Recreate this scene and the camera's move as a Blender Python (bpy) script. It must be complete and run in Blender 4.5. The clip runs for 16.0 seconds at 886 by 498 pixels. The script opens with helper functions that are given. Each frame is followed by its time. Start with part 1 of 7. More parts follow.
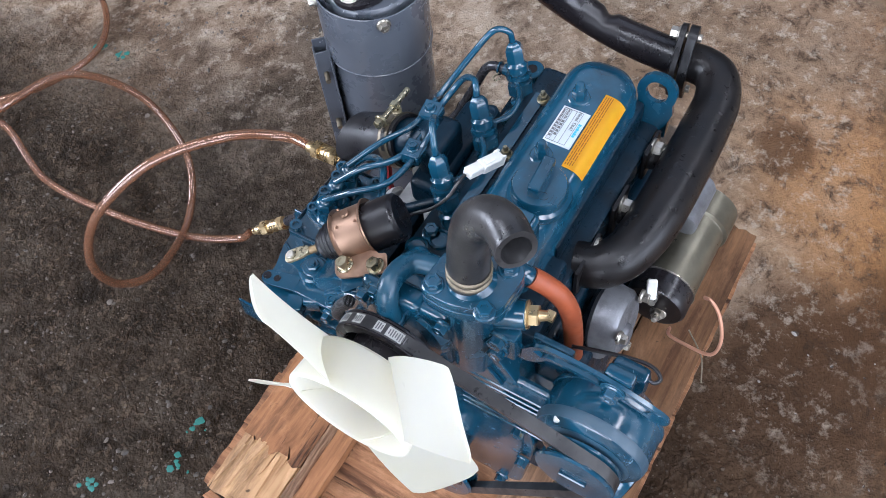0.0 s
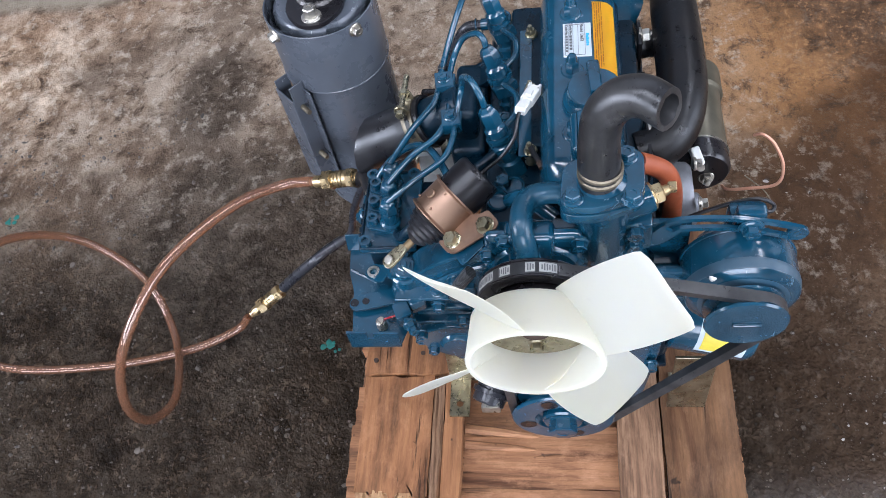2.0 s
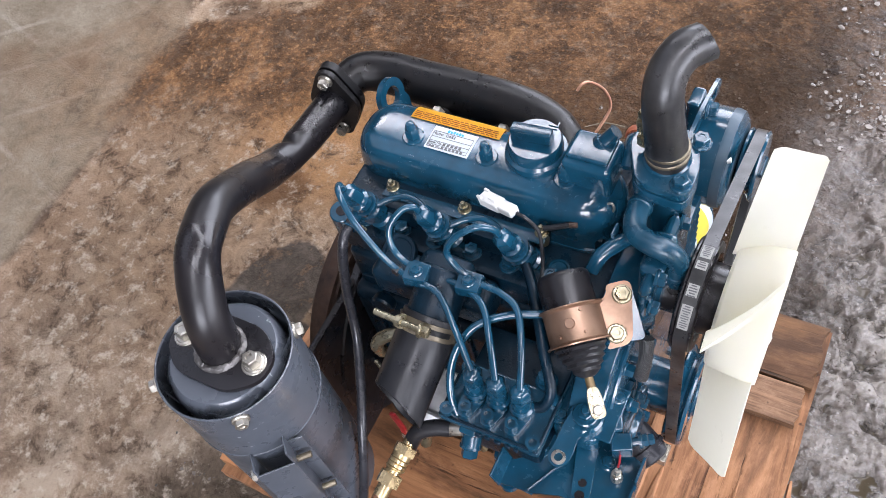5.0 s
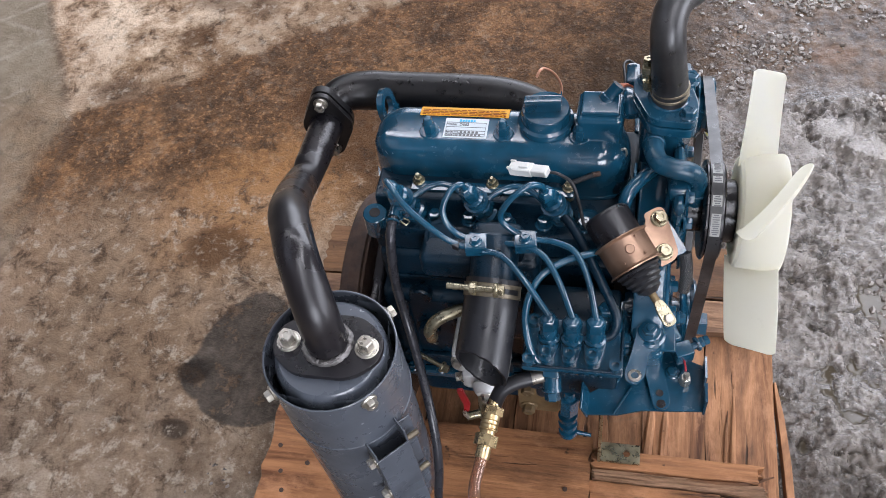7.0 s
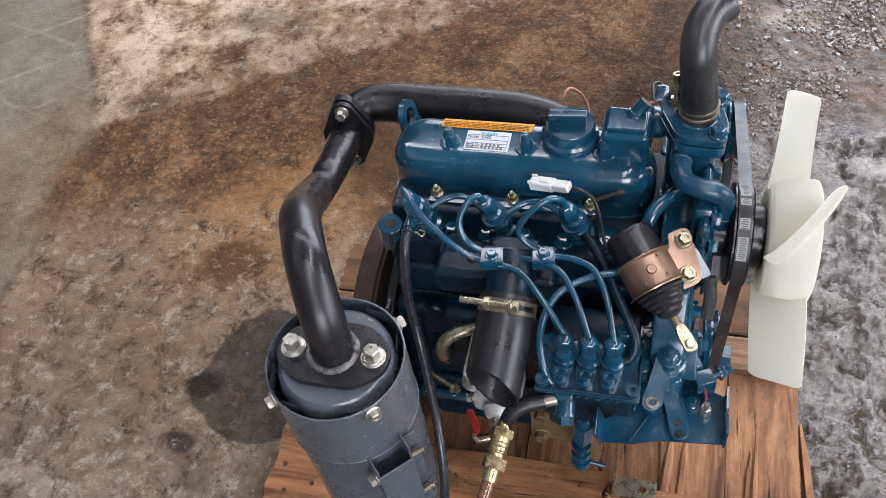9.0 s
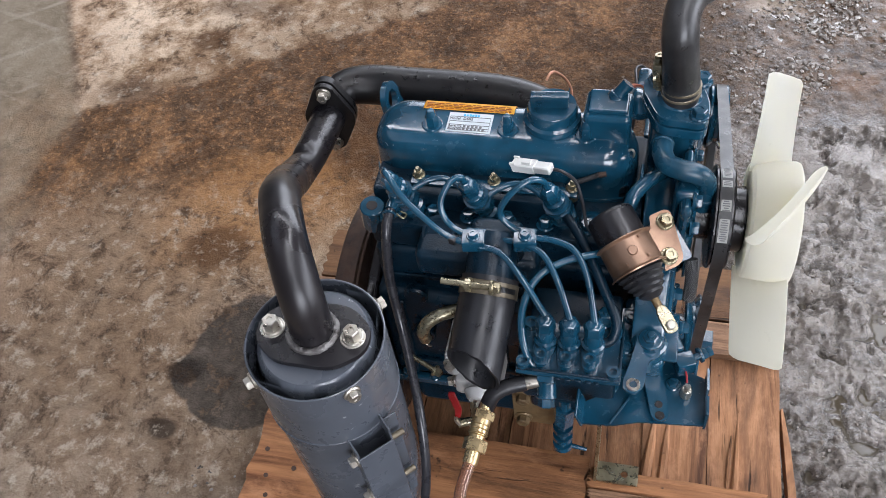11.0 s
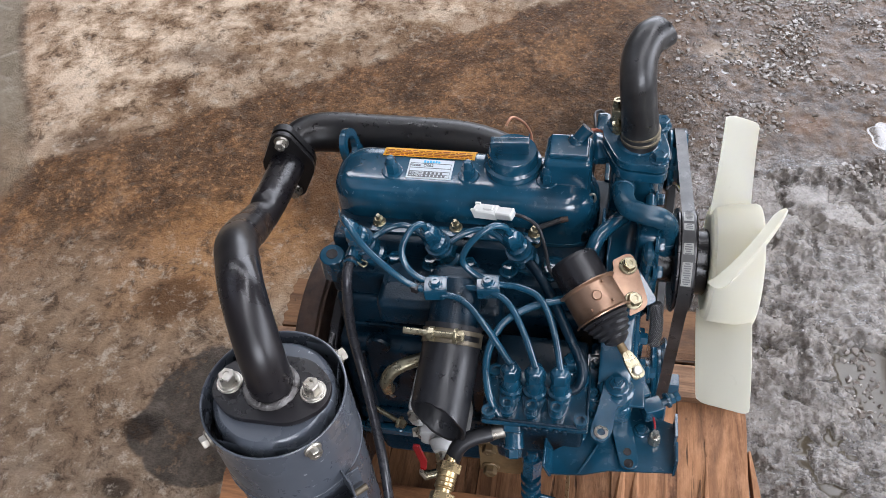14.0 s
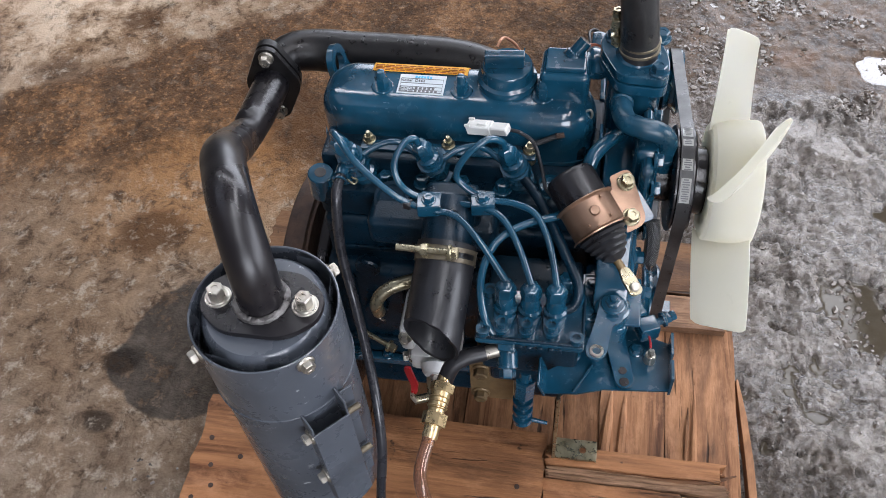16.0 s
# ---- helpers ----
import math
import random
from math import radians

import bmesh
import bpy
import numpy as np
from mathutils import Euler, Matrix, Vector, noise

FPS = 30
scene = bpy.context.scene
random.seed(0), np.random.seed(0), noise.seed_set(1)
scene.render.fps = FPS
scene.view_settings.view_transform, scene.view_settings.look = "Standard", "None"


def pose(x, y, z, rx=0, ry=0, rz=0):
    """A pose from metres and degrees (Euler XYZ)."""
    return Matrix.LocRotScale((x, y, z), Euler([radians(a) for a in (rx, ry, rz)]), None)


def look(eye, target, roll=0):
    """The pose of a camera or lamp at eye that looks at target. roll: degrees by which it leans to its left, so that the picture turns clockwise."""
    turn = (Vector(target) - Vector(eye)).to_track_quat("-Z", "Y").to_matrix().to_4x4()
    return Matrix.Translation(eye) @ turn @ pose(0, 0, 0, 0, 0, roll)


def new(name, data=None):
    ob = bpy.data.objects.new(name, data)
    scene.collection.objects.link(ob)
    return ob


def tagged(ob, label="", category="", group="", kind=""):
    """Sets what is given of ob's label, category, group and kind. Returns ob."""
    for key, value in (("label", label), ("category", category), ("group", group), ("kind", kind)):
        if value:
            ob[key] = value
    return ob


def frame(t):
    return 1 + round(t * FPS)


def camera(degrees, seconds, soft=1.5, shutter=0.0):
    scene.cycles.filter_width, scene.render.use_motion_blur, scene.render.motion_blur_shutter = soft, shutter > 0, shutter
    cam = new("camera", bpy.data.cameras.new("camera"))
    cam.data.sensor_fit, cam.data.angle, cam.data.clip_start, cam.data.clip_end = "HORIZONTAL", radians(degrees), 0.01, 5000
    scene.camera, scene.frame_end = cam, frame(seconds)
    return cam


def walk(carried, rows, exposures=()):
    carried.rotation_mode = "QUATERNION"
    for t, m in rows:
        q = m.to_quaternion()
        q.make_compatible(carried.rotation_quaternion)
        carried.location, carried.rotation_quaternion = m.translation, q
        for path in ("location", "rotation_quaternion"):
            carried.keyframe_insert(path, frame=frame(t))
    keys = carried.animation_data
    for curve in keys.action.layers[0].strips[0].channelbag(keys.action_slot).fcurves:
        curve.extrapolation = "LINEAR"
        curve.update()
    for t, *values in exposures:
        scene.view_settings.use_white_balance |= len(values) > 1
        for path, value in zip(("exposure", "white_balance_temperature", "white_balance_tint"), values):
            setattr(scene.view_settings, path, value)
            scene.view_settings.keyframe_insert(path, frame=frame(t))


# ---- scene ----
cam = camera(54.3, 16.0, soft=0.4)
PATH = [
    (0, (0.428, 0.197, 1.087), (-0.429, -0.434, -0.606), -6.9),
    (0.5, (0.402, 0.139, 1.083), (-0.528, -0.426, -0.595), -7.6),
    (1, (0.366, 0.103, 1.066), (-0.606, -0.456, -0.59), -11.5),
    (1.2, (0.385, 0.093, 1.065), (-0.603, -0.437, -0.592), -11.9),
    (1.5, (0.454, 0.053, 1.068), (-0.566, -0.41, -0.589), -14.7),
    (2, (0.572, -0.006, 1.068), (-0.51, -0.297, -0.589), -14.0),
    (2.3, (0.609, -0.034, 1.059), (-0.503, -0.242, -0.59), -9.9),
    (2.5, (0.608, -0.049, 1.061), (-0.513, -0.255, -0.582), -9.1),
    (3, (0.502, -0.109, 1.057), (-0.659, -0.286, -0.562), -12.1),
    (3.5, (0.363, -0.136, 1.068), (-0.825, -0.193, -0.54), -16.7),
    (4, (0.328, -0.19, 1.059), (-0.775, 0.178, -0.568), -14.1),
    (4.2, (0.336, -0.26, 1.078), (-0.69, 0.285, -0.55), -13.1),
    (6.3, (0.128, -0.513, 1.085), (-0.344, 0.486, -0.582), -16.7),
    (6.5, (0.122, -0.555, 1.098), (-0.295, 0.472, -0.567), -13.7),
    (7, (0.112, -0.58, 1.121), (-0.269, 0.533, -0.497), -11.7),
    (7.5, (0.109, -0.571, 1.121), (-0.272, 0.59, -0.463), -10.9),
    (8, (0.112, -0.575, 1.117), (-0.295, 0.598, -0.45), -10.2),
    (8.5, (0.123, -0.571, 1.11), (-0.31, 0.603, -0.45), -10.8),
    (9, (0.119, -0.584, 1.086), (-0.328, 0.589, -0.471), -10.7),
    (9.2, (0.127, -0.598, 1.072), (-0.343, 0.601, -0.459), -11.1),
    (11.5, (0.122, -0.587, 1.077), (-0.282, 0.575, -0.501), -9.2),
    (12, (0.112, -0.587, 1.074), (-0.287, 0.578, -0.502), -8.9),
    (12.5, (0.119, -0.59, 1.06), (-0.271, 0.58, -0.515), -8.6),
    (13, (0.115, -0.583, 1.061), (-0.256, 0.625, -0.489), -7.9),
    (13.5, (0.118, -0.578, 1.068), (-0.234, 0.664, -0.46), -7.3),
    (14, (0.123, -0.578, 1.068), (-0.22, 0.683, -0.446), -7.2),
    (14.5, (0.116, -0.58, 1.061), (-0.218, 0.691, -0.447), -6.8),
    (15, (0.116, -0.58, 1.052), (-0.196, 0.696, -0.456), -6.2),
    (15.5, (0.11, -0.586, 1.038), (-0.184, 0.653, -0.504), -5.9),
    (16, (0.107, -0.593, 1.032), (-0.172, 0.595, -0.553), -5.6),
]
walk(cam, [(t, look(eye, target, roll)) for t, eye, target, roll in PATH], [(0, 0.15, 5640, 13), (0.5, 0.0, 5620, 13), (1, 0.23, 5650, 12), (1.5, 0.26, 5620, 12), (2, 0.05, 5600, 13), (3, 0.11, 5600, 11), (4, 0.37, 5900, 16), (6.5, -0.04, 6050, 15), (9, -0.1, 6050, 13), (14, -0.16, 6050, 13), (16, -0.18, 6050, 13)])

STRIP_POWER = 45

# ---- world, sun and the shed's daylight ----
world = bpy.data.worlds.new("world")
scene.world = world
world.use_nodes = True
wn = world.node_tree
sky = wn.nodes.new("ShaderNodeTexSky")
sky.sky_type = "NISHITA"
sky.sun_disc = False
sky.sun_elevation = radians(48)
sky.sun_rotation = radians(65)
wn.links.new(sky.outputs[0], wn.nodes["Background"].inputs[0])
wn.nodes["Background"].inputs[1].default_value = 0.06

sun_data = bpy.data.lights.new("sun", "SUN")
sun_data.energy = 0.6
sun_data.angle = radians(30)
sun_data.color = (1.0, 0.94, 0.86)
sun = new("sun", sun_data)
sun.matrix_world = look((3.0, 1.4, 4.0), (0, 0, 0))

ROOF = 4.2
# daylight through the clear strips of the shed's roof
STRIPS = [(0.9, -2.3, 0.55, 3.4), (1.9, 1.9, 0.5, 6.4), (-1.2, 2.8, 5.0, 0.5)]
for x, y, w, d in STRIPS:
    lamp = bpy.data.lights.new("roof_daylight", "AREA")
    lamp.shape, lamp.size, lamp.size_y = "RECTANGLE", w, d
    lamp.energy = STRIP_POWER * w * d
    lamp.color = (1.0, 0.98, 0.97)
    ob = new("roof_daylight", lamp)
    ob.location = (x, y, ROOF + 0.02)

# a dim fill lamp is added above the west bay; towards the yard the roof is open
ADDED_BAYS = [(-3.0, -0.8, 3.6, 4.6), (3.4, 5.5, 1.9, 1.6)]
for (x, y, w, d), power in zip(ADDED_BAYS, (2.2, 10)):
    lamp = bpy.data.lights.new("added_bay_light", "AREA")
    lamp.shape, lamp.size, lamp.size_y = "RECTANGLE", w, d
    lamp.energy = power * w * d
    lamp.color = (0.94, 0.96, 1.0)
    ob = new("added_bay_light", lamp)
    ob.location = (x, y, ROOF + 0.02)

# daylight through the open ends of the shed: eye, target, width, height, watts per square metre
for eye, target, w, h, power in (((1.6, 6.8, 2.9), (0.2, 0, 0.3), 8.0, 4.2, 18), ((2.6, -5.85, 2.5), (0, 0, 0.4), 3.6, 2.0, 50), ((6.8, -0.5, 2.2), (0, 0, 0.4), 6.0, 3.0, 26)):
    lamp = bpy.data.lights.new("doorway_daylight", "AREA")
    lamp.shape, lamp.size, lamp.size_y = "RECTANGLE", w, h
    lamp.energy = power * w * h
    lamp.color = (0.98, 0.985, 1.0)
    new("doorway_daylight", lamp).matrix_world = look(eye, target)


# ---- mesh helpers ----
def axis_frame(p, axis):
    """A frame at p whose z runs along axis."""
    z = Vector(axis).normalized()
    return Matrix.Translation(p) @ z.to_track_quat("Z", "Y").to_matrix().to_4x4()


def join(*bms):
    out = bms[0]
    for other in bms[1:]:
        me = bpy.data.meshes.new("tmp")
        other.to_mesh(me)
        out.from_mesh(me)
        bpy.data.meshes.remove(me)
        other.free()
    return out


def rbox(lo, hi, bevel=0.003, seg=2, turn=None):
    bm = bmesh.new()
    lo, hi = Vector(lo), Vector(hi)
    m = Matrix.Translation((lo + hi) / 2)
    if turn:
        m = m @ Euler([radians(a) for a in turn]).to_matrix().to_4x4()
    bmesh.ops.create_cube(bm, size=1, matrix=m @ Matrix.Diagonal((*(hi - lo), 1)))
    if bevel:
        bmesh.ops.bevel(bm, geom=bm.edges[:], offset=bevel, segments=seg, affect="EDGES", profile=0.5)
    return bm


def lathe(profile, p, axis, seg=28, start=0.0):
    """Turns a profile of (radius, height) round the axis through p."""
    bm = bmesh.new()
    m = axis_frame(p, axis)
    rings = []
    for r, h in profile:
        if r < 1e-6:
            rings.append([bm.verts.new(m @ Vector((0, 0, h)))])
        else:
            rings.append([bm.verts.new(m @ Vector((r * math.cos(start + 2 * math.pi * k / seg), r * math.sin(start + 2 * math.pi * k / seg), h))) for k in range(seg)])
    for a, b in zip(rings, rings[1:]):
        for k in range(seg):
            k2 = (k + 1) % seg
            if len(a) == 1 and len(b) == 1:
                continue
            if len(a) == 1:
                bm.faces.new((a[0], b[k2], b[k]))
            elif len(b) == 1:
                bm.faces.new((a[k], a[k2], b[0]))
            else:
                bm.faces.new((a[k], a[k2], b[k2], b[k]))
    bmesh.ops.recalc_face_normals(bm, faces=bm.faces[:])
    return bm


def rod(p0, p1, r, r1=None, seg=20, bevel=0.0):
    """A solid round bar from p0 to p1."""
    d = Vector(p1) - Vector(p0)
    h, r1 = d.length, r if r1 is None else r1
    c = min(bevel, h / 3, r / 2, r1 / 2)
    prof = [(0, 0), (r - c, 0), (r, c), (r1, h - c), (r1 - c, h), (0, h)] if c else [(0, 0), (r, 0), (r1, h), (0, h)]
    return lathe(prof, p0, d, seg)


def spline(points, steps=8):
    pts = [Vector(p) for p in points]
    q = [2 * pts[0] - pts[1], *pts, 2 * pts[-1] - pts[-2]]
    out = []
    for i in range(1, len(q) - 2):
        a, b, c, d = q[i - 1 : i + 3]
        for k in range(steps):
            u = k / steps
            out.append(0.5 * (2 * b + (c - a) * u + (2 * a - 5 * b + 4 * c - d) * u * u + (3 * b - a - 3 * c + d) * u**3))
    return out + [pts[-1]]


def tube(points, r, seg=12, steps=8, wall=0.0, ends=True):
    """A round pipe along a smooth line; r: one radius or one for each given point; wall: thickness of a hollow one."""
    line = spline(points, steps)
    n = len(points)
    radii = [r] * len(line) if isinstance(r, (int, float)) else [float(np.interp(i / steps, range(n), r)) for i in range(len(line))]
    bm = bmesh.new()
    t0 = (line[1] - line[0]).normalized()
    side = t0.orthogonal().normalized()
    outer, inner = [], []
    for i, p in enumerate(line):
        t = (line[min(i + 1, len(line) - 1)] - line[max(i - 1, 0)]).normalized()
        side = (side - t * side.dot(t)).normalized()
        up = t.cross(side)
        for rings, rr in ((outer, radii[i]), (inner, radii[i] - wall)):
            if rings is inner and not wall:
                continue
            rings.append([bm.verts.new(p + rr * (math.cos(2 * math.pi * k / seg) * side + math.sin(2 * math.pi * k / seg) * up)) for k in range(seg)])
    for rings in (outer, inner):
        for a, b in zip(rings, rings[1:]):
            for k in range(seg):
                bm.faces.new((a[k], a[(k + 1) % seg], b[(k + 1) % seg], b[k]))
    if wall:
        for e in (0, -1):
            for k in range(seg):
                bm.faces.new((outer[e][k], outer[e][(k + 1) % seg], inner[e][(k + 1) % seg], inner[e][k]))
    elif ends:
        bm.faces.new(outer[0])
        bm.faces.new(outer[-1])
    bmesh.ops.recalc_face_normals(bm, faces=bm.faces[:])
    return bm


def plate(outline, h, m, bevel=0.0):
    """A flat piece: a 2D outline, h thick along the frame's z."""
    bm = bmesh.new()
    low = [bm.verts.new(m @ Vector((x, y, 0))) for x, y in outline]
    high = [bm.verts.new(m @ Vector((x, y, h))) for x, y in outline]
    bm.faces.new(low[::-1])
    bm.faces.new(high)
    for k in range(len(low)):
        k2 = (k + 1) % len(low)
        bm.faces.new((low[k], low[k2], high[k2], high[k]))
    bmesh.ops.recalc_face_normals(bm, faces=bm.faces[:])
    if bevel:
        bmesh.ops.bevel(bm, geom=bm.edges[:], offset=bevel, segments=2, affect="EDGES", profile=0.5)
    return bm


def rounded(corners, r, seg=4):
    """A 2D outline with its corners rounded."""
    out, n = [], len(corners)
    for i in range(n):
        p, a, b = (Vector(corners[j % n]) for j in (i, i - 1, i + 1))
        d1, d2 = (a - p), (b - p)
        rr = min(r, d1.length * 0.45, d2.length * 0.45)
        p1, p2 = p + d1.normalized() * rr, p + d2.normalized() * rr
        for k in range(seg + 1):
            u = k / seg
            out.append(tuple((1 - u) ** 2 * p1 + 2 * u * (1 - u) * p + u * u * p2))
    return out


def ring_plate(outer, centre, r, h, m, n=32):
    """A flat piece with one round hole: outer is a function of angle giving its edge."""
    bm = bmesh.new()
    loops = []
    for z in (0, h):
        for kind in (0, 1):
            ring = []
            for k in range(n):
                a = 2 * math.pi * k / n
                x, y = outer(a) if kind == 0 else (centre[0] + r * math.cos(a), centre[1] + r * math.sin(a))
                ring.append(bm.verts.new(m @ Vector((x, y, z))))
            loops.append(ring)
    lo_o, lo_i, hi_o, hi_i = loops
    for a, b in ((lo_o, lo_i), (hi_i, hi_o), (hi_o, lo_o), (lo_i, hi_i)):
        for k in range(n):
            bm.faces.new((a[k], a[(k + 1) % n], b[(k + 1) % n], b[k]))
    bmesh.ops.recalc_face_normals(bm, faces=bm.faces[:])
    return bm


def hexbolt(p, axis, across=0.012, head=0.007, washer=True, stud=0.0, seg=6):
    """A hexagon head on its washer face; p lies on the clamped surface."""
    r = across / 2 / math.cos(math.pi / 6)
    z = 0.0016 if washer else 0.0
    prof = [(0, z), (r * 0.97, z), (r, z + 0.0006), (r, z + head - 0.001), (r * 0.86, z + head), (r * 0.45, z + head), (r * 0.4, z + head - 0.0008), (0, z + head - 0.0008)]
    bm = lathe(prof, p, axis, seg)
    if washer:
        join(bm, lathe([(0, -0.001), (r * 1.3, -0.001), (r * 1.32, 0.001), (r * 1.15, z + 0.0004), (0, z + 0.0004)], p, axis, 18))
    if stud:
        join(bm, lathe([(0, z), (r * 0.48, z), (r * 0.48, z + head + stud - 0.001), (r * 0.38, z + head + stud), (0, z + head + stud)], p, axis, 12))
    return bm


def finish(bm, angle=38):
    me = bpy.data.meshes.new("mesh")
    bm.to_mesh(me)
    bm.free()
    me.polygons.foreach_set("use_smooth", [True] * len(me.polygons))
    me.set_sharp_from_angle(angle=radians(angle))
    return me


def thing(name, label, category, base=(0, 0, 0), kind="", group=""):
    ob = new(name)
    ob.location = base
    ob.empty_display_size = 0.05
    return tagged(ob, label, category, group, kind)


def part(name, bm, material, parent, label=""):
    """One mesh in world coordinates, under a thing or a part."""
    me = finish(bm)
    base = Vector((0, 0, 0))
    top = parent
    while top:
        base += top.location
        top = top.parent
    me.transform(Matrix.Translation(-base))
    me.materials.append(material)
    ob = new(name, me)
    ob.parent = parent
    if name not in ("valve_cover", "blade"):
        flat = ob.modifiers.new("flat_faces", "WEIGHTED_NORMAL")
        flat.keep_sharp = True
    if label:
        ob["label"] = label
    return ob


def single(name, bm, material, label, category, kind="", group=""):
    me = finish(bm)
    me.materials.append(material)
    return tagged(new(name, me), label, category, group, kind)


# ---- materials ----
def material(name):
    m = bpy.data.materials.new(name)
    m.use_nodes = True
    nt = m.node_tree
    return m, nt, nt.nodes["Principled BSDF"]


def noise_node(nt, scale, detail=4.0, rough=0.55, coords=None, distortion=0.0):
    n = nt.nodes.new("ShaderNodeTexNoise")
    n.inputs["Scale"].default_value, n.inputs["Detail"].default_value, n.inputs["Roughness"].default_value = scale, detail, rough
    n.inputs["Distortion"].default_value = distortion
    if coords is not None:
        nt.links.new(coords, n.inputs["Vector"])
    return n.outputs["Fac"]


def place_coords(nt):
    """World coordinates of a surface that stands still."""
    return nt.nodes.new("ShaderNodeNewGeometry").outputs["Position"]


def ramp(nt, fac, stops):
    r = nt.nodes.new("ShaderNodeValToRGB")
    nt.links.new(fac, r.inputs[0])
    e = r.color_ramp.elements
    while len(e) < len(stops):
        e.new(0.5)
    for el, (pos, col) in zip(e, stops):
        el.position = pos
        el.color = (*col, 1) if isinstance(col, tuple) else (col, col, col, 1)
    return r.outputs[0]


def mix(nt, fac, a, b, mode="MIX"):
    n = nt.nodes.new("ShaderNodeMix")
    n.data_type, n.blend_type = "RGBA", mode
    for sock, v in ((n.inputs[0], fac), (n.inputs[6], a), (n.inputs[7], b)):
        if isinstance(v, (int, float)):
            sock.default_value = v
        elif isinstance(v, tuple):
            sock.default_value = (*v, 1)
        else:
            nt.links.new(v, sock)
    return n.outputs[2]


def calc(nt, op, a, b=0.0, clamp=False):
    n = nt.nodes.new("ShaderNodeMath")
    n.operation, n.use_clamp = op, clamp
    for sock, v in zip(n.inputs, (a, b)):
        if isinstance(v, (int, float)):
            sock.default_value = v
        else:
            nt.links.new(v, sock)
    return n.outputs[0]


def bump(nt, bsdf, height, strength=0.3, dist=0.002):
    b = nt.nodes.new("ShaderNodeBump")
    b.inputs["Strength"].default_value, b.inputs["Distance"].default_value = strength, dist
    nt.links.new(height, b.inputs["Height"])
    nt.links.new(b.outputs[0], bsdf.inputs["Normal"])


def paint(name, colour, dark, rough=0.3, metal=0.0, grime=0.35, coat=0.0, bumpiness=0.15, scale=60, fleck=None):
    """Sprayed paint or bare metal over a casting: soft mottling, dust and grime, orange peel."""
    m, nt, b = material(name)
    at = place_coords(nt)
    big, small = noise_node(nt, scale * 0.35, 5, 0.6, at), noise_node(nt, scale * 6, 3, 0.6, at)
    f = calc(nt, "MULTIPLY", ramp(nt, big, [(0.42, 0.0), (0.68, 1.0)]), grime)
    col = mix(nt, f, colour, dark)
    if fleck:
        # chips, scratches and specks of another colour
        marks = noise_node(nt, fleck[1], 3, 0.8, at, 1.5)
        col = mix(nt, calc(nt, "MULTIPLY", ramp(nt, marks, [(0.67, 0.0), (0.7, 1.0)]), fleck[2]), col, fleck[0])
    nt.links.new(col, b.inputs["Base Color"])
    nt.links.new(ramp(nt, noise_node(nt, scale * 0.8, 5, 0.65, at), [(0.3, max(0.02, rough - 0.1)), (0.7, min(1.0, rough + 0.18))]), b.inputs["Roughness"])
    b.inputs["Metallic"].default_value = metal
    b.inputs["Coat Weight"].default_value = coat
    b.inputs["Coat Roughness"].default_value = 0.12
    bump(nt, b, mix(nt, 0.5, big, small), bumpiness, 0.0012)
    return m


# the pale flecks put scratches, dust and small glints into the colour
BLUE = paint("blue_engine_enamel", (0.007, 0.053, 0.095), (0.003, 0.019, 0.034), 0.15, grime=0.75, coat=0.6, bumpiness=0.14, fleck=((0.2, 0.27, 0.33), 90, 0.5))
# darker copy of the blue: grime and the shade of gaps, both in the colour
BLUE_CAST_SHADED = paint("shaded_blue_enamel_on_rough_casting", (0.0022, 0.0155, 0.0295), (0.001, 0.0045, 0.0085), 0.3, grime=0.85, coat=0.0, bumpiness=0.5, scale=90, fleck=((0.1, 0.15, 0.19), 110, 0.25))
BLUE_CAST_SHADED.node_tree.nodes["Principled BSDF"].inputs["Specular IOR Level"].default_value = 0.3
BLACK = paint("black_heat_paint", (0.0075, 0.007, 0.0085), (0.019, 0.0155, 0.0165), 0.26, grime=0.7, bumpiness=0.1, scale=26)
CAST_BLACK = paint("black_painted_cast_iron", (0.0055, 0.0053, 0.006), (0.014, 0.011, 0.01), 0.32, grime=0.6, bumpiness=0.25, scale=120)
CAST_BLACK.node_tree.nodes["Principled BSDF"].inputs["Specular IOR Level"].default_value = 0.35
GREY = paint("grey_silencer_paint", (0.08, 0.09, 0.108), (0.05, 0.056, 0.067), 0.26, grime=0.6, coat=0.2, bumpiness=0.12, scale=34, fleck=((0.4, 0.42, 0.43), 42, 0.75))
RUBBER = paint("black_rubber", (0.0095, 0.0095, 0.0115), (0.02, 0.02, 0.022), 0.32, grime=0.8, bumpiness=0.2, scale=70)
HOSE_RUBBER = paint("worn_grey_black_rubber", (0.012, 0.012, 0.013), (0.055, 0.053, 0.053), 0.32, grime=0.75, bumpiness=0.2, scale=80)
GREY_HOSE = paint("dark_grey_plastic_hose", (0.02, 0.0205, 0.025), (0.035, 0.035, 0.04), 0.25, grime=0.5, bumpiness=0.1)
ZINC_GOLD = paint("yellow_passivated_steel", (0.4, 0.36, 0.25), (0.13, 0.105, 0.06), 0.27, metal=0.9, grime=0.75, bumpiness=0.04, scale=120)
COPPER_PLATE = paint("coppery_passivated_steel", (0.33, 0.21, 0.145), (0.12, 0.072, 0.045), 0.36, metal=0.85, grime=0.85, bumpiness=0.05, scale=60)
ZINC = paint("dull_zinc_plated_steel", (0.55, 0.52, 0.46), (0.2, 0.17, 0.13), 0.3, metal=0.9, grime=0.8, scale=140)
BRASS = paint("brass", (0.62, 0.48, 0.27), (0.38, 0.26, 0.12), 0.27, metal=0.95, grime=0.5, scale=120)
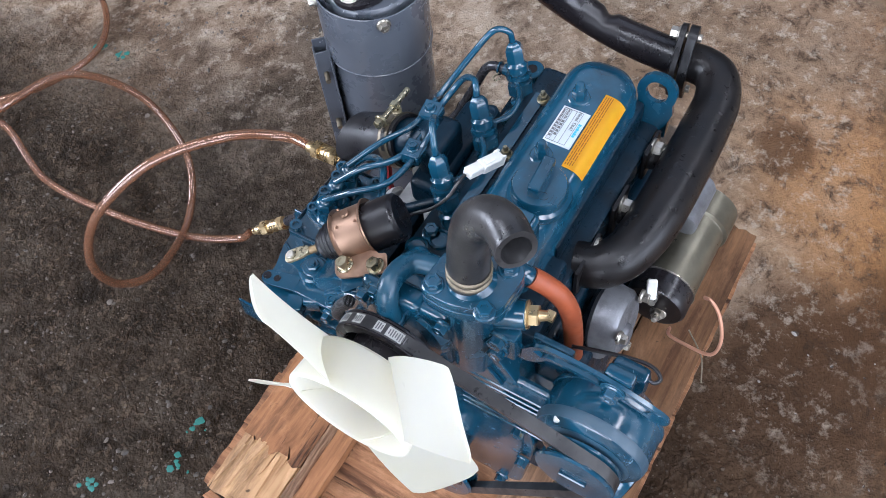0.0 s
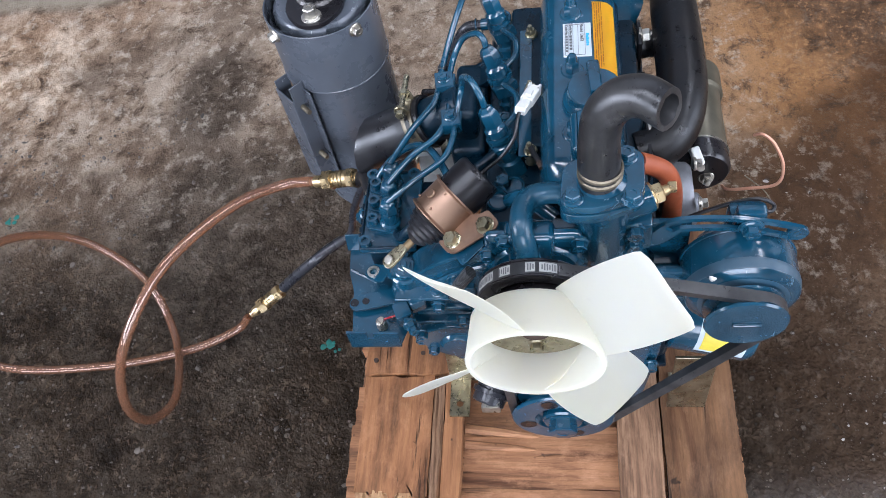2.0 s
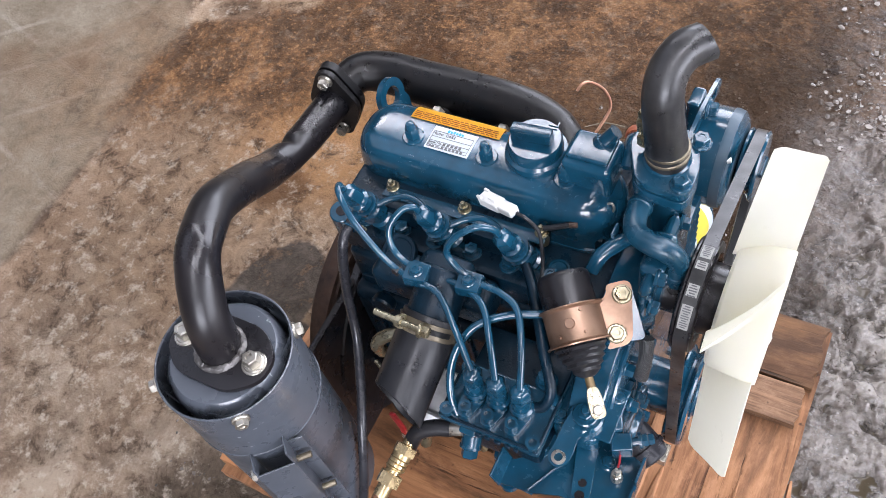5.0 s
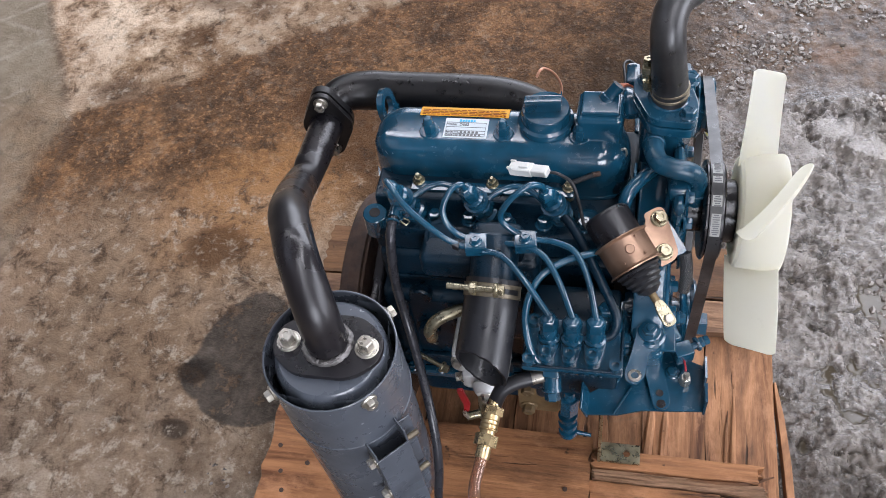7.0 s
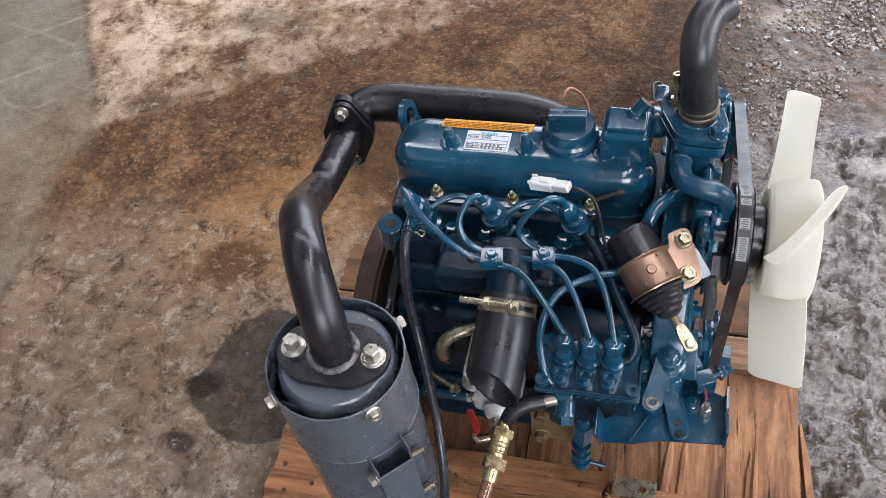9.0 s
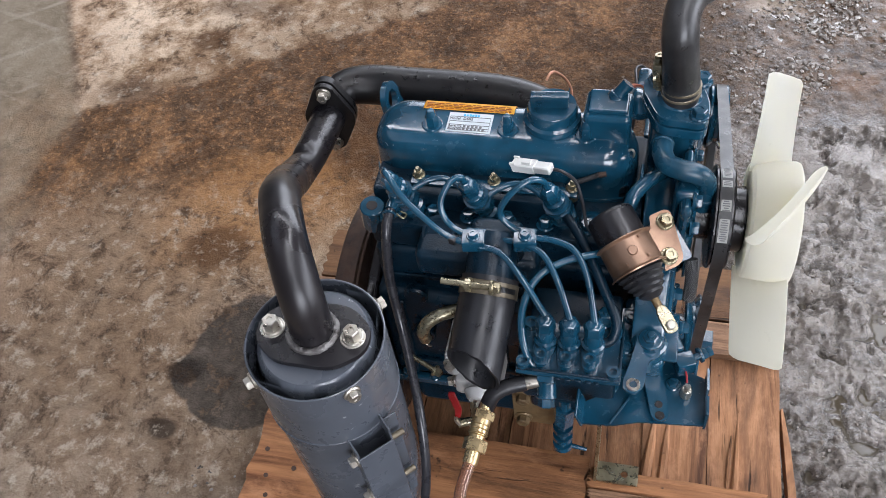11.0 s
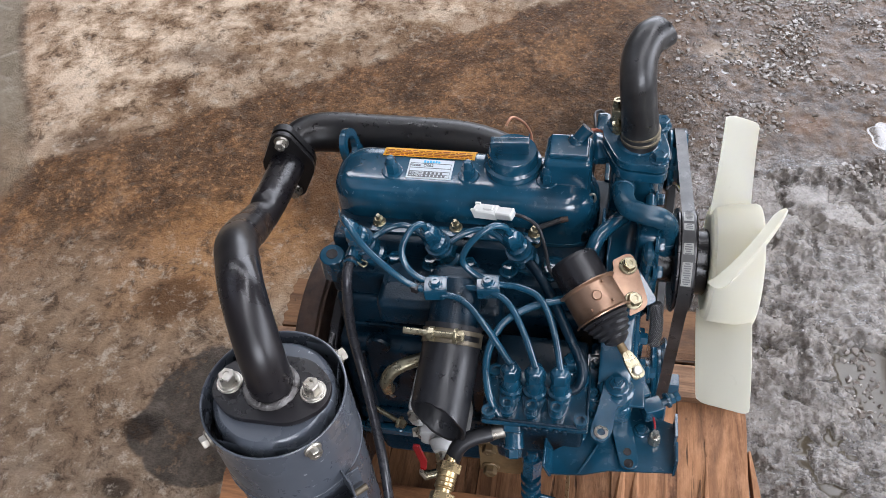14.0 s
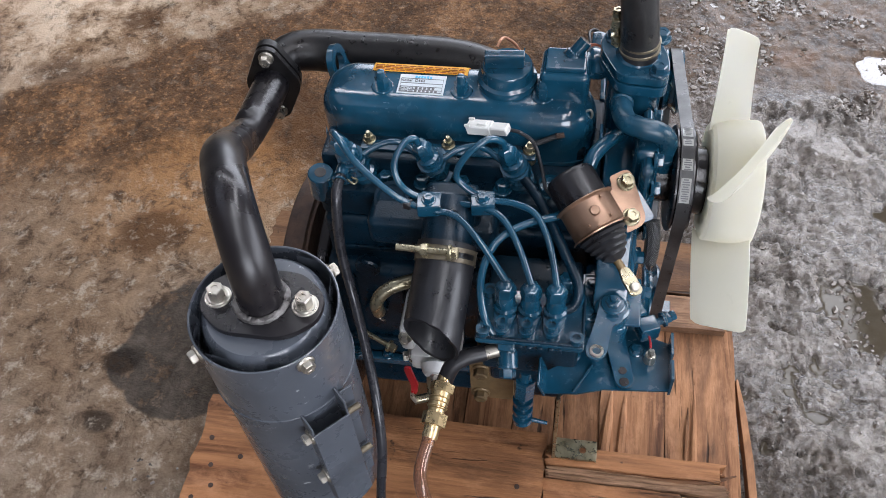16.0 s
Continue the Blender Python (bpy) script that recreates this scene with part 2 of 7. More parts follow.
ALUMINIUM = paint("grey_cast_aluminium", (0.2, 0.205, 0.22), (0.09, 0.09, 0.095), 0.4, metal=0.5, grime=0.8, bumpiness=0.5, scale=120)
PALE_CAST = paint("pale_cast_aluminium", (0.55, 0.55, 0.54), (0.3, 0.29, 0.27), 0.45, metal=0.3, grime=0.7, bumpiness=0.4, scale=120)
OLIVE_PLATE = paint("olive_brown_plating", (0.2, 0.14, 0.07), (0.09, 0.06, 0.035), 0.42, metal=0.5, grime=0.8, scale=90)
DUSTY_BLUE = paint("dusty_pale_blue_paint", (0.05, 0.078, 0.105), (0.012, 0.05, 0.085), 0.38, grime=0.9, scale=50)
DULL_WIRE = paint("dull_tan_steel_wire", (0.2, 0.17, 0.12), (0.08, 0.062, 0.042), 0.36, metal=0.6, grime=0.8, scale=120)
WELD = paint("sooty_weld_metal", (0.2, 0.19, 0.185), (0.05, 0.045, 0.042), 0.36, metal=0.6, grime=0.9, bumpiness=0.9, scale=160)
STARTER_PLATE = paint("dark_plated_starter_body", (0.24, 0.22, 0.165), (0.08, 0.07, 0.05), 0.33, metal=0.85, grime=0.6, bumpiness=0.04, scale=40)
RUST = paint("rusty_brown_steel", (0.075, 0.042, 0.028), (0.03, 0.02, 0.016), 0.65, metal=0.2, grime=0.9, bumpiness=0.5, scale=110)
FAN_WHITE = paint("milky_white_plastic", (0.72, 0.712, 0.655), (0.63, 0.59, 0.43), 0.34, grime=0.5, bumpiness=0.05, scale=22)
FAN_WHITE.node_tree.nodes["Principled BSDF"].inputs["Subsurface Weight"].default_value = 0.6
FAN_WHITE.node_tree.nodes["Principled BSDF"].inputs["Subsurface Radius"].default_value = (0.016, 0.0145, 0.01)
fan_nt = FAN_WHITE.node_tree
lucent, blend = fan_nt.nodes.new("ShaderNodeBsdfTranslucent"), fan_nt.nodes.new("ShaderNodeMixShader")
lucent.inputs[0].default_value = (0.97, 0.955, 0.87, 1)
blend.inputs[0].default_value = 0.66
fan_nt.links.new(fan_nt.nodes["Principled BSDF"].outputs[0], blend.inputs[1])
fan_nt.links.new(lucent.outputs[0], blend.inputs[2])
fan_nt.links.new(blend.outputs[0], fan_nt.nodes["Material Output"].inputs[0])
WHITE_PLASTIC = paint("white_nylon", (0.75, 0.75, 0.72), (0.5, 0.5, 0.47), 0.45, grime=0.4, scale=120)
ORANGE = paint("faded_orange_rubber", (0.3, 0.068, 0.022), (0.16, 0.036, 0.014), 0.5, grime=0.8, scale=90)
RED = paint("red_vinyl", (0.3, 0.01, 0.014), (0.15, 0.008, 0.01), 0.3, grime=0.6)
COPPER_WIRE = paint("pinkish_copper_wire", (0.62, 0.33, 0.22), (0.4, 0.2, 0.12), 0.4, metal=0.6, grime=0.5, scale=200)
LABEL_WHITE = paint("white_foil_label", (0.5, 0.55, 0.58), (0.42, 0.46, 0.48), 0.35, grime=0.3)
LABEL_YELLOW = paint("yellow_warning_label", (0.88, 0.46, 0.012), (0.8, 0.4, 0.01), 0.4, grime=0.4)
STICKER_YELLOW = paint("lemon_yellow_sticker", (0.62, 0.5, 0.05), (0.4, 0.33, 0.07), 0.4, grime=0.5)
BLUE_WORN = paint("chipped_blue_paint_on_rubber", (0.0085, 0.06, 0.105), (0.004, 0.024, 0.042), 0.26, grime=0.7, bumpiness=0.12, fleck=((0.008, 0.0095, 0.0115), 62, 0.95))
INK_BLACK = paint("dark_grey_print", (0.1, 0.1, 0.105), (0.16, 0.16, 0.16), 0.5, grime=0.3)
INK_BLUE = paint("light_blue_print", (0.03, 0.36, 0.62), (0.05, 0.3, 0.5), 0.45, grime=0.3)
INK_RED = paint("red_brown_print", (0.35, 0.1, 0.01), (0.3, 0.08, 0.01), 0.5, grime=0.3)
INK_PALE = paint("pale_grey_print", (0.36, 0.36, 0.34), (0.15, 0.15, 0.14), 0.55, grime=0.7)


def braid_material():
    """Woven strands: two crossed sets of bands."""
    m, nt, b = material("braided_steel_sleeve")
    at = place_coords(nt)
    bands = []
    for turn in (52, -52):
        mp = nt.nodes.new("ShaderNodeMapping")
        mp.inputs["Rotation"].default_value = (radians(turn), 0, radians(turn))
        nt.links.new(at, mp.inputs["Vector"])
        w = nt.nodes.new("ShaderNodeTexWave")
        w.inputs["Scale"].default_value = 240
        nt.links.new(mp.outputs[0], w.inputs["Vector"])
        bands.append(w.outputs["Fac"])
    f = calc(nt, "MULTIPLY", bands[0], bands[1])
    nt.links.new(ramp(nt, f, [(0.1, (0.02, 0.02, 0.021)), (0.6, (0.12, 0.12, 0.12))]), b.inputs["Base Color"])
    b.inputs["Roughness"].default_value, b.inputs["Metallic"].default_value = 0.4, 0.4
    bump(nt, b, f, 0.8, 0.002)
    return m


WEAVE = braid_material()


def fuel_tube_material():
    m, nt, b = material("amber_clear_fuel_tube")
    at = place_coords(nt)
    n = noise_node(nt, 25, 4, 0.6, at)
    nt.links.new(mix(nt, n, (0.38, 0.195, 0.112), (0.22, 0.087, 0.041)), b.inputs["Base Color"])
    b.inputs["Coat Weight"].default_value = 0.8
    b.inputs["Coat Roughness"].default_value = 0.2
    b.inputs["Roughness"].default_value = 0.16
    b.inputs["Transmission Weight"].default_value = 0.6
    b.inputs["IOR"].default_value = 1.42
    bump(nt, b, noise_node(nt, 200, 3, 0.5, at), 0.08, 0.001)
    return m


FUEL_TUBE = fuel_tube_material()


WATER = -0.0135


def floor_material():
    """Worn workshop concrete: pale slab, brown wet stain, dark oily gravelly part with puddles."""
    m, nt, b = material("stained_workshop_concrete")
    at = place_coords(nt)
    sep = nt.nodes.new("ShaderNodeSeparateXYZ")
    nt.links.new(at, sep.inputs[0])
    x, y = sep.outputs[0], sep.outputs[1]
    big = noise_node(nt, 2.6, 6, 0.62, at)
    mid = noise_node(nt, 9, 9, 0.72, at)
    fine = noise_node(nt, 42, 6, 0.75, at)
    grit = noise_node(nt, 260, 3, 0.7, at)

    def slope(v, lo, hi):
        n = nt.nodes.new("ShaderNodeMapRange")
        n.interpolation_type = "SMOOTHSTEP"
        nt.links.new(v, n.inputs[0])
        n.inputs[1].default_value, n.inputs[2].default_value = lo, hi
        return n.outputs[0]

    wob = calc(nt, "ADD", calc(nt, "MULTIPLY", calc(nt, "SUBTRACT", big, 0.5), 0.55), calc(nt, "MULTIPLY", calc(nt, "SUBTRACT", mid, 0.5), 0.3))

    def blot(cx, cy, rx, ry, soft=0.25, turn=0.0):
        """1 inside a ragged ellipse, 0 outside."""
        c, s = math.cos(radians(turn)), math.sin(radians(turn))
        dx, dy = calc(nt, "SUBTRACT", x, cx), calc(nt, "SUBTRACT", y, cy)
        u = calc(nt, "DIVIDE", calc(nt, "ADD", calc(nt, "MULTIPLY", dx, c), calc(nt, "MULTIPLY", dy, s)), rx)
        v = calc(nt, "DIVIDE", calc(nt, "SUBTRACT", calc(nt, "MULTIPLY", dy, c), calc(nt, "MULTIPLY", dx, s)), ry)
        d = calc(nt, "SQRT", calc(nt, "ADD", calc(nt, "MULTIPLY", u, u), calc(nt, "MULTIPLY", v, v)))
        d = calc(nt, "ADD", d, calc(nt, "MULTIPLY", wob, 1.6))
        n = nt.nodes.new("ShaderNodeMapRange")
        n.interpolation_type = "SMOOTHSTEP"
        nt.links.new(d, n.inputs[0])
        n.inputs[1].default_value, n.inputs[2].default_value = 1 - soft, 1 + soft
        n.inputs[3].default_value, n.inputs[4].default_value = 1, 0
        return n.outputs[0]

    # bare slab: sandy, blotched from pale to brown
    crisp = noise_node(nt, 24, 9, 0.78, at, 0.4)
    broad = noise_node(nt, 5.5, 8, 0.7, at, 0.6)
    pale = ramp(nt, mix(nt, 0.35, mid, crisp), [(0.38, (0.12, 0.068, 0.038)), (0.45, (0.27, 0.178, 0.11)), (0.5, (0.48, 0.35, 0.24)), (0.56, (0.74, 0.59, 0.44))])
    pale = mix(nt, calc(nt, "MULTIPLY", calc(nt, "MULTIPLY", ramp(nt, broad, [(0.4, 1.0), (0.56, 0.0)]), slope(calc(nt, "SUBTRACT", x, calc(nt, "MULTIPLY", y, 0.6)), -1.4, -0.6)), 0.75), pale, (0.1, 0.064, 0.04))
    # darker and browner towards the silencer's corner
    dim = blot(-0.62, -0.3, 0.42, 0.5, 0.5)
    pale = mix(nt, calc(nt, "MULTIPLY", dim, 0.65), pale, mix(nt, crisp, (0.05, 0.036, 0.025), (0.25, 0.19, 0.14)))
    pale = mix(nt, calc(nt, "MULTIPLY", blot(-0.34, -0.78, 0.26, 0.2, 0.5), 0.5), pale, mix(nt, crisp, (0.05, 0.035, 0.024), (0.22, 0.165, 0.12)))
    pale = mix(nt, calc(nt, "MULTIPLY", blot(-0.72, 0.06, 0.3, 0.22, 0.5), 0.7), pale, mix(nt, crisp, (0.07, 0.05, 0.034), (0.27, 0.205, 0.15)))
    # the next slab beyond the edge is greyer, with faint scored lines
    line = calc(nt, "ADD", calc(nt, "ADD", x, 0.73), calc(nt, "MULTIPLY", slope(y, -0.95, -0.5), 0.18))
    line = calc(nt, "ADD", line, calc(nt, "MULTIPLY", slope(y, 0.28, 1.1), 0.34))
    line = calc(nt, "ADD", line, calc(nt, "MULTIPLY", wob, 0.1))
    beyond = ramp(nt, calc(nt, "ADD", calc(nt, "MULTIPLY", line, -8.0), 0.5), [(0.4, 0.0), (0.6, 1.0)])
    far = mix(nt, ramp(nt, mid, [(0.32, 0.0), (0.68, 1.0)]), (0.19, 0.15, 0.104), (0.34, 0.287, 0.215))
    for nx, ny, gap, off in ((-0.64, 0.77, 0.126, 0.333), (0.28, 0.96, 0.2, -0.65)):
        d = calc(nt, "ADD", calc(nt, "MULTIPLY", x, nx), calc(nt, "MULTIPLY", y, ny))
        d = calc(nt, "PINGPONG", calc(nt, "SUBTRACT", d, off), gap / 2)
        far = mix(nt, calc(nt, "MULTIPLY", ramp(nt, d, [(0.002, 1.0), (0.007, 0.0)]), calc(nt, "MULTIPLY", ramp(nt, broad, [(0.46, 0.0), (0.58, 1.0)]), 0.55)), far, (0.46, 0.4, 0.33))
    col = mix(nt, beyond, pale, far)
    band = ramp(nt, line, [(0.0, 0.0), (0.01, 1.0), (0.06, 0.75), (0.16, 0.0)])
    col = mix(nt, calc(nt, "MULTIPLY", band, calc(nt, "MULTIPLY", broad, 0.8)), col, (0.36, 0.235, 0.15))
    # ochre and rust veil on the exhaust side, the wet stain in its middle
    ochre = calc(nt, "MULTIPLY", blot(-0.38, 0.42, 0.72, 0.5, 0.4, 20), 0.6)
    col = mix(nt, ochre, col, mix(nt, ramp(nt, crisp, [(0.35, 0.0), (0.65, 1.0)]), (0.1, 0.056, 0.03), (0.37, 0.24, 0.14)))
    # its upper rim is sharp, like a tide mark; the lower one fades
    over = calc(nt, "SUBTRACT", y, calc(nt, "ADD", calc(nt, "MULTIPLY", x, 0.62), 1.02))
    over = calc(nt, "ADD", over, calc(nt, "MULTIPLY", wob, 0.42))
    under = calc(nt, "SUBTRACT", y, calc(nt, "ADD", calc(nt, "MULTIPLY", x, 0.2), 0.385))
    under = calc(nt, "ADD", under, calc(nt, "MULTIPLY", wob, 0.5))
    stain = calc(nt, "MULTIPLY", slope(over, 0.012, -0.022), slope(under, -0.04, 0.09))
    stain = calc(nt, "MULTIPLY", stain, slope(calc(nt, "ADD", x, calc(nt, "MULTIPLY", wob, 0.4)), -0.99, -0.94))
    halo = calc(nt, "MULTIPLY", slope(over, 0.14, 0.02), slope(under, -0.1, 0.1))
    col = mix(nt, calc(nt, "MULTIPLY", calc(nt, "MULTIPLY", halo, ramp(nt, broad, [(0.42, 0.0), (0.58, 1.0)])), 0.55), col, (0.2, 0.125, 0.075))
    soaked = noise_node(nt, 60, 8, 0.75, at)
    rusty = mix(nt, ramp(nt, soaked, [(0.38, 0.0), (0.62, 1.0)]), (0.034, 0.015, 0.0065), (0.25, 0.125, 0.053))
    rusty = mix(nt, calc(nt, "MULTIPLY", ramp(nt, broad, [(0.42, 1.0), (0.55, 0.0)]), 0.78), rusty, (0.042, 0.02, 0.0095))
    rusty = mix(nt, calc(nt, "MULTIPLY", ramp(nt, broad, [(0.54, 0.0), (0.64, 1.0)]), 0.45), rusty, (0.3, 0.165, 0.078))
    grains = ramp(nt, noise_node(nt, 120, 4, 0.65, at), [(0.57, 0.0), (0.64, 1.0)])
    rusty = mix(nt, calc(nt, "MULTIPLY", grains, 0.5), rusty, (0.4, 0.22, 0.1))
    col = mix(nt, calc(nt, "MULTIPLY", stain, 0.86), col, rusty)
    # orange rust bleeding below the manifold
    bleed = calc(nt, "MULTIPLY", blot(-0.45, 0.3, 0.22, 0.12, 0.5, 30), ramp(nt, crisp, [(0.36, 0.25), (0.56, 1.0)]))
    col = mix(nt, calc(nt, "MULTIPLY", bleed, 0.6), col, (0.4, 0.2, 0.075))
    for cx, cy, rx, ry in ((-0.73, 0.8, 0.07, 0.035), (-0.63, 0.78, 0.035, 0.03), (-0.86, 0.52, 0.06, 0.04)):
        col = mix(nt, calc(nt, "MULTIPLY", blot(cx, cy, rx, ry, 0.5), 0.6), col, (0.13, 0.085, 0.056))
    for cx, cy, r in ((-0.31, 0.42, 0.085), (-0.54, 0.17, 0.045), (-0.75, 0.68, 0.035), (-0.2, 0.3, 0.1), (-0.19, 0.36, 0.09), (-0.03, 0.27, 0.1), (-0.43, 0.5, 0.05)):
        col = mix(nt, calc(nt, "MULTIPLY", blot(cx, cy, r * 1.3, r, 0.3), 0.75), col, (0.075, 0.036, 0.016))
    # dark oily ground before the engine, fading out behind it
    u = calc(nt, "SUBTRACT", x, calc(nt, "MULTIPLY", calc(nt, "MAXIMUM", y, 0.0), 0.45))
    u = calc(nt, "ADD", u, calc(nt, "MULTIPLY", wob, 0.55))
    oily = slope(u, -0.44, -0.03)
    soil = mix(nt, ramp(nt, crisp, [(0.36, 0.0), (0.62, 1.0)]), (0.003, 0.002, 0.0014), (0.036, 0.0245, 0.0155))
    fleck = calc(nt, "MAXIMUM", ramp(nt, noise_node(nt, 95, 4, 0.6, at, 0.3), [(0.56, 0.0), (0.63, 1.0)]), ramp(nt, noise_node(nt, 38, 5, 0.65, at, 0.3), [(0.58, 0.0), (0.64, 0.7)]))
    soil = mix(nt, calc(nt, "MULTIPLY", fleck, 0.55), soil, (0.12, 0.085, 0.057))
    grey = slope(calc(nt, "ADD", calc(nt, "SUBTRACT", x, calc(nt, "MULTIPLY", wob, 0.25)), calc(nt, "MULTIPLY", y, 0.12)), 0.22, 0.42)
    grey = calc(nt, "MULTIPLY", grey, slope(calc(nt, "ADD", y, calc(nt, "MULTIPLY", wob, 0.3)), -0.28, -0.02))
    stony = mix(nt, ramp(nt, crisp, [(0.36, 0.0), (0.6, 1.0)]), (0.014, 0.0085, 0.0055), (0.115, 0.072, 0.044))
    stony = mix(nt, calc(nt, "MULTIPLY", blot(0.48, 0.672, 0.035, 0.022, 0.5), 0.22), stony, (0.2, 0.085, 0.033))
    stony = mix(nt, calc(nt, "MULTIPLY", blot(0.352, 0.88, 0.05, 0.03, 0.5), 0.5), stony, (0.36, 0.29, 0.22))
    dried = mix(nt, ramp(nt, crisp, [(0.34, 0.0), (0.56, 1.0)]), (0.07, 0.059, 0.05), (0.19, 0.166, 0.145))
    far_side = slope(calc(nt, "ADD", y, calc(nt, "MULTIPLY", wob, 0.35)), 0.5, 0.62)
    dried = mix(nt, calc(nt, "MULTIPLY", slope(sep.outputs[2], -0.007, -0.0105), 0.6), dried, (0.035, 0.027, 0.02))
    soil = mix(nt, grey, soil, mix(nt, far_side, dried, stony))
    col = mix(nt, calc(nt, "MULTIPLY", oily, 0.95), col, soil)
    spots = calc(nt, "MAXIMUM", blot(-0.47, -0.62, 0.12, 0.08, 0.3), blot(-0.3, -0.35, 0.14, 0.1, 0.3))
    spots = calc(nt, "MAXIMUM", spots, blot(-0.16, -0.5, 0.2, 0.2, 0.3))
    col = mix(nt, calc(nt, "MULTIPLY", spots, 0.75), col, mix(nt, ramp(nt, crisp, [(0.36, 0.0), (0.62, 1.0)]), (0.015, 0.011, 0.008), (0.1, 0.078, 0.058)))
    wet_patch = calc(nt, "MAXIMUM", blot(-0.43, 0.0, 0.07, 0.105, 0.06, -12), blot(-0.395, -0.09, 0.08, 0.05, 0.06, 10))
    wet_patch = calc(nt, "MAXIMUM", wet_patch, blot(-0.465, -0.06, 0.05, 0.045, 0.08))
    wet_patch = calc(nt, "MULTIPLY", wet_patch, ramp(nt, mix(nt, 0.5, crisp, fine), [(0.4, 0.15), (0.47, 1.0)]))
    col = mix(nt, calc(nt, "MULTIPLY", wet_patch, 0.94), col, mix(nt, ramp(nt, crisp, [(0.36, 0.0), (0.64, 1.0)]), (0.026, 0.0215, 0.018), (0.1, 0.083, 0.068)))
    col = mix(nt, calc(nt, "MULTIPLY", blot(-0.497, -0.06, 0.026, 0.02, 0.2), 0.7), col, (0.016, 0.012, 0.01))
    col = mix(nt, calc(nt, "MULTIPLY", blot(-0.495, -0.155, 0.02, 0.015, 0.3), 0.8), col, (0.04, 0.03, 0.023))
    # weaker light on the exhaust side, painted into the floor as dark brown
    floor_shade = calc(nt, "MULTIPLY", blot(0.0, 0.4, 0.34, 0.2, 0.5, 15), 0.55)
    col = mix(nt, floor_shade, col, mix(nt, crisp, (0.02, 0.011, 0.006), (0.13, 0.075, 0.042)))
    # fine dark pits and pale crust
    dry = calc(nt, "SUBTRACT", 1.0, calc(nt, "MAXIMUM", calc(nt, "MULTIPLY", oily, 0.9), calc(nt, "MAXIMUM", calc(nt, "MULTIPLY", wet_patch, 0.9), calc(nt, "MULTIPLY", beyond, 0.75))))
    col = mix(nt, calc(nt, "MULTIPLY", calc(nt, "MULTIPLY", ramp(nt, crisp, [(0.36, 1.0), (0.47, 0.0)]), dry), 0.75), col, (0.045, 0.03, 0.02))
    crust = calc(nt, "MULTIPLY", ramp(nt, fine, [(0.53, 0.0), (0.66, 1.0)]), dry)
    crust = calc(nt, "MULTIPLY", crust, calc(nt, "SUBTRACT", 1.0, calc(nt, "MULTIPLY", stain, 0.75)))
    col = mix(nt, calc(nt, "MULTIPLY", crust, 0.5), col, (0.6, 0.52, 0.42))
    # pebbles laid bare in the worn top
    worn = calc(nt, "MAXIMUM", oily, calc(nt, "MULTIPLY", stain, 0.4))
    peb = None
    for scale, limit in ((230, 0.72), (110, 0.8), (60, 0.88)):
        vor = nt.nodes.new("ShaderNodeTexVoronoi")
        vor.inputs["Scale"].default_value = scale
        nt.links.new(at, vor.inputs["Vector"])
        warp = calc(nt, "ADD", vor.outputs["Distance"], calc(nt, "MULTIPLY", fine, 0.4))
        sel = nt.nodes.new("ShaderNodeSeparateColor")
        nt.links.new(vor.outputs["Color"], sel.inputs[0])
        one = calc(nt, "MULTIPLY", ramp(nt, warp, [(0.4, 1.0), (0.47, 0.0)]), ramp(nt, sel.outputs[0], [(limit, 0.0), (limit + 0.04, 1.0)]))
        peb = one if peb is None else calc(nt, "MAXIMUM", peb, one)
    peb = calc(nt, "MULTIPLY", peb, calc(nt, "ADD", calc(nt, "MULTIPLY", calc(nt, "MAXIMUM", calc(nt, "MULTIPLY", worn, 0.7), calc(nt, "MULTIPLY", grey, oily)), 0.85), 0.08))
    col = mix(nt, calc(nt, "MULTIPLY", peb, 0.85), col, mix(nt, sel.outputs[1], (0.05, 0.042, 0.033), (0.24, 0.2, 0.16)))
    # further off the whole floor is plain dusty concrete
    away = calc(nt, "SQRT", calc(nt, "ADD", calc(nt, "MULTIPLY", x, x), calc(nt, "MULTIPLY", y, y)))
    away = slope(calc(nt, "ADD", away, wob), 1.35, 2.0)
    col = mix(nt, away, col, mix(nt, ramp(nt, broad, [(0.36, 0.0), (0.62, 1.0)]), (0.13, 0.105, 0.08), (0.33, 0.28, 0.22)))
    # dirt along the edge between the slabs
    gap = calc(nt, "ABSOLUTE", line)
    seam = calc(nt, "MULTIPLY", calc(nt, "MULTIPLY", ramp(nt, gap, [(0.003, 1.0), (0.016, 0.0)]), calc(nt, "SUBTRACT", 1.0, away)), ramp(nt, mid, [(0.4, 0.7), (0.6, 0.15)]))
    col = mix(nt, seam, col, (0.09, 0.06, 0.042))
    # standing water in the lowest hollows
    water = slope(sep.outputs[2], WATER + 0.0006, WATER + 0.0001)
    silt = calc(nt, "SUBTRACT", 1.0, slope(y, 0.44, 0.5))
    col = mix(nt, calc(nt, "MULTIPLY", water, 0.8), col, mix(nt, silt, (0.06, 0.045, 0.03), mix(nt, mid, (0.028, 0.0215, 0.011), (0.066, 0.052, 0.03))))
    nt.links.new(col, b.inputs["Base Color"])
    wet = calc(nt, "MULTIPLY", calc(nt, "MAXIMUM", stain, oily), ramp(nt, mid, [(0.42, 1.0), (0.56, 0.25)]))
    wet = calc(nt, "MAXIMUM", wet, calc(nt, "MULTIPLY", wet_patch, 0.7))
    rough = ramp(nt, wet, [(0.0, 0.85), (0.5, 0.55), (1.0, 0.34)])
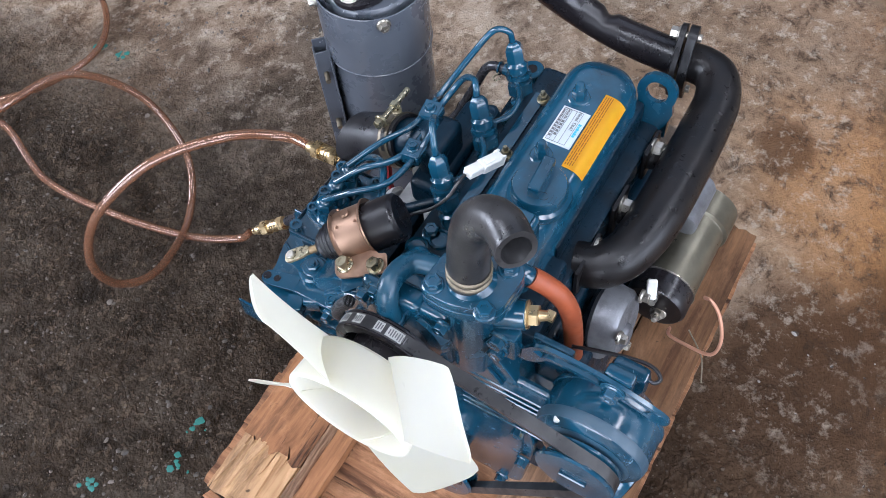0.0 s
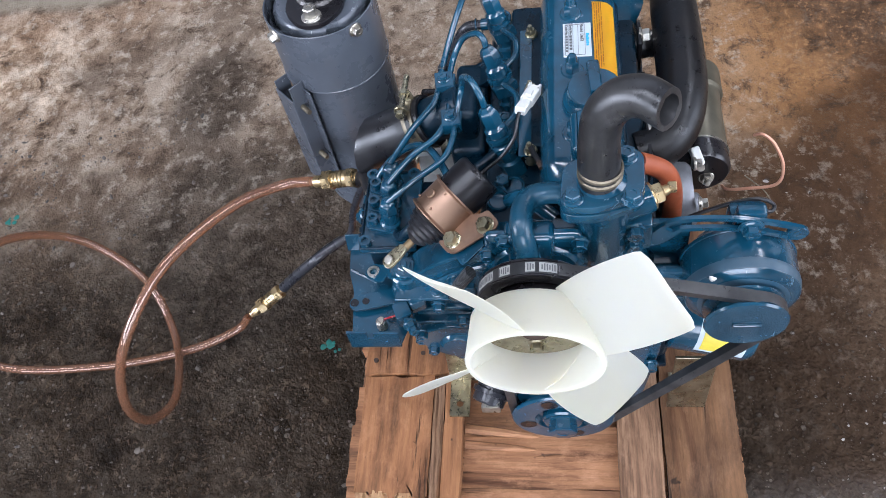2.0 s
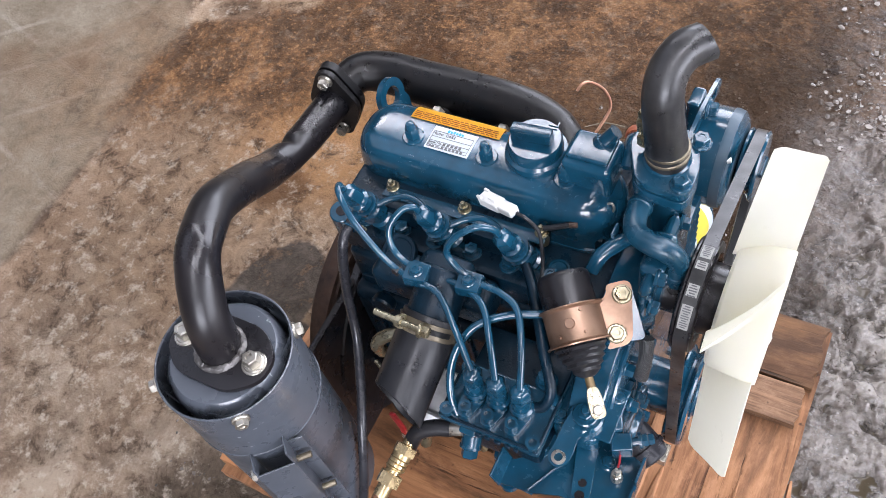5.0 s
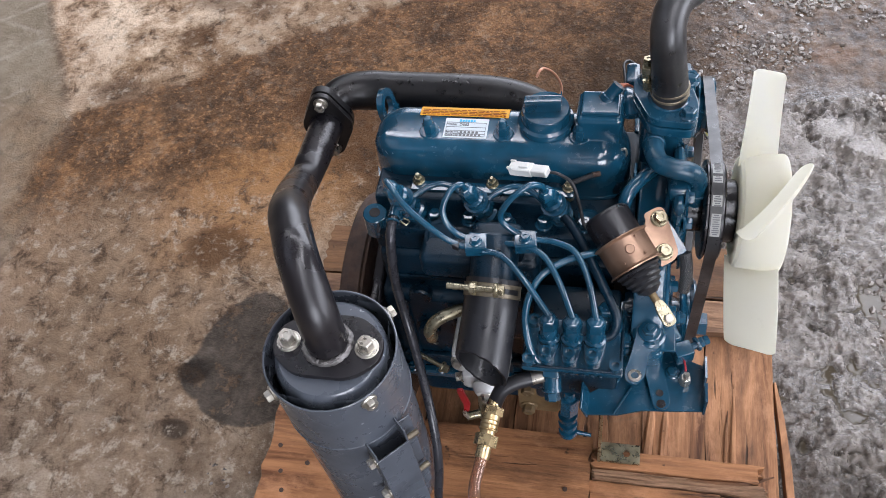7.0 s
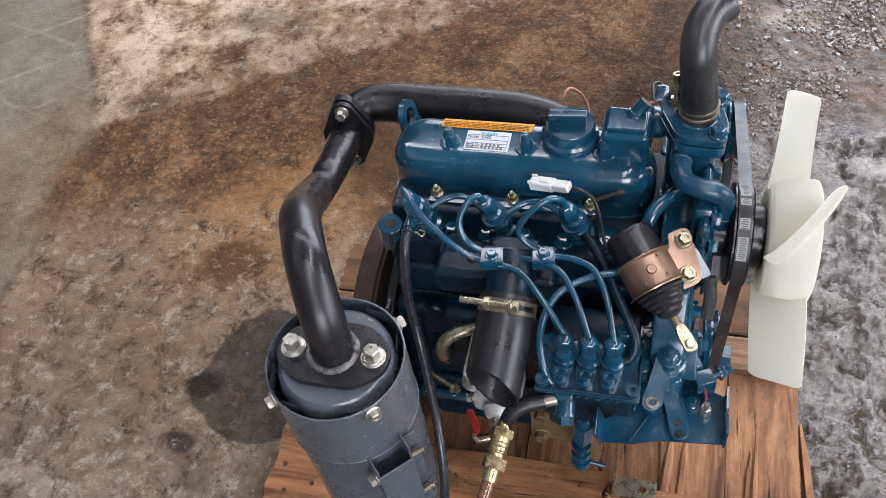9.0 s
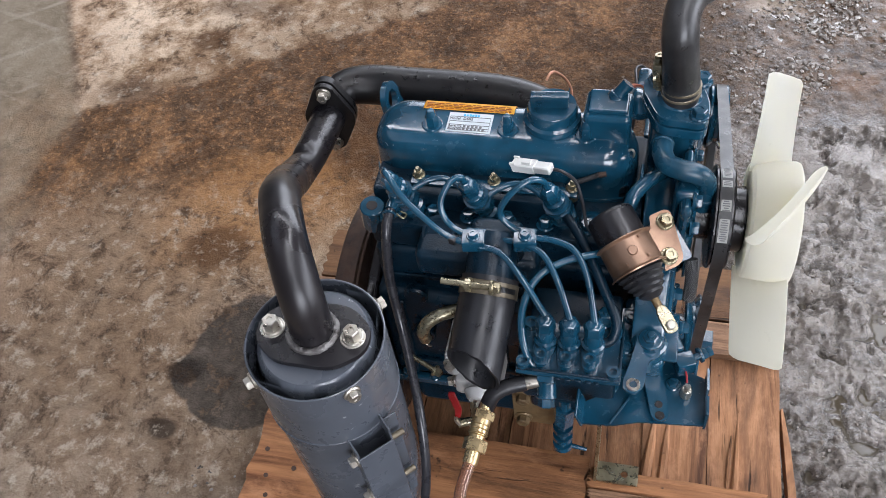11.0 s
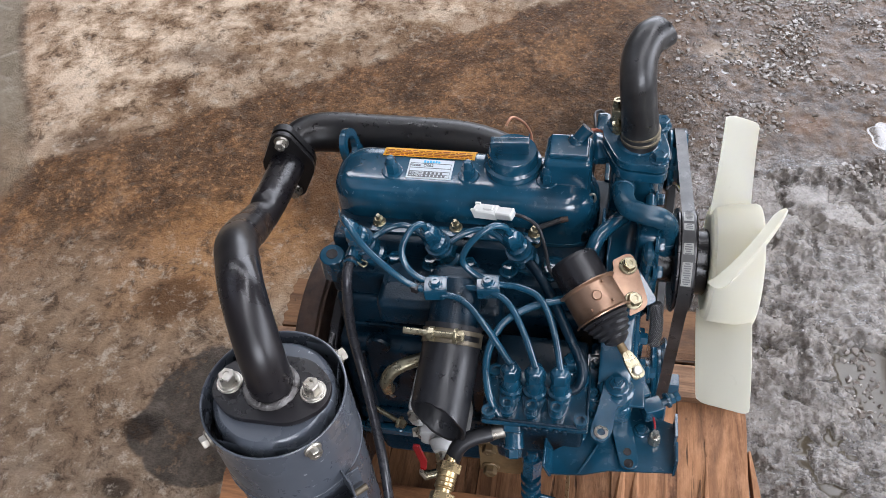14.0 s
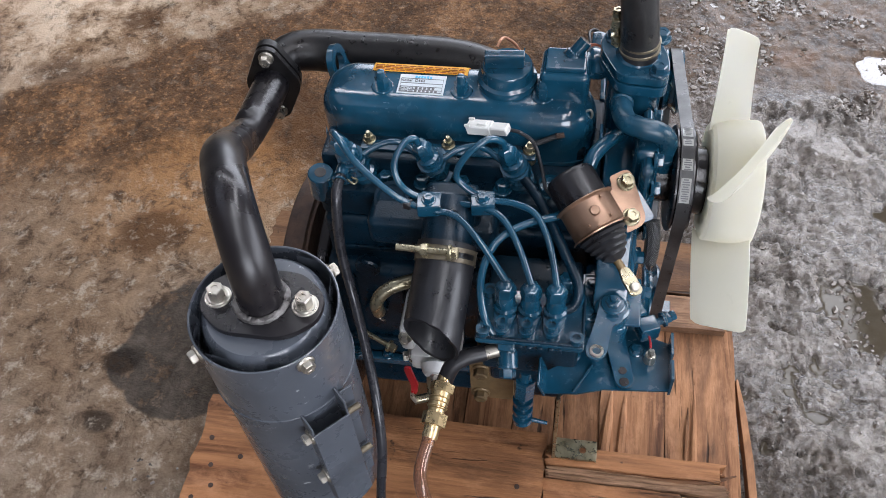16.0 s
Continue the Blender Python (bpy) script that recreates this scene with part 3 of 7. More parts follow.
    rough = mix(nt, calc(nt, "MULTIPLY", calc(nt, "MULTIPLY", grey, oily), calc(nt, "SUBTRACT", 1.0, away)), rough, ramp(nt, fine, [(0.4, 0.06), (0.62, 0.24)]))
    nt.links.new(mix(nt, water, mix(nt, calc(nt, "MULTIPLY", calc(nt, "MULTIPLY", grey, oily), far_side), rough, ramp(nt, fine, [(0.4, 0.12), (0.62, 0.36)])), (0.05, 0.05, 0.05)), b.inputs["Roughness"])
    shine = calc(nt, "MULTIPLY", calc(nt, "MULTIPLY", grey, oily), calc(nt, "SUBTRACT", 1.0, calc(nt, "MULTIPLY", far_side, 0.8)))
    shine = calc(nt, "MAXIMUM", calc(nt, "MULTIPLY", shine, calc(nt, "SUBTRACT", 1.0, calc(nt, "MULTIPLY", water, 0.85))), calc(nt, "MULTIPLY", water, calc(nt, "SUBTRACT", 1.0, silt)))
    shine = calc(nt, "MULTIPLY", shine, calc(nt, "SUBTRACT", 1.0, away))
    nt.links.new(ramp(nt, shine, [(0.0, 0.06), (1.0, 1.0)]), b.inputs["Specular IOR Level"])
    # a thin film of water over the broken mortar
    nt.links.new(calc(nt, "MULTIPLY", shine, 0.42), b.inputs["Coat Weight"])
    nt.links.new(ramp(nt, fine, [(0.4, 0.08), (0.62, 0.25)]), b.inputs["Coat Roughness"])
    h = mix(nt, 0.45, crisp, fine)
    h = mix(nt, 0.25, h, grit)
    h = mix(nt, calc(nt, "MULTIPLY", worn, 0.4), h, peb)
    # the wet mortar is smoother in the small
    h = calc(nt, "MULTIPLY", h, calc(nt, "SUBTRACT", 1.0, calc(nt, "MULTIPLY", calc(nt, "MULTIPLY", grey, oily), 0.82)))
    chips = None
    for scale in (95, 210):
        vor = nt.nodes.new("ShaderNodeTexVoronoi")
        vor.inputs["Scale"].default_value = scale
        vor.inputs["Randomness"].default_value = 1.0
        jig = nt.nodes.new("ShaderNodeVectorMath")
        jig.operation = "ADD"
        nt.links.new(at, jig.inputs[0])
        nt.links.new(calc(nt, "MULTIPLY", fine, 0.02), jig.inputs[1])
        nt.links.new(jig.outputs[0], vor.inputs["Vector"])
        chips = vor.outputs["Distance"] if chips is None else calc(nt, "ADD", chips, calc(nt, "MULTIPLY", vor.outputs["Distance"], 0.5))
    h = calc(nt, "ADD", h, calc(nt, "MULTIPLY", chips, calc(nt, "MULTIPLY", calc(nt, "MULTIPLY", calc(nt, "MULTIPLY", grey, oily), calc(nt, "SUBTRACT", 1.0, calc(nt, "MULTIPLY", far_side, 0.75))), -0.2)))
    h = calc(nt, "ADD", h, calc(nt, "MULTIPLY", calc(nt, "ADD", fleck, calc(nt, "MULTIPLY", chips, -0.8)), calc(nt, "MULTIPLY", oily, calc(nt, "SUBTRACT", 0.3, calc(nt, "MULTIPLY", grey, 0.3)))))
    h = calc(nt, "MULTIPLY", h, calc(nt, "SUBTRACT", 1.0, water))
    bump(nt, b, h, 1.0, 0.02)
    return m


FLOOR = floor_material()


def lattice(seed):
    return np.random.RandomState(seed).rand(256, 256)


def ripple(x, y, scale, seed):
    """Smooth value noise from -1 to 1 over arrays of places."""
    g = lattice(seed)
    u, v = x * scale + 77.3, y * scale + 51.7
    i, j = np.floor(u).astype(int), np.floor(v).astype(int)
    fu, fv = u - i, v - j
    fu, fv = fu * fu * (3 - 2 * fu), fv * fv * (3 - 2 * fv)
    i, j, i1, j1 = i % 256, j % 256, (i + 1) % 256, (j + 1) % 256
    low = g[i, j] * (1 - fu) + g[i1, j] * fu
    high = g[i, j1] * (1 - fu) + g[i1, j1] * fu
    return (low * (1 - fv) + high * fv) * 2 - 1


def ease(v, lo, hi):
    k = np.clip((v - lo) / (hi - lo), 0, 1)
    return k * k * (3 - 2 * k)


# hollows that hold water: x, y, half length, half width, turn
HOLLOWS = [(0.665, 0.65, 0.095, 0.055, 0), (0.545, 0.15, 0.08, 0.065, 0), (0.6, 0.325, 0.045, 0.022, 0), (0.446, -0.03, 0.017, 0.012, 0), (0.38, -0.082, 0.017, 0.012, 30)]

# cuts scratched into the mortar: from x, y to x, y, half width
GROOVES = [(0.465, 0.414, 0.465, 0.352, 0.005), (0.486, 0.548, 0.47, 0.49, 0.008), (0.396, 0.106, 0.425, 0.093, 0.005), (0.455, 0.548, 0.444, 0.522, 0.005), (0.453, 0.059, 0.456, 0.038, 0.005), (0.53, 0.47, 0.55, 0.43, 0.006)]


def ground_height(x, y):
    """Height of the floor: nearly flat slab, broken and gravelly beyond the fan."""
    near = 1 - ease(np.maximum(np.abs(x), np.abs(y)), 1.1, 1.5)
    z = 0.003 * ripple(x, y, 5, 1) + 0.0014 * ripple(x, y, 19, 2) + (0.0008 + 0.001 * ease(x - 0.45 * np.maximum(y, 0), -0.3, 0.0)) * ripple(x, y, 60, 3)
    broken = ease(y + 0.05 * ripple(x, y, 9, 14), -0.35, -0.05) * ease(x + 0.12 * y + 0.06 * ripple(x, y, 7, 4), 0.2, 0.4)
    # lumpy mortar, trowelled smoother here and there; beyond its edge a low flat that stays wet
    rough = 0.35 + 0.65 * ease(ripple(x, y, 7, 31) + 0.4 * ripple(x, y, 21, 32), -0.45, 0.25)
    lumps = 0.009 * np.abs(ripple(x, y, 15, 5)) + 0.006 * np.abs(ripple(x, y, 43, 6)) + 0.0045 * np.abs(ripple(x, y, 100, 7)) + 0.002 * ripple(x, y, 190, 15)
    chips = 2.7 * lumps * rough - 0.0085 + 0.003 * ripple(x, y, 11, 8)
    low = ease(y + 0.04 * ripple(x, y, 13, 33) + 0.02 * ripple(x, y, 45, 34), 0.54, 0.6)
    z = z + broken * (chips * (1 - low) + (0.15 * lumps - 0.004) * low)
    for ax, ay, bx, by, wide in GROOVES:
        k = np.clip(((x - ax) * (bx - ax) + (y - ay) * (by - ay)) / ((bx - ax) ** 2 + (by - ay) ** 2), 0, 1)
        d = np.hypot(x - ax - k * (bx - ax), y - ay - k * (by - ay)) + 0.0015 * ripple(x, y, 60, 35)
        z = z - 0.007 * (1 - ease(d, wide * 0.4, wide))
    for cx, cy, rx, ry, turn in HOLLOWS:
        c, s = math.cos(radians(turn)), math.sin(radians(turn))
        u, v = ((x - cx) * c + (y - cy) * s) / rx, ((y - cy) * c - (x - cx) * s) / ry
        z = z - 0.012 * (1 - ease(np.sqrt(u * u + v * v) + 0.35 * ripple(x, y, 30, 9), 0.5, 1.2))
    z = (np.minimum(z, 0.012) - 0.006) * near
    return np.maximum(z, WATER)


def floor_sheet():
    """One sheet, fine near the engine, reaching far beyond the shed."""
    xs = np.unique(np.round(np.concatenate([np.linspace(-1.3, 0.25, 380), np.linspace(0.25, 1.0, 310), np.linspace(-9, 9, 37), [-30, 30]]), 4))
    ys = np.unique(np.round(np.concatenate([np.linspace(-1.0, -0.35, 150), np.linspace(-0.35, 1.2, 640), np.linspace(-9, 9, 37), [-30, 30]]), 4))
    gx, gy = np.meshgrid(xs, ys)
    co = np.stack([gx, gy, ground_height(gx, gy)], -1).reshape(-1, 3)
    n = len(xs)
    k = (np.arange(len(ys) - 1)[:, None] * n + np.arange(n - 1)).reshape(-1)
    me = bpy.data.meshes.new("floor")
    me.from_pydata(co, [], np.stack([k, k + 1, k + n + 1, k + n], -1))
    me.polygons.foreach_set("use_smooth", [True] * len(me.polygons))
    me.materials.append(FLOOR)
    return me


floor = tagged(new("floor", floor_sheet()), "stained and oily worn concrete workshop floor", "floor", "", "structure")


def stone_material():
    m, nt, b = material("wet_grey_gravel")
    isl = nt.nodes.new("ShaderNodeNewGeometry").outputs["Random Per Island"]
    at = place_coords(nt)
    base = ramp(nt, isl, [(0.0, (0.05, 0.037, 0.028)), (0.45, (0.13, 0.103, 0.082)), (0.75, (0.28, 0.245, 0.214)), (1.0, (0.42, 0.39, 0.36))])
    # those on the dry oily side are dull with dust
    sep = nt.nodes.new("ShaderNodeSeparateXYZ")
    nt.links.new(at, sep.inputs[0])
    dusty = ramp(nt, calc(nt, "ADD", sep.outputs[1], 0.5), [(0.2, 1.0), (0.35, 0.0)])
    base = mix(nt, calc(nt, "MULTIPLY", dusty, 0.9), base, mix(nt, isl, (0.02, 0.016, 0.012), (0.13, 0.1, 0.075)))
    nt.links.new(mix(nt, calc(nt, "MULTIPLY", noise_node(nt, 300, 4, 0.6, at), 0.5), base, (0.06, 0.05, 0.04)), b.inputs["Base Color"])
    nt.links.new(ramp(nt, dusty, [(0.0, 0.1), (1.0, 0.6)]), b.inputs["Roughness"])
    bump(nt, b, noise_node(nt, 500, 4, 0.7, at), 0.4, 0.001)
    return m


def gravel_mesh():
    """Loose chips pressed into the ground: one joined mesh of small uneven stones."""
    rng = np.random.RandomState(11)
    bm = bmesh.new()
    bmesh.ops.create_icosphere(bm, subdivisions=1, radius=1)
    unit = np.array([v.co for v in bm.verts])
    tri = np.array([[v.index for v in f.verts] for f in bm.faces])
    bm.free()
    spots = []
    for x0, x1, y0, y1, count, size, clump in ((0.2, 0.95, 0.52, 1.25, 8000, 0.0042, 0.07), (0.2, 0.95, 0.52, 1.25, 8000, 0.0025, 0.07), (0.3, 0.95, 0.2, 0.55, 450, 0.0022, 0.15), (0.48, 0.62, 0.06, 0.2, 200, 0.0038, 0.03), (0.33, 0.9, -0.5, 0.25, 700, 0.0022, 0.2), (-0.45, 0.5, -1.0, -0.2, 2200, 0.0018, 0.15), (-0.25, 0.35, 0.26, 0.7, 300, 0.0018, 0.2)):
        x, y = rng.uniform(x0, x1, count), rng.uniform(y0, y1, count)
        keep = ripple(x, y, 12, 21) + 0.5 * ripple(x, y, 40, 22) > clump * rng.uniform(-4, 1.5, count)
        # thinning out towards the stained slab
        keep &= (y < 0.5) | (ease(x + 0.06 * ripple(x, y, 9, 23), 0.2, 0.52) > rng.uniform(-0.1, 1, count))
        s = np.minimum(size * np.exp(rng.normal(0, 0.4, count)), 0.0062)
        spots += [np.stack([x, y, s], -1)[keep]]
    spots = np.concatenate(spots)
    n = len(spots)
    # lumpy: each stone is cut by a few random planes
    shape = np.repeat(unit[None], n, 0)
    for _ in range(5):
        d = rng.normal(size=(n, 1, 3))
        d /= np.linalg.norm(d, axis=2, keepdims=True)
        cut = rng.uniform(0.45, 0.9, (n, 1, 1))
        shape = shape - d * np.maximum(0, (shape * d).sum(2, keepdims=True) - cut)
    shape = shape * np.stack([rng.uniform(0.8, 1.5, n), rng.uniform(0.6, 1.1, n), rng.uniform(0.45, 0.8, n)], -1)[:, None]
    a = rng.uniform(0, 2 * np.pi, n)
    c, s = np.cos(a)[:, None], np.sin(a)[:, None]
    px = (shape[..., 0] * c - shape[..., 1] * s) * spots[:, 2:] + spots[:, :1]
    py = (shape[..., 0] * s + shape[..., 1] * c) * spots[:, 2:] + spots[:, 1:2]
    pz = (shape[..., 2] + 0.1) * spots[:, 2:] + ground_height(spots[:, 0], spots[:, 1])[:, None]
    co = np.stack([px, py, pz], -1).reshape(-1, 3)
    faces = (tri[None] + (np.arange(n) * len(unit))[:, None, None]).reshape(-1, 3)
    me = bpy.data.meshes.new("gravel")
    me.from_pydata(co, [], faces)
    me.polygons.foreach_set("use_smooth", [True] * len(me.polygons))
    me.set_sharp_from_angle(angle=radians(32))
    me.materials.append(stone_material())
    return me


tagged(new("gravel", gravel_mesh()), "wet grey stone chips pressed into the broken floor", "gravel", "", "stuff")


# ---- the unseen shed that closes the place: roof with clear strips, walls added to shut out sky light ----
def roof_sheet():
    """A corrugated roof with rectangular openings under the clear strips and the added bays."""
    xs = sorted({-7.0, 7.0, *[v for x, y, w, d in STRIPS + ADDED_BAYS for v in (x - w / 2, x + w / 2)]})
    ys = sorted({-6.0, 6.4, *[v for x, y, w, d in STRIPS + ADDED_BAYS for v in (y - d / 2, y + d / 2)]})
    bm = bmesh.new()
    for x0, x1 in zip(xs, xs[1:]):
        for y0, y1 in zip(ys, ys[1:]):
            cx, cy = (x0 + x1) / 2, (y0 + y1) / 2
            if any(abs(cx - x) < w / 2 and abs(cy - y) < d / 2 for x, y, w, d in STRIPS + ADDED_BAYS):
                continue
            join(bm, rbox((x0, y0, ROOF), (x1, y1, ROOF + 0.04), 0))
    return bm


# kept dark so that the unseen roof and walls bounce little light
SHEET = paint("weathered_grey_roof_sheet", (0.09, 0.09, 0.09), (0.05, 0.045, 0.04), 0.7, grime=0.8, scale=3)
WALLPAINT = paint("dusty_wall_render", (0.11, 0.1, 0.09), (0.07, 0.06, 0.05), 0.85, grime=0.8, scale=4)
single("ceiling", roof_sheet(), SHEET, "weathered grey shed roof with clear daylight strips", "roof", "structure")
single("wall_west", rbox((-7.2, -6.2, -0.02), (-7.0, 7.0, ROOF), 0), WALLPAINT, "dusty rendered shed wall", "wall", "structure")


def pierced(x0, x1, z0, z1, side, at, turned):
    """A wall with one opening, built of four butted pieces; turned: it runs along y."""
    lo, hi = (-7.0, 7.0) if not turned else (-6.0, 7.0)
    bm = bmesh.new()
    for a0, a1, b0, b1 in ((lo, x0, -0.02, ROOF), (x1, hi, -0.02, ROOF), (x0, x1, -0.02, z0), (x0, x1, z1, ROOF)):
        p, q = ((a0, at, b0), (a1, at + side * 0.2, b1)) if not turned else ((at, a0, b0), (at + side * 0.2, a1, b1))
        join(bm, rbox(tuple(map(min, p, q)), tuple(map(max, p, q)), 0))
    return bm


single("wall_south", pierced(0.8, 4.4, 1.4, 3.6, -1, -6.0, False), WALLPAINT, "dusty rendered shed wall with a window opening", "wall", "structure")
single("wall_north", pierced(-2.5, 5.7, 0.6, ROOF - 0.05, 1, 7.0, False), WALLPAINT, "unseen dusty rendered shed wall with a wide doorway, added to block sky light", "wall", "structure")
single("wall_east", pierced(-3.5, 2.5, 0.6, 3.8, 1, 7.0, True), WALLPAINT, "unseen dusty rendered shed wall with an opening, added to block sky light", "wall", "structure")


# ---- wooden pallet ----
def wood(name, along, light, dark, streak=1.0):
    """Old sawn boards: soft grain along the length, dirt soaked in, worn fuzzy patches, few cracks."""
    m, nt, b = material(name)
    geo = nt.nodes.new("ShaderNodeTexCoord")
    info = nt.nodes.new("ShaderNodeObjectInfo")
    rnd = calc(nt, "MULTIPLY", info.outputs["Random"], 37.0)

    def stretched(sx, sy):
        mp = nt.nodes.new("ShaderNodeMapping")
        nt.links.new(geo.outputs["Object"], mp.inputs["Vector"])
        mp.inputs["Scale"].default_value = (sx, sy, 12) if along == "x" else (sy, sx, 12)
        shift = nt.nodes.new("ShaderNodeVectorMath")
        shift.operation = "ADD"
        nt.links.new(mp.outputs[0], shift.inputs[0])
        nt.links.new(rnd, shift.inputs[1])
        return shift.outputs[0]

    grain = noise_node(nt, 1.0, 6, 0.62, stretched(3.5, 34), 0.8)
    fibre = noise_node(nt, 1.0, 4, 0.7, stretched(14, 260))
    crack = noise_node(nt, 1.0, 5, 0.6, stretched(5, 75), 0.3)
    blotch = noise_node(nt, 1.0, 8, 0.7, stretched(3.5, 15), 0.5)
    worn = noise_node(nt, 16, 8, 0.75, stretched(1.0, 1.6))
    middle = tuple((a * 2 + c) / 3 for a, c in zip(light, dark))
    col = ramp(nt, grain, [(0.34, dark), (0.46, middle), (0.64, light)])
    col = mix(nt, calc(nt, "MULTIPLY", ramp(nt, fibre, [(0.35, 1.0), (0.55, 0.0)]), 0.28 * streak), col, tuple(c * 0.6 for c in dark))
    col = mix(nt, calc(nt, "MULTIPLY", ramp(nt, worn, [(0.5, 0.0), (0.66, 1.0)]), 0.45), col, tuple(min(1.0, c * 1.35 + 0.03) for c in light))
    col = mix(nt, calc(nt, "MULTIPLY", ramp(nt, blotch, [(0.46, 0.0), (0.64, 1.0)]), 0.8), col, (0.045, 0.021, 0.011))
    col = mix(nt, calc(nt, "MULTIPLY", ramp(nt, crack, [(0.32, 1.0), (0.37, 0.0)]), 0.85), col, (0.014, 0.008, 0.005))
    knots = noise_node(nt, 40, 3, 0.6, geo.outputs["Object"])
    col = mix(nt, calc(nt, "MULTIPLY", ramp(nt, knots, [(0.68, 0.0), (0.73, 1.0)]), 0.8), col, (0.02, 0.012, 0.008))
    tone = nt.nodes.new("ShaderNodeHueSaturation")
    nt.links.new(col, tone.inputs["Color"])
    nt.links.new(calc(nt, "ADD", calc(nt, "MULTIPLY", info.outputs["Random"], 0.4), 0.8), tone.inputs["Value"])
    nt.links.new(tone.outputs[0], b.inputs["Base Color"])
    nt.links.new(ramp(nt, blotch, [(0.3, 0.75), (0.7, 0.5)]), b.inputs["Roughness"])
    b.inputs["Specular IOR Level"].default_value = 0.2
    h = mix(nt, 0.4, grain, fibre)
    h = calc(nt, "SUBTRACT", h, calc(nt, "MULTIPLY", ramp(nt, crack, [(0.3, 1.0), (0.38, 0.0)]), 0.6))
    bump(nt, b, mix(nt, 0.3, h, worn), 0.7, 0.004)
    return m


WOOD_X = wood("brown_plank_wood_lengthwise", "x", (0.34, 0.157, 0.068), (0.11, 0.044, 0.0185))
# tan darkened part way for the engine's shade on this plank's rear
WOOD_TAN_SHADED = wood("shaded_tan_plank_wood_lengthwise", "x", (0.24, 0.125, 0.058), (0.095, 0.042, 0.019))
WOOD_GREY = wood("weathered_strip_wood_lengthwise", "x", (0.3, 0.175, 0.1), (0.08, 0.04, 0.022), 2.2)
WOOD_Y = wood("reddish_plank_wood_crosswise", "y", (0.36, 0.178, 0.086), (0.08, 0.033, 0.0155))
WOOD_RAW = wood("pale_splintered_wood", "x", (0.6, 0.37, 0.19), (0.36, 0.185, 0.08))


def plank(lo, hi, seed, rough_end=0.006, along=0, cuts=18, torn=0.0):
    """A sawn board with slightly wavy edges and ragged ends."""
    rnd = random.Random(seed)
    bm = bmesh.new()
    lo, hi = Vector(lo), Vector(hi)
    across = 1 - along
    rows = []
    nside = 10
    for i in range(cuts + 1):
        u = i / cuts
        ring = []
        wob = [0.0016 * noise.noise((u * 9 + seed, s, 0.5)) for s in range(4)]
        for k in range(nside + 1):
            w = k / nside
            p = Vector((0, 0, 0))
            a0, a1 = lo[along], hi[along]
            p[along] = a0 + (a1 - a0) * u
            if i in (0, cuts):
                p[along] += rough_end * (rnd.random() - 0.5) * 2 - (torn * rnd.random() if i == cuts else 0.0)
            p[across] = lo[across] + wob[0] + (hi[across] - lo[across] + wob[1] - wob[0]) * w
            top = hi.z + 0.0016 * noise.noise((u * 9, w * 3, seed)) + 0.0014 * noise.noise((u * 3, w * 14, seed + 5))
            ring.append((p.copy(), lo.z, top))
        rows.append(ring)
    tops = [[bm.verts.new((p.x, p.y, t)) for p, _, t in ring] for ring in rows]
    bots = [[bm.verts.new((p.x, p.y, z)) for p, z, _ in ring] for ring in rows]
    for i in range(cuts):
        for k in range(nside):
            bm.faces.new((tops[i][k], tops[i + 1][k], tops[i + 1][k + 1], tops[i][k + 1]))
            bm.faces.new((bots[i][k], bots[i][k + 1], bots[i + 1][k + 1], bots[i + 1][k]))
        bm.faces.new((tops[i][0], bots[i][0], bots[i + 1][0], tops[i + 1][0]))
        bm.faces.new((tops[i][-1], tops[i + 1][-1], bots[i + 1][-1], bots[i][-1]))
    for e in (0, -1):
        for k in range(nside):
            bm.faces.new((tops[e][k], tops[e][k + 1], bots[e][k + 1], bots[e][k]))
    bmesh.ops.recalc_face_normals(bm, faces=bm.faces[:])
    return bm


pallet = thing("wooden_pallet", "worn brown wooden pallet with splintered planks on the floor", "pallet", (0, -0.04, 0))
PALLET_TOP = 0.055
for n, y0 in enumerate((-0.262, -0.205, 0.075, 0.128)):
    part("bottom_runner", plank((-0.32, y0, 0.0), (0.32, y0 + 0.045, 0.012), 40 + n), WOOD_X, pallet)
# boards across, split and uneven at the front
BOARDS = ((0.2478, 0.334, 0.0385, -0.286), (0.168, 0.2468, 0.0385, -0.288), (0.1125, 0.1672, 0.034, -0.287), (0.0605, 0.1115, 0.033, -0.282), (0.0, 0.0595, 0.035, -0.288), (-0.029, -0.001, 0.034, -0.286), (-0.12, -0.03, 0.034, -0.284), (-0.22, -0.121, 0.035, -0.29), (-0.322, -0.2215, 0.034, -0.284))
for n, (x0, x1, top, y0) in enumerate(BOARDS):
    part("cross_board", plank((x0, y0, 0.013), (x1, 0.19, top), n + 3, 0.0012, 1, 26), WOOD_Y, pallet)
part("long_plank", plank((-0.322, -0.274, 0.0415), (0.104, -0.1275, 0.0585), 20, 0.004), WOOD_X, pallet, "wide plank with a sawn end")
part("long_plank", plank((0.106, -0.274, 0.0415), (0.268, -0.183, 0.0535), 21, 0.003, torn=0.02), WOOD_X, pallet, "plank with a splintered end")
part("long_strip", plank((0.108, -0.1815, 0.0415), (0.315, -0.168, 0.0565), 25, 0.003), WOOD_GREY, pallet)
part("long_strip", plank((0.107, -0.1665, 0.0415), (0.318, -0.143, PALLET_TOP + 0.0055), 22, 0.003, torn=0.02), WOOD_X, pallet)
part("long_strip", plank((-0.322, 0.045, 0.0415), (0.322, 0.0965, PALLET_TOP - 0.001), 23, 0.003), WOOD_GREY, pallet)
part("long_plank", plank((-0.32, 0.099, 0.0415), (0.327, 0.186, PALLET_TOP), 24, 0.003), WOOD_TAN_SHADED, pallet)
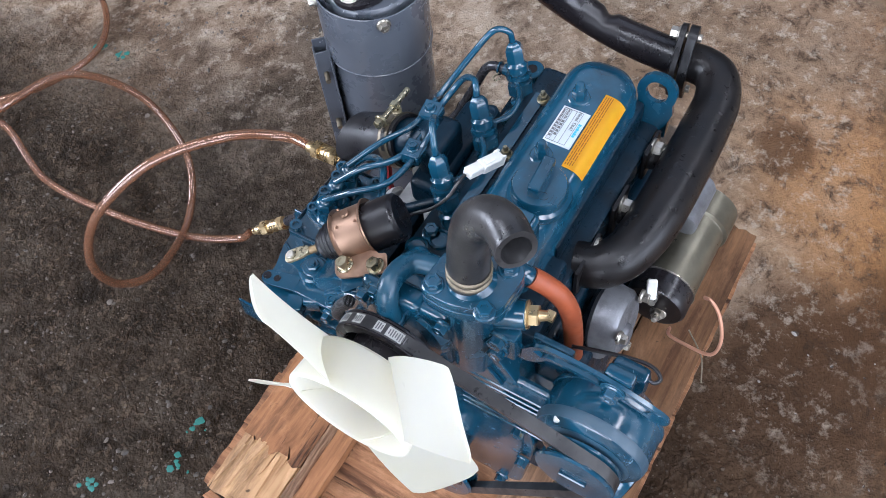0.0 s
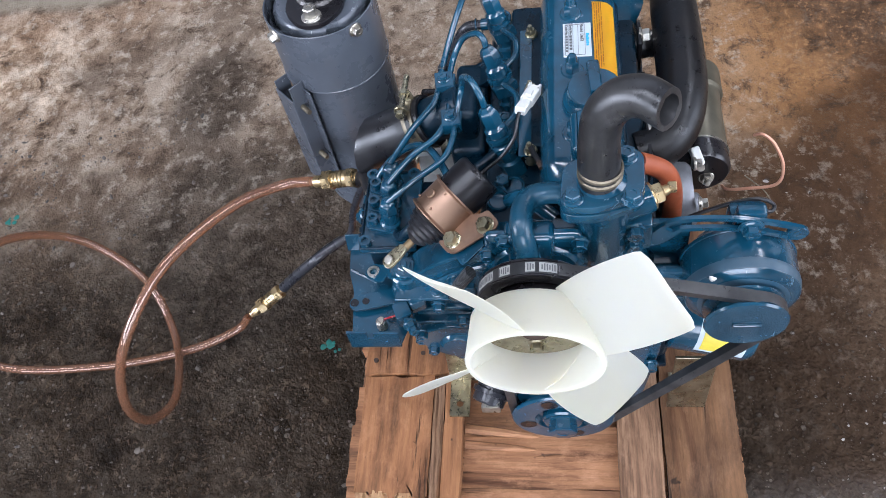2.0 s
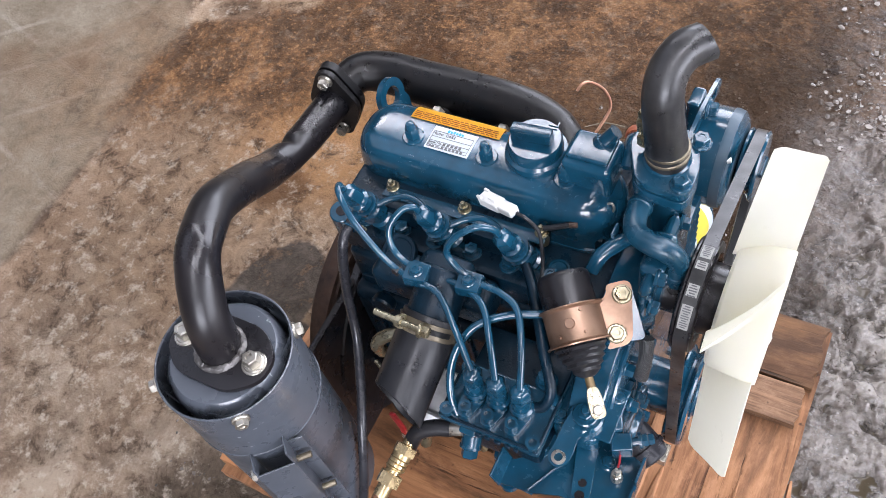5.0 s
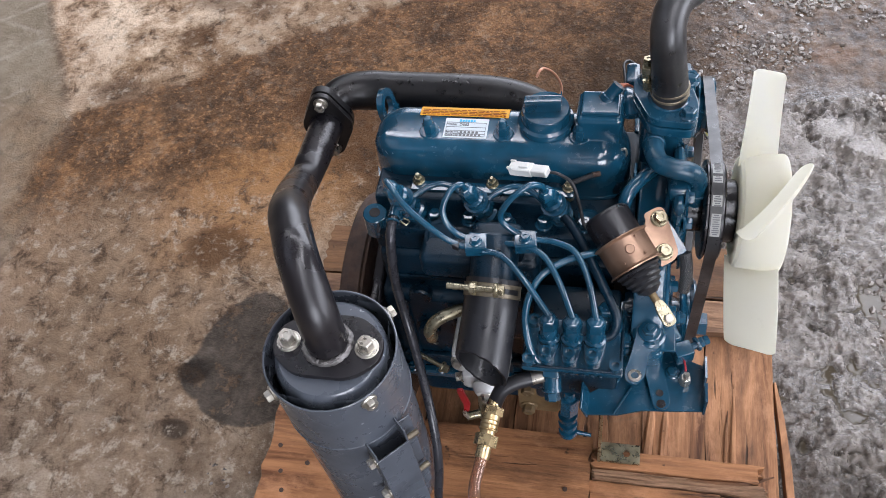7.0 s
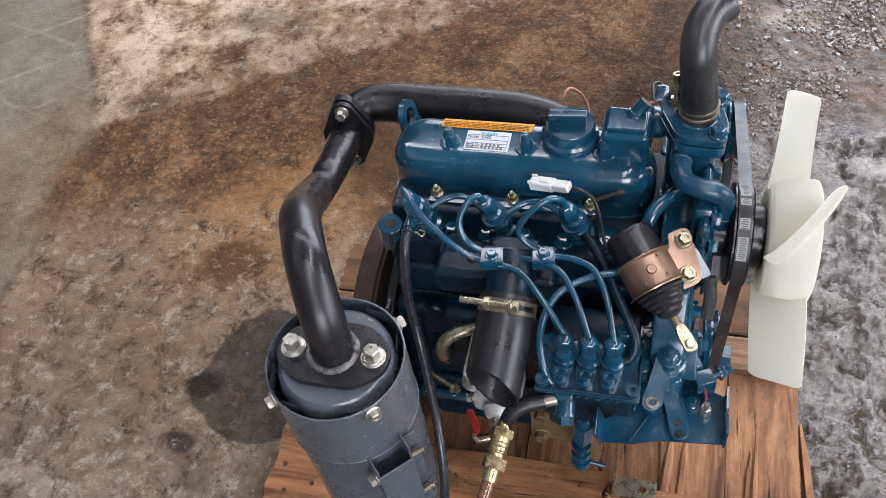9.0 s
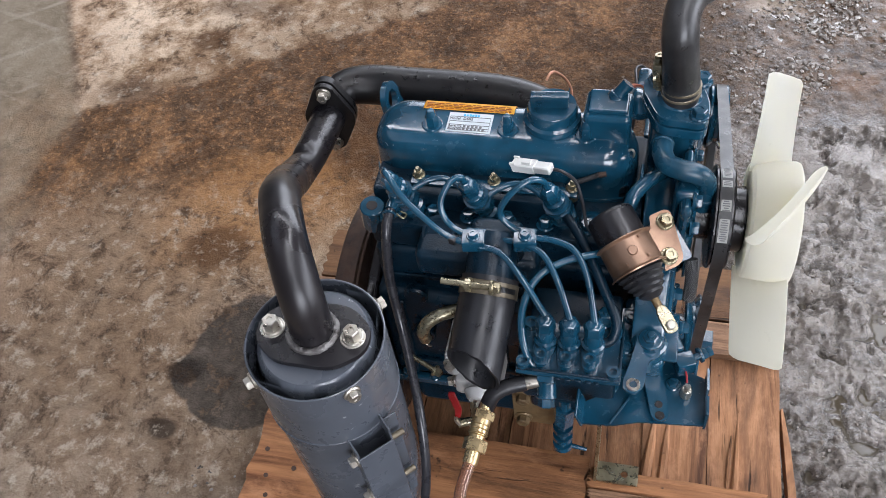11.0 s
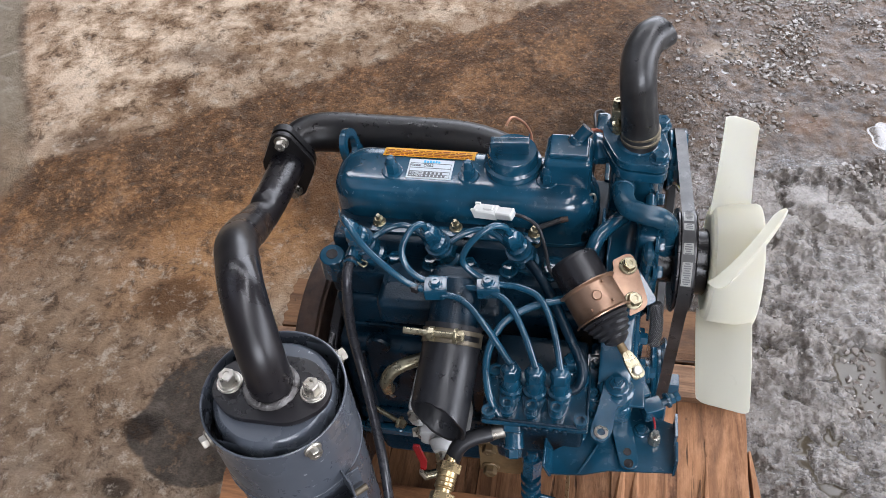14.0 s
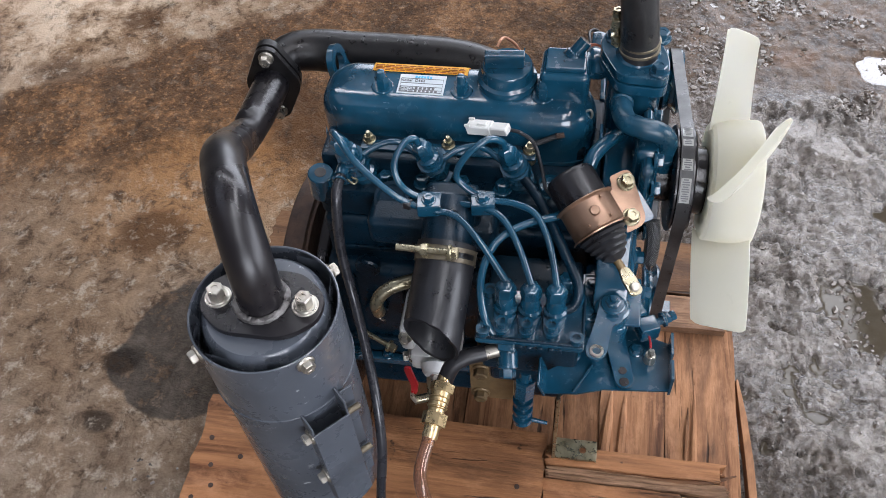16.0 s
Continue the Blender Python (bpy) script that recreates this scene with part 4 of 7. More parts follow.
part("torn_sliver", tube([(0.17, -0.1655, 0.053), (0.23, -0.168, 0.053), (0.29, -0.166, 0.056), (0.325, -0.155, 0.059)], [0.003, 0.004, 0.0035, 0.001], 7), WOOD_X, pallet)
part("edge_sliver", plate([(0.3348, -0.016), (0.338, -0.014), (0.346, -0.065), (0.351, -0.125), (0.353, -0.2), (0.349, -0.275), (0.338, -0.27), (0.3435, -0.2), (0.341, -0.125)], 0.018, pose(0, 0, 0.0215), 0.0012), WOOD_Y, pallet, "thin sliver split off the board's edge")
for pts, radii in ((((0.2835, -0.03, 0.0385), (0.282, -0.08, 0.0415), (0.2795, -0.141, 0.043)), (0.0008, 0.003, 0.0042)), (((0.2755, -0.062, 0.0385), (0.2725, -0.1, 0.0425), (0.27, -0.141, 0.041)), (0.0006, 0.0026, 0.0018)), (((0.198, -0.05, 0.037), (0.196, -0.09, 0.04), (0.193, -0.141, 0.041)), (0.002, 0.0048, 0.0055)), (((0.181, -0.05, 0.037), (0.178, -0.09, 0.042), (0.173, -0.141, 0.044)), (0.002, 0.0055, 0.007))):
    part("torn_sliver", tube(list(pts), list(radii), 7), WOOD_Y, pallet)


def splinters(x0, x1, y0, y1, z, count, seed):
    """Long torn slivers lying along the grain where the plank's end has split off."""
    rnd = random.Random(seed)
    bm = bmesh.new()
    for _ in range(count):
        y, w = rnd.uniform(y0, y1), rnd.uniform(0.004, 0.011)
        xa = x0 + rnd.uniform(-0.012, 0.05)
        xb = min(xa + rnd.uniform(0.03, 0.08), x1)
        h, lean = rnd.uniform(0.001, 0.004), rnd.uniform(-0.006, 0.006)
        low = [bm.verts.new(p) for p in ((xa, y, z - 0.004), (xa, y + w, z - 0.004), (xb, y + lean + w * 0.7, z - 0.004), (xb + 0.012, y + lean, z - 0.004))]
        top = [bm.verts.new(p) for p in ((xa, y + w * 0.2, z + h), (xa, y + w * 0.8, z + h), (xb, y + lean + w * 0.5, z + h * 0.6), (xb + 0.008, y + lean, z))]
        bm.faces.new(top)
        for k in range(4):
            bm.faces.new((low[k], low[(k + 1) % 4], top[(k + 1) % 4], top[k]))
    bmesh.ops.recalc_face_normals(bm, faces=bm.faces[:])
    return bm


part("splintered_wood", join(plank((0.2, -0.273, 0.0385), (0.333, -0.1835, 0.049), 77, 0.006), splinters(0.225, 0.325, -0.268, -0.192, 0.0495, 16, 5)), WOOD_RAW, pallet, "pale torn wood where the plank broke")["kind"] = "stuff"
for x, y in ((-0.305, -0.185), (-0.295, -0.22), (-0.262, -0.205), (-0.287, -0.245), (-0.306, -0.262), (0.02, -0.232), (0.075, -0.2), (0.085, -0.262)):
    part("nail_head", rod((x, y, 0.0555), (x, y, 0.0598), 0.0036, 0.003, 10), RUST, pallet)


# ---- the engine: x towards the fan, y towards the exhaust side ----
engine = thing("diesel_engine", "small blue three-cylinder diesel engine standing on a wooden pallet", "engine", (0, 0, PALLET_TOP))
CRANK = (-0.018, 0.18)
FAN = (-0.036, 0.428)

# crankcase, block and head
part("oil_pan", join(rbox((-0.125, -0.085, 0.06), (0.125, 0.085, 0.155), 0.015, 3), rbox((-0.135, -0.098, 0.15), (0.14, 0.098, 0.158), 0.002)), BLUE_CAST_SHADED, engine, "dark blue sheet-metal oil pan")
block = part("crankcase", join(rbox((-0.135, -0.1, 0.159), (0.135, 0.1, 0.33), 0.012, 3), rbox((-0.13, -0.085, 0.31), (0.135, 0.075, 0.39), 0.008, 3)), BLUE_CAST_SHADED, engine)
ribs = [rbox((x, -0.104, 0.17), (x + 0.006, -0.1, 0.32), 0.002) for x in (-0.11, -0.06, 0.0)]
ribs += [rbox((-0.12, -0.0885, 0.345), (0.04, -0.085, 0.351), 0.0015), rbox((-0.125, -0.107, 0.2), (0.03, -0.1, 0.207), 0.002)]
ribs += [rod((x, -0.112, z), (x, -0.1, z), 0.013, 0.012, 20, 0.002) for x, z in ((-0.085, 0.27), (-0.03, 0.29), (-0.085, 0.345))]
part("casting_ribs", join(*ribs), BLUE_CAST_SHADED, block)
head = part("cylinder_head", join(rbox((-0.13, -0.082, 0.391), (0.135, 0.066, 0.428), 0.006, 2), rbox((-0.128, -0.06, 0.425), (0.06, 0.048, 0.452), 0.005, 2), rbox((0.062, -0.026, 0.425), (0.118, 0.06, 0.446), 0.005, 2)), BLUE_CAST_SHADED, engine)
for x in (-0.105, -0.065, -0.03, 0.008, 0.045, 0.085):
    part("head_bolt", hexbolt((x, -0.066, 0.4285), (0, 0, 1), 0.012, 0.008), BLUE, head)
part("lower_rail", join(rbox((-0.135, -0.11, 0.155), (0.14, -0.1, 0.168), 0.003), *[hexbolt((x, -0.105, 0.168), (0, 0, 1), 0.009, 0.006) for x in (-0.12, -0.085, -0.05, -0.015, 0.02, 0.055)]), BLUE, block)


def valve_cover():
    """A loaf with round rear end, domed long edges and a sloping front."""
    bm = bmesh.new()
    n, levels = 72, [(-0.0005, 0.4305), (0.0, 0.447), (0.0, 0.452), (0.0007, 0.462), (0.0025, 0.4715), (0.006, 0.479), (0.0105, 0.4832), (0.016, 0.4852), (0.024, 0.4858)]
    x0, x1, y0, y1 = -0.137, 0.126, -0.031, 0.045

    def edge(a, inset):
        cx, cy, hx, hy = (x0 + x1) / 2, (y0 + y1) / 2, (x1 - x0) / 2 - inset, (y1 - y0) / 2 - inset
        r = max(0.034 - inset, 0.006)
        ca, sa = math.cos(a), math.sin(a)
        # rounded rectangle by angle
        ux, uy = hx - r, hy - r
        k = int(a // (math.pi / 2)) % 4
        sx, sy = ((1, 1), (-1, 1), (-1, -1), (1, -1))[k]
        return cx + sx * ux + r * ca, cy + sy * uy + r * sa

    rings = []
    for inset, z in levels:
        ring = []
        for k in range(n):
            x, y = edge(2 * math.pi * (k + 0.5) / n, inset)
            drop = 0.0
            if x > 0.098:
                drop = ((x - 0.098) / 0.028) ** 2 * max(0, z - 0.452) * 0.4
            ring.append(bm.verts.new((x, y, z - drop)))
        rings.append(ring)
    for a, b in zip(rings, rings[1:]):
        for k in range(n):
            bm.faces.new((a[k], a[(k + 1) % n], b[(k + 1) % n], b[k]))
    bm.faces.new(rings[0][::-1])
    bm.faces.new(rings[-1])
    bmesh.ops.recalc_face_normals(bm, faces=bm.faces[:])
    return bm


cover = part("valve_cover", valve_cover(), BLUE, engine, "glossy blue rocker cover")
part("gasket_rim", plate(rounded([(-0.138, -0.032), (0.127, -0.032), (0.127, 0.046), (-0.138, 0.046)], 0.034, 6), 0.004, pose(0, 0, 0.4285)), BLUE, cover)
for x in (-0.075, 0.0, 0.075):
    part("cap_nut", join(rod((x, 0, 0.4835), (x, 0, 0.4872), 0.0105, 0.0105, 24, 0.001), lathe([(0, 0.4872), (0.0068, 0.4872), (0.0068, 0.4965), (0.0052, 0.4985)], (x, 0, 0), (0, 0, 1), 6), lathe([(0.005, 0.498), (0.0048, 0.5015), (0.0035, 0.5045), (0.0, 0.5055)], (x, 0, 0), (0, 0, 1), 16)), BLUE, cover)

# name plate and warning label
CT = 0.4862
plate_ob = part("name_plate", rbox((-0.0605, -0.0075, CT - 0.001), (-0.0165, 0.0185, CT + 0.0004), 0.0002, 1), LABEL_WHITE, cover, "white and pale blue engine name plate")


def bars(rows, z):
    return join(*[rbox((x0, y0, z - 0.0003), (x1, y1, z + 0.0003), 0) for x0, y0, x1, y1 in rows])


part("brand_bar", bars([(-0.046 + 0.0028 * k, 0.0138, -0.0439 + 0.0028 * k, 0.0166 - 0.0006 * (k % 2)) for k in range(6)], CT + 0.0005), INK_BLUE, plate_ob)
lines = [(-0.0585, y, -0.0185, y + 0.0003) for y in (0.0125, 0.0062, 0.0015, -0.0027, -0.0058)] + [(x, -0.0058, x + 0.0003, 0.0128) for x in (-0.0587, -0.0187)]
lines += [(-0.044 + 0.004 * k, -0.0017, -0.0415 + 0.004 * k, 0.0008) for k in range(5)] + [(-0.044 + 0.0038 * k, -0.0053, -0.0417 + 0.0038 * k, -0.0032) for k in range(6)]
part("print", bars(lines, CT + 0.0005), INK_BLACK, plate_ob)


def text(name, body, size, m, mat, parent, depth=0.0003):
    cu = bpy.data.curves.new(name, "FONT")
    cu.body, cu.size, cu.extrude = body, size, depth
    cu.align_x, cu.align_y = "CENTER", "CENTER"
    tmp = bpy.data.objects.new(name, cu)
    scene.collection.objects.link(tmp)
    me = bpy.data.meshes.new_from_object(tmp.evaluated_get(bpy.context.evaluated_depsgraph_get()))
    bpy.data.objects.remove(tmp)
    bm = bmesh.new()
    bm.from_mesh(me)
    bpy.data.meshes.remove(me)
    bmesh.ops.transform(bm, matrix=m, verts=bm.verts)
    return part(name, bm, mat, parent)


text("model_words", "Model  D662", 0.0044, pose(-0.0475, 0.0098, CT + 0.0006), INK_BLACK, plate_ob)
text("serial_words", "Serial No.", 0.0034, pose(-0.0515, -0.0004, CT + 0.0006), INK_BLACK, plate_ob)
text("code_words", "Code No.", 0.0034, pose(-0.0515, -0.0044, CT + 0.0006), INK_BLACK, plate_ob)


def bent_label():
    """A label that follows the cover's rounded far edge."""
    bm = bmesh.new()
    prof = [(0.0205, 0.0), (0.026, -0.0002), (0.031, -0.0011), (0.0352, -0.0031), (0.0385, -0.0062), (0.041, -0.010)]
    rows = [[bm.verts.new((x, y, CT + dz + 0.0009)) for y, dz in prof] for x in (-0.0885, 0.003)]
    for k in range(len(prof) - 1):
        bm.faces.new((rows[0][k], rows[1][k], rows[1][k + 1], rows[0][k + 1]))
    bmesh.ops.solidify(bm, geom=bm.faces[:], thickness=0.0005)
    bmesh.ops.recalc_face_normals(bm, faces=bm.faces[:])
    return bm


warn = part("warning_label", bent_label(), LABEL_YELLOW, cover, "orange-yellow warning label")
rnd = random.Random(4)
wbars = []
for k in range(4):
    y, x = 0.0222 + 0.0021 * k, -0.086
    while x < -0.002:
        w = rnd.uniform(0.002, 0.009)
        wbars.append((x, y, min(x + w, 0.0), y + 0.0006))
        x += w + 0.0014
part("print", bars(wbars, CT + 0.0011), INK_RED, warn)

# oil filler cap with its wing and the breather block
cap = part("oil_cap", lathe([(0, 0.484), (0.0275, 0.484), (0.0285, 0.487), (0.0275, 0.492), (0.0245, 0.494), (0.024, 0.503), (0.0225, 0.5055), (0.0, 0.5055)], (0.0405, 0.0185, 0), (0, 0, 1), 40), BLUE, cover, "round blue oil filler cap")
part("grip", rbox((0.0405 - 0.021, 0.0185 - 0.0055, 0.503), (0.0405 + 0.016, 0.0185 + 0.0055, 0.518), 0.002, 2, (0, 0, 4)), BLUE, cap)
text("cap_words", "OIL", 0.0125, pose(0.051, 0.0315, 0.5059) @ pose(0, 0, 0, 0, 0, 90), BLUE, cap, 0.0007)
breather = part("breather_box", join(rbox((0.0715, -0.0035, 0.475), (0.116, 0.037, 0.5135), 0.006, 3), rbox((0.0755, 0.002, 0.5125), (0.112, 0.033, 0.517), 0.003, 2)), BLUE, cover, "blue crankcase breather box")
part("spigot", join(tube([(0.0955, 0.022, 0.508), (0.1015, 0.026, 0.517), (0.1095, 0.031, 0.5265)], 0.0066, 14), rod((0.0975, 0.0235, 0.512), (0.1015, 0.026, 0.517), 0.0085, None, 16, 0.001)), BLUE, breather)
part("clip", tube([(0.1135, -0.006, 0.475), (0.119, -0.006, 0.478), (0.121, -0.0065, 0.472), (0.118, -0.007, 0.464)], 0.0012, 8), ZINC, cover)


def eye_plate(r, hole, m, h):
    """A lifting eye on a strap: ring with a stalk, in the frame m."""
    def outer(a):
        x, y = r * math.cos(a), r * math.sin(a)
        if math.sin(a) < -0.55:
            y = -r * 0.8 - 0.03 * (-math.sin(a) - 0.55) / 0.45
            x = r * 0.84 * math.cos(a) / 0.835 + (0.004 if x > 0 else -0.0)
        return x, y
    return ring_plate(outer, (0, 0), hole, h, m, 40)


part("lifting_eye", join(eye_plate(0.0195, 0.011, pose(-0.138, 0.0545, 0.4625) @ pose(0, 0, 0, 78, 0, 90), 0.006), rbox((-0.146, 0.038, 0.40), (-0.136, 0.07, 0.436), 0.002)), BLUE, engine)

# glow plug rail and its wire
part("leak_off_hose", tube([(0.0605, -0.0665, 0.452), (0.075, -0.083, 0.449), (0.09, -0.105, 0.442), (0.108, -0.135, 0.428), (0.121, -0.155, 0.411), (0.119, -0.166, 0.398), (0.11, -0.17, 0.394)], 0.0048, 12), BLUE_CAST_SHADED, engine)
part("upright_tab", rbox((0.1285, -0.036, 0.445), (0.1315, -0.022, 0.478), 0.0012), BLUE, engine)
for x, y in ((0.088, -0.056), (0.105, -0.07)):
    part("core_plug", lathe([(0, 0.002), (0.0075, 0.002), (0.0085, 0.0035), (0.0105, 0.003), (0.011, 0)], (x, y, 0.4285), (0, 0, 1), 24), BLUE, head)
rail = part("glow_plug_rail", rbox((-0.09, -0.0505, 0.4525), (0.073, -0.0385, 0.4545), 0.0006), BLUE, engine)
for x in (-0.0835, -0.0082, 0.0673):
    part("glow_plug_stud", join(hexbolt((x, -0.0392, 0.4545), (0, -0.1, 1), 0.0085, 0.005, True, 0.005), rod((x, -0.0392, 0.44), (x, -0.0392, 0.4545), 0.006, None, 14)), ZINC_GOLD, rail)
CA, CB = Vector((0.0105, -0.034, 0.4755)), Vector((0.0505, -0.048, 0.4885))
CM = Matrix.Translation(CA) @ (CB - CA).to_track_quat("X", "Z").to_matrix().to_4x4()
con = join(rbox((0.0, -0.006, -0.0055), (0.026, 0.006, 0.0045), 0.0012, 1), rbox((0.024, -0.0052, -0.0045), (0.042, 0.0052, 0.0035), 0.001, 1), rbox((0.0, -0.0058, 0.003), (0.006, -0.0035, 0.006), 0.0004, 1), rbox((0.0, 0.0035, 0.003), (0.006, 0.0058, 0.006), 0.0004, 1), rbox((0.012, -0.0028, 0.0042), (0.022, 0.0028, 0.0062), 0.0005, 1))
bmesh.ops.transform(con, matrix=CM, verts=con.verts)
part("connector", con, WHITE_PLASTIC, engine, "white nylon wire connector")
part("connector_wire", tube([(0.0505, -0.048, 0.488), (0.06, -0.0495, 0.4865), (0.072, -0.053, 0.478), (0.08, -0.066, 0.462), (0.085, -0.08, 0.452), (0.092, -0.088, 0.448)], 0.0017, 8), RUBBER, engine)
part("wire_stub", join(tube([(0.0673, -0.0392, 0.461), (0.078, -0.036, 0.464), (0.09, -0.031, 0.4665)], 0.0026, 8)), RUBBER, engine)
part("wire_terminal", tube([(0.09, -0.031, 0.4665), (0.097, -0.0285, 0.4668)], 0.003, 8), RUST, engine, "red-brown wire terminal")

# injectors and their return line
INJ = [(-0.1005, -0.0822, 0.4975), (-0.0266, -0.0795, 0.4965), (0.0485, -0.0782, 0.4965)]
TILT_AXIS = Vector((-0.20, -0.30, 0.93)).normalized()
for p in INJ:
    p = Vector(p)
    f = p - TILT_AXIS * 0.085
    prof = [(0, 0), (0.0125, 0), (0.0125, 0.022), (0.0095, 0.024), (0.0095, 0.03), (0.0118, 0.031), (0.0118, 0.042), (0.0085, 0.0445), (0.0085, 0.053), (0.0105, 0.054), (0.0105, 0.0605), (0.0085, 0.063), (0.0072, 0.066)]
    inj = part("injector", lathe(prof, f, TILT_AXIS, 24), BLUE, engine)
    r6 = 0.0092
    part("union_nut", lathe([(0, 0.064), (r6, 0.064), (r6, 0.077), (r6 * 0.75, 0.0815), (0.004, 0.084), (0, 0.084)], f, TILT_AXIS, 6), BLUE, inj)
    part("body_nut", lathe([(0.0105, 0.031), (0.0134, 0.0312), (0.0134, 0.0415), (0.0105, 0.042)], f, TILT_AXIS, 6), BLUE, inj)
    part("return_banjo", join(lathe([(0.0085, 0.047), (0.0125, 0.0475), (0.0125, 0.051), (0.0085, 0.0515)], f, TILT_AXIS, 20)), BLUE, inj)
for a, b in zip(INJ, INJ[1:]):
    a, b = Vector(a) - TILT_AXIS * 0.036, Vector(b) - TILT_AXIS * 0.036
    part("leak_off_pipe", tube([a + Vector((0.011, 0.004, 0)), a + Vector((0.024, 0.014, 0.003)), (a + b) / 2 + Vector((0, 0.017, 0.005)), b + Vector((-0.024, 0.014, 0.002)), b + Vector((-0.011, 0.004, 0))], 0.003, 10), BLUE, engine)

# high-pressure pipes with their clamps
CLAMPS = [(-0.012, -0.122, 0.472), (0.0334, -0.1135, 0.469)]
PUMP_OUT = [(0.060, -0.174, 0.436), (0.0815, -0.174, 0.434), (0.103, -0.173, 0.432)]
PIPES = [
    [INJ[0], (-0.0994, -0.0856, 0.5085), (-0.091, -0.0967, 0.5125), (-0.0734, -0.109, 0.4949), (-0.0389, -0.1222, 0.4716), (-0.012, -0.1265, 0.4645), (0.012, -0.131, 0.464), (0.035, -0.15, 0.456), PUMP_OUT[0]],
    [INJ[1], (-0.0295, -0.0815, 0.5035), (-0.0375, -0.0885, 0.503), (-0.0441, -0.1027, 0.4905), (-0.0355, -0.1129, 0.4745), (-0.012, -0.1175, 0.4655), (0.015, -0.116, 0.463), (0.033, -0.118, 0.463), (0.052, -0.127, 0.461), (0.068, -0.15, 0.454), PUMP_OUT[1]],
    [INJ[2], (0.0455, -0.081, 0.507), (0.0345, -0.0885, 0.5145), (0.0172, -0.0982, 0.502), (0.0105, -0.1025, 0.480), (0.033, -0.1085, 0.464), (0.06, -0.111, 0.463), (0.08, -0.12, 0.461), (0.094, -0.145, 0.452), PUMP_OUT[2]],
]
for pts in PIPES:
    part("injection_pipe", tube(pts, 0.0031, 12, 10), BLUE, engine)
for x, y, z in CLAMPS:
    c = part("pipe_clamp", join(rbox((x - 0.0105, y - 0.0085, z - 0.0135), (x + 0.0105, y + 0.0095, z - 0.0005), 0.0015, 2, (0, 0, 8)), rbox((x - 0.008, y + 0.0075, z - 0.01), (x + 0.010, y + 0.011, z - 0.0015), 0.001)), BLUE, engine)
    part("clamp_screw", hexbolt((x, y, z - 0.001), (0, 0, 1), 0.0082, 0.004), BLUE, c)

part("pipe_clip", rbox((-0.0335, -0.1285, 0.4635), (-0.0265, -0.1205, 0.4705), 0.0008, 1, (0, 0, -15)), RUBBER, engine)

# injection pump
pump = part("injection_pump", rbox((0.040, -0.2, 0.33), (0.126, -0.105, 0.3825), 0.005, 2), BLUE_CAST_SHADED, engine)
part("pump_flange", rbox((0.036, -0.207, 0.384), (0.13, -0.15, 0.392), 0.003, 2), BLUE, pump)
part("pump_base", rbox((0.045, -0.19, 0.29), (0.12, -0.1, 0.329), 0.006, 2), BLUE_CAST_SHADED, pump)
for x, y, z in PUMP_OUT:
    d = Vector((0, 0.1, 1)).normalized()
    base = Vector((x, y - 0.004, 0.391))
    h = part("delivery_valve", lathe([(0, 0), (0.0105, 0), (0.0105, 0.012), (0.0085, 0.014), (0.0085, 0.024), (0.0065, 0.027), (0.0065, 0.03)], base, d, 20), BLUE, pump)
    part("union_nut", lathe([(0, 0.0285), (0.0093, 0.0285), (0.0093, 0.038), (0.007, 0.0415), (0.0035, 0.043), (0, 0.043)], base, d, 6), BLUE, h)
    part("holder_ear", plate(rounded([(x - 0.0105, y + 0.006), (x + 0.0105, y + 0.006), (x + 0.0105, y - 0.008), (x + 0.0045, y - 0.028), (x - 0.0075, y - 0.028), (x - 0.0105, y - 0.008)], 0.006, 4), 0.007, pose(0, 0, 0.3915), 0.001), BLUE, pump)
    part("lock_bolt", lathe([(0.0, 0.001), (0.0056, 0.001), (0.0056, 0.0085), (0.0034, 0.0085), (0.0034, 0.005), (0, 0.005)], (x - 0.0015, y - 0.0205, 0.398), (0, 0, 1), 16), BLUE, pump)
for x, y in ((0.044, -0.158), (0.043, -0.200), (0.123, -0.2), (0.1215, -0.158)):
    part("socket_screw", lathe([(0.0, 0), (0.0062, 0), (0.0062, 0.008), (0.0036, 0.008), (0.0036, 0.004), (0, 0.004)], (x, y, 0.3915), (0, 0, 1), 18), BLUE, pump)
part("pump_feed_pipe", tube([(0.1, -0.11, 0.45), (0.07, -0.125, 0.452), (0.048, -0.142, 0.446), (0.038, -0.165, 0.428), (0.042, -0.188, 0.405), (0.056, -0.203, 0.385)], 0.0036, 12), BLUE, engine)
feed = part("feed_banjo", join(lathe([(0, 0), (0.009, 0), (0.009, 0.018), (0, 0.018)], (0.064, -0.1985, 0.372), (0.1, -0.75, -0.6), 18), rbox((0.056, -0.207, 0.362), (0.073, -0.194, 0.388), 0.003, 2, (25, 0, 0))), BLUE, engine)
part("banjo_bolt", hexbolt((0.0655, -0.212, 0.3605), (0.1, -0.75, -0.6), 0.013, 0.009), BLUE, feed)
part("inlet_union", lathe([(0, 0), (0.0062, 0), (0.0062, 0.016), (0.0048, 0.0165), (0.0048, 0.03), (0, 0.03)], (0.057, -0.2045, 0.374), (-0.93, -0.28, -0.2), 16), ZINC, feed)
part("delivery_hose", tube([(0.046, -0.2075, 0.372), (0.03, -0.213, 0.37), (0.018, -0.2195, 0.364), (0.012, -0.2265, 0.352), (0.0095, -0.234, 0.345)], 0.0075, 14), RUBBER, engine)
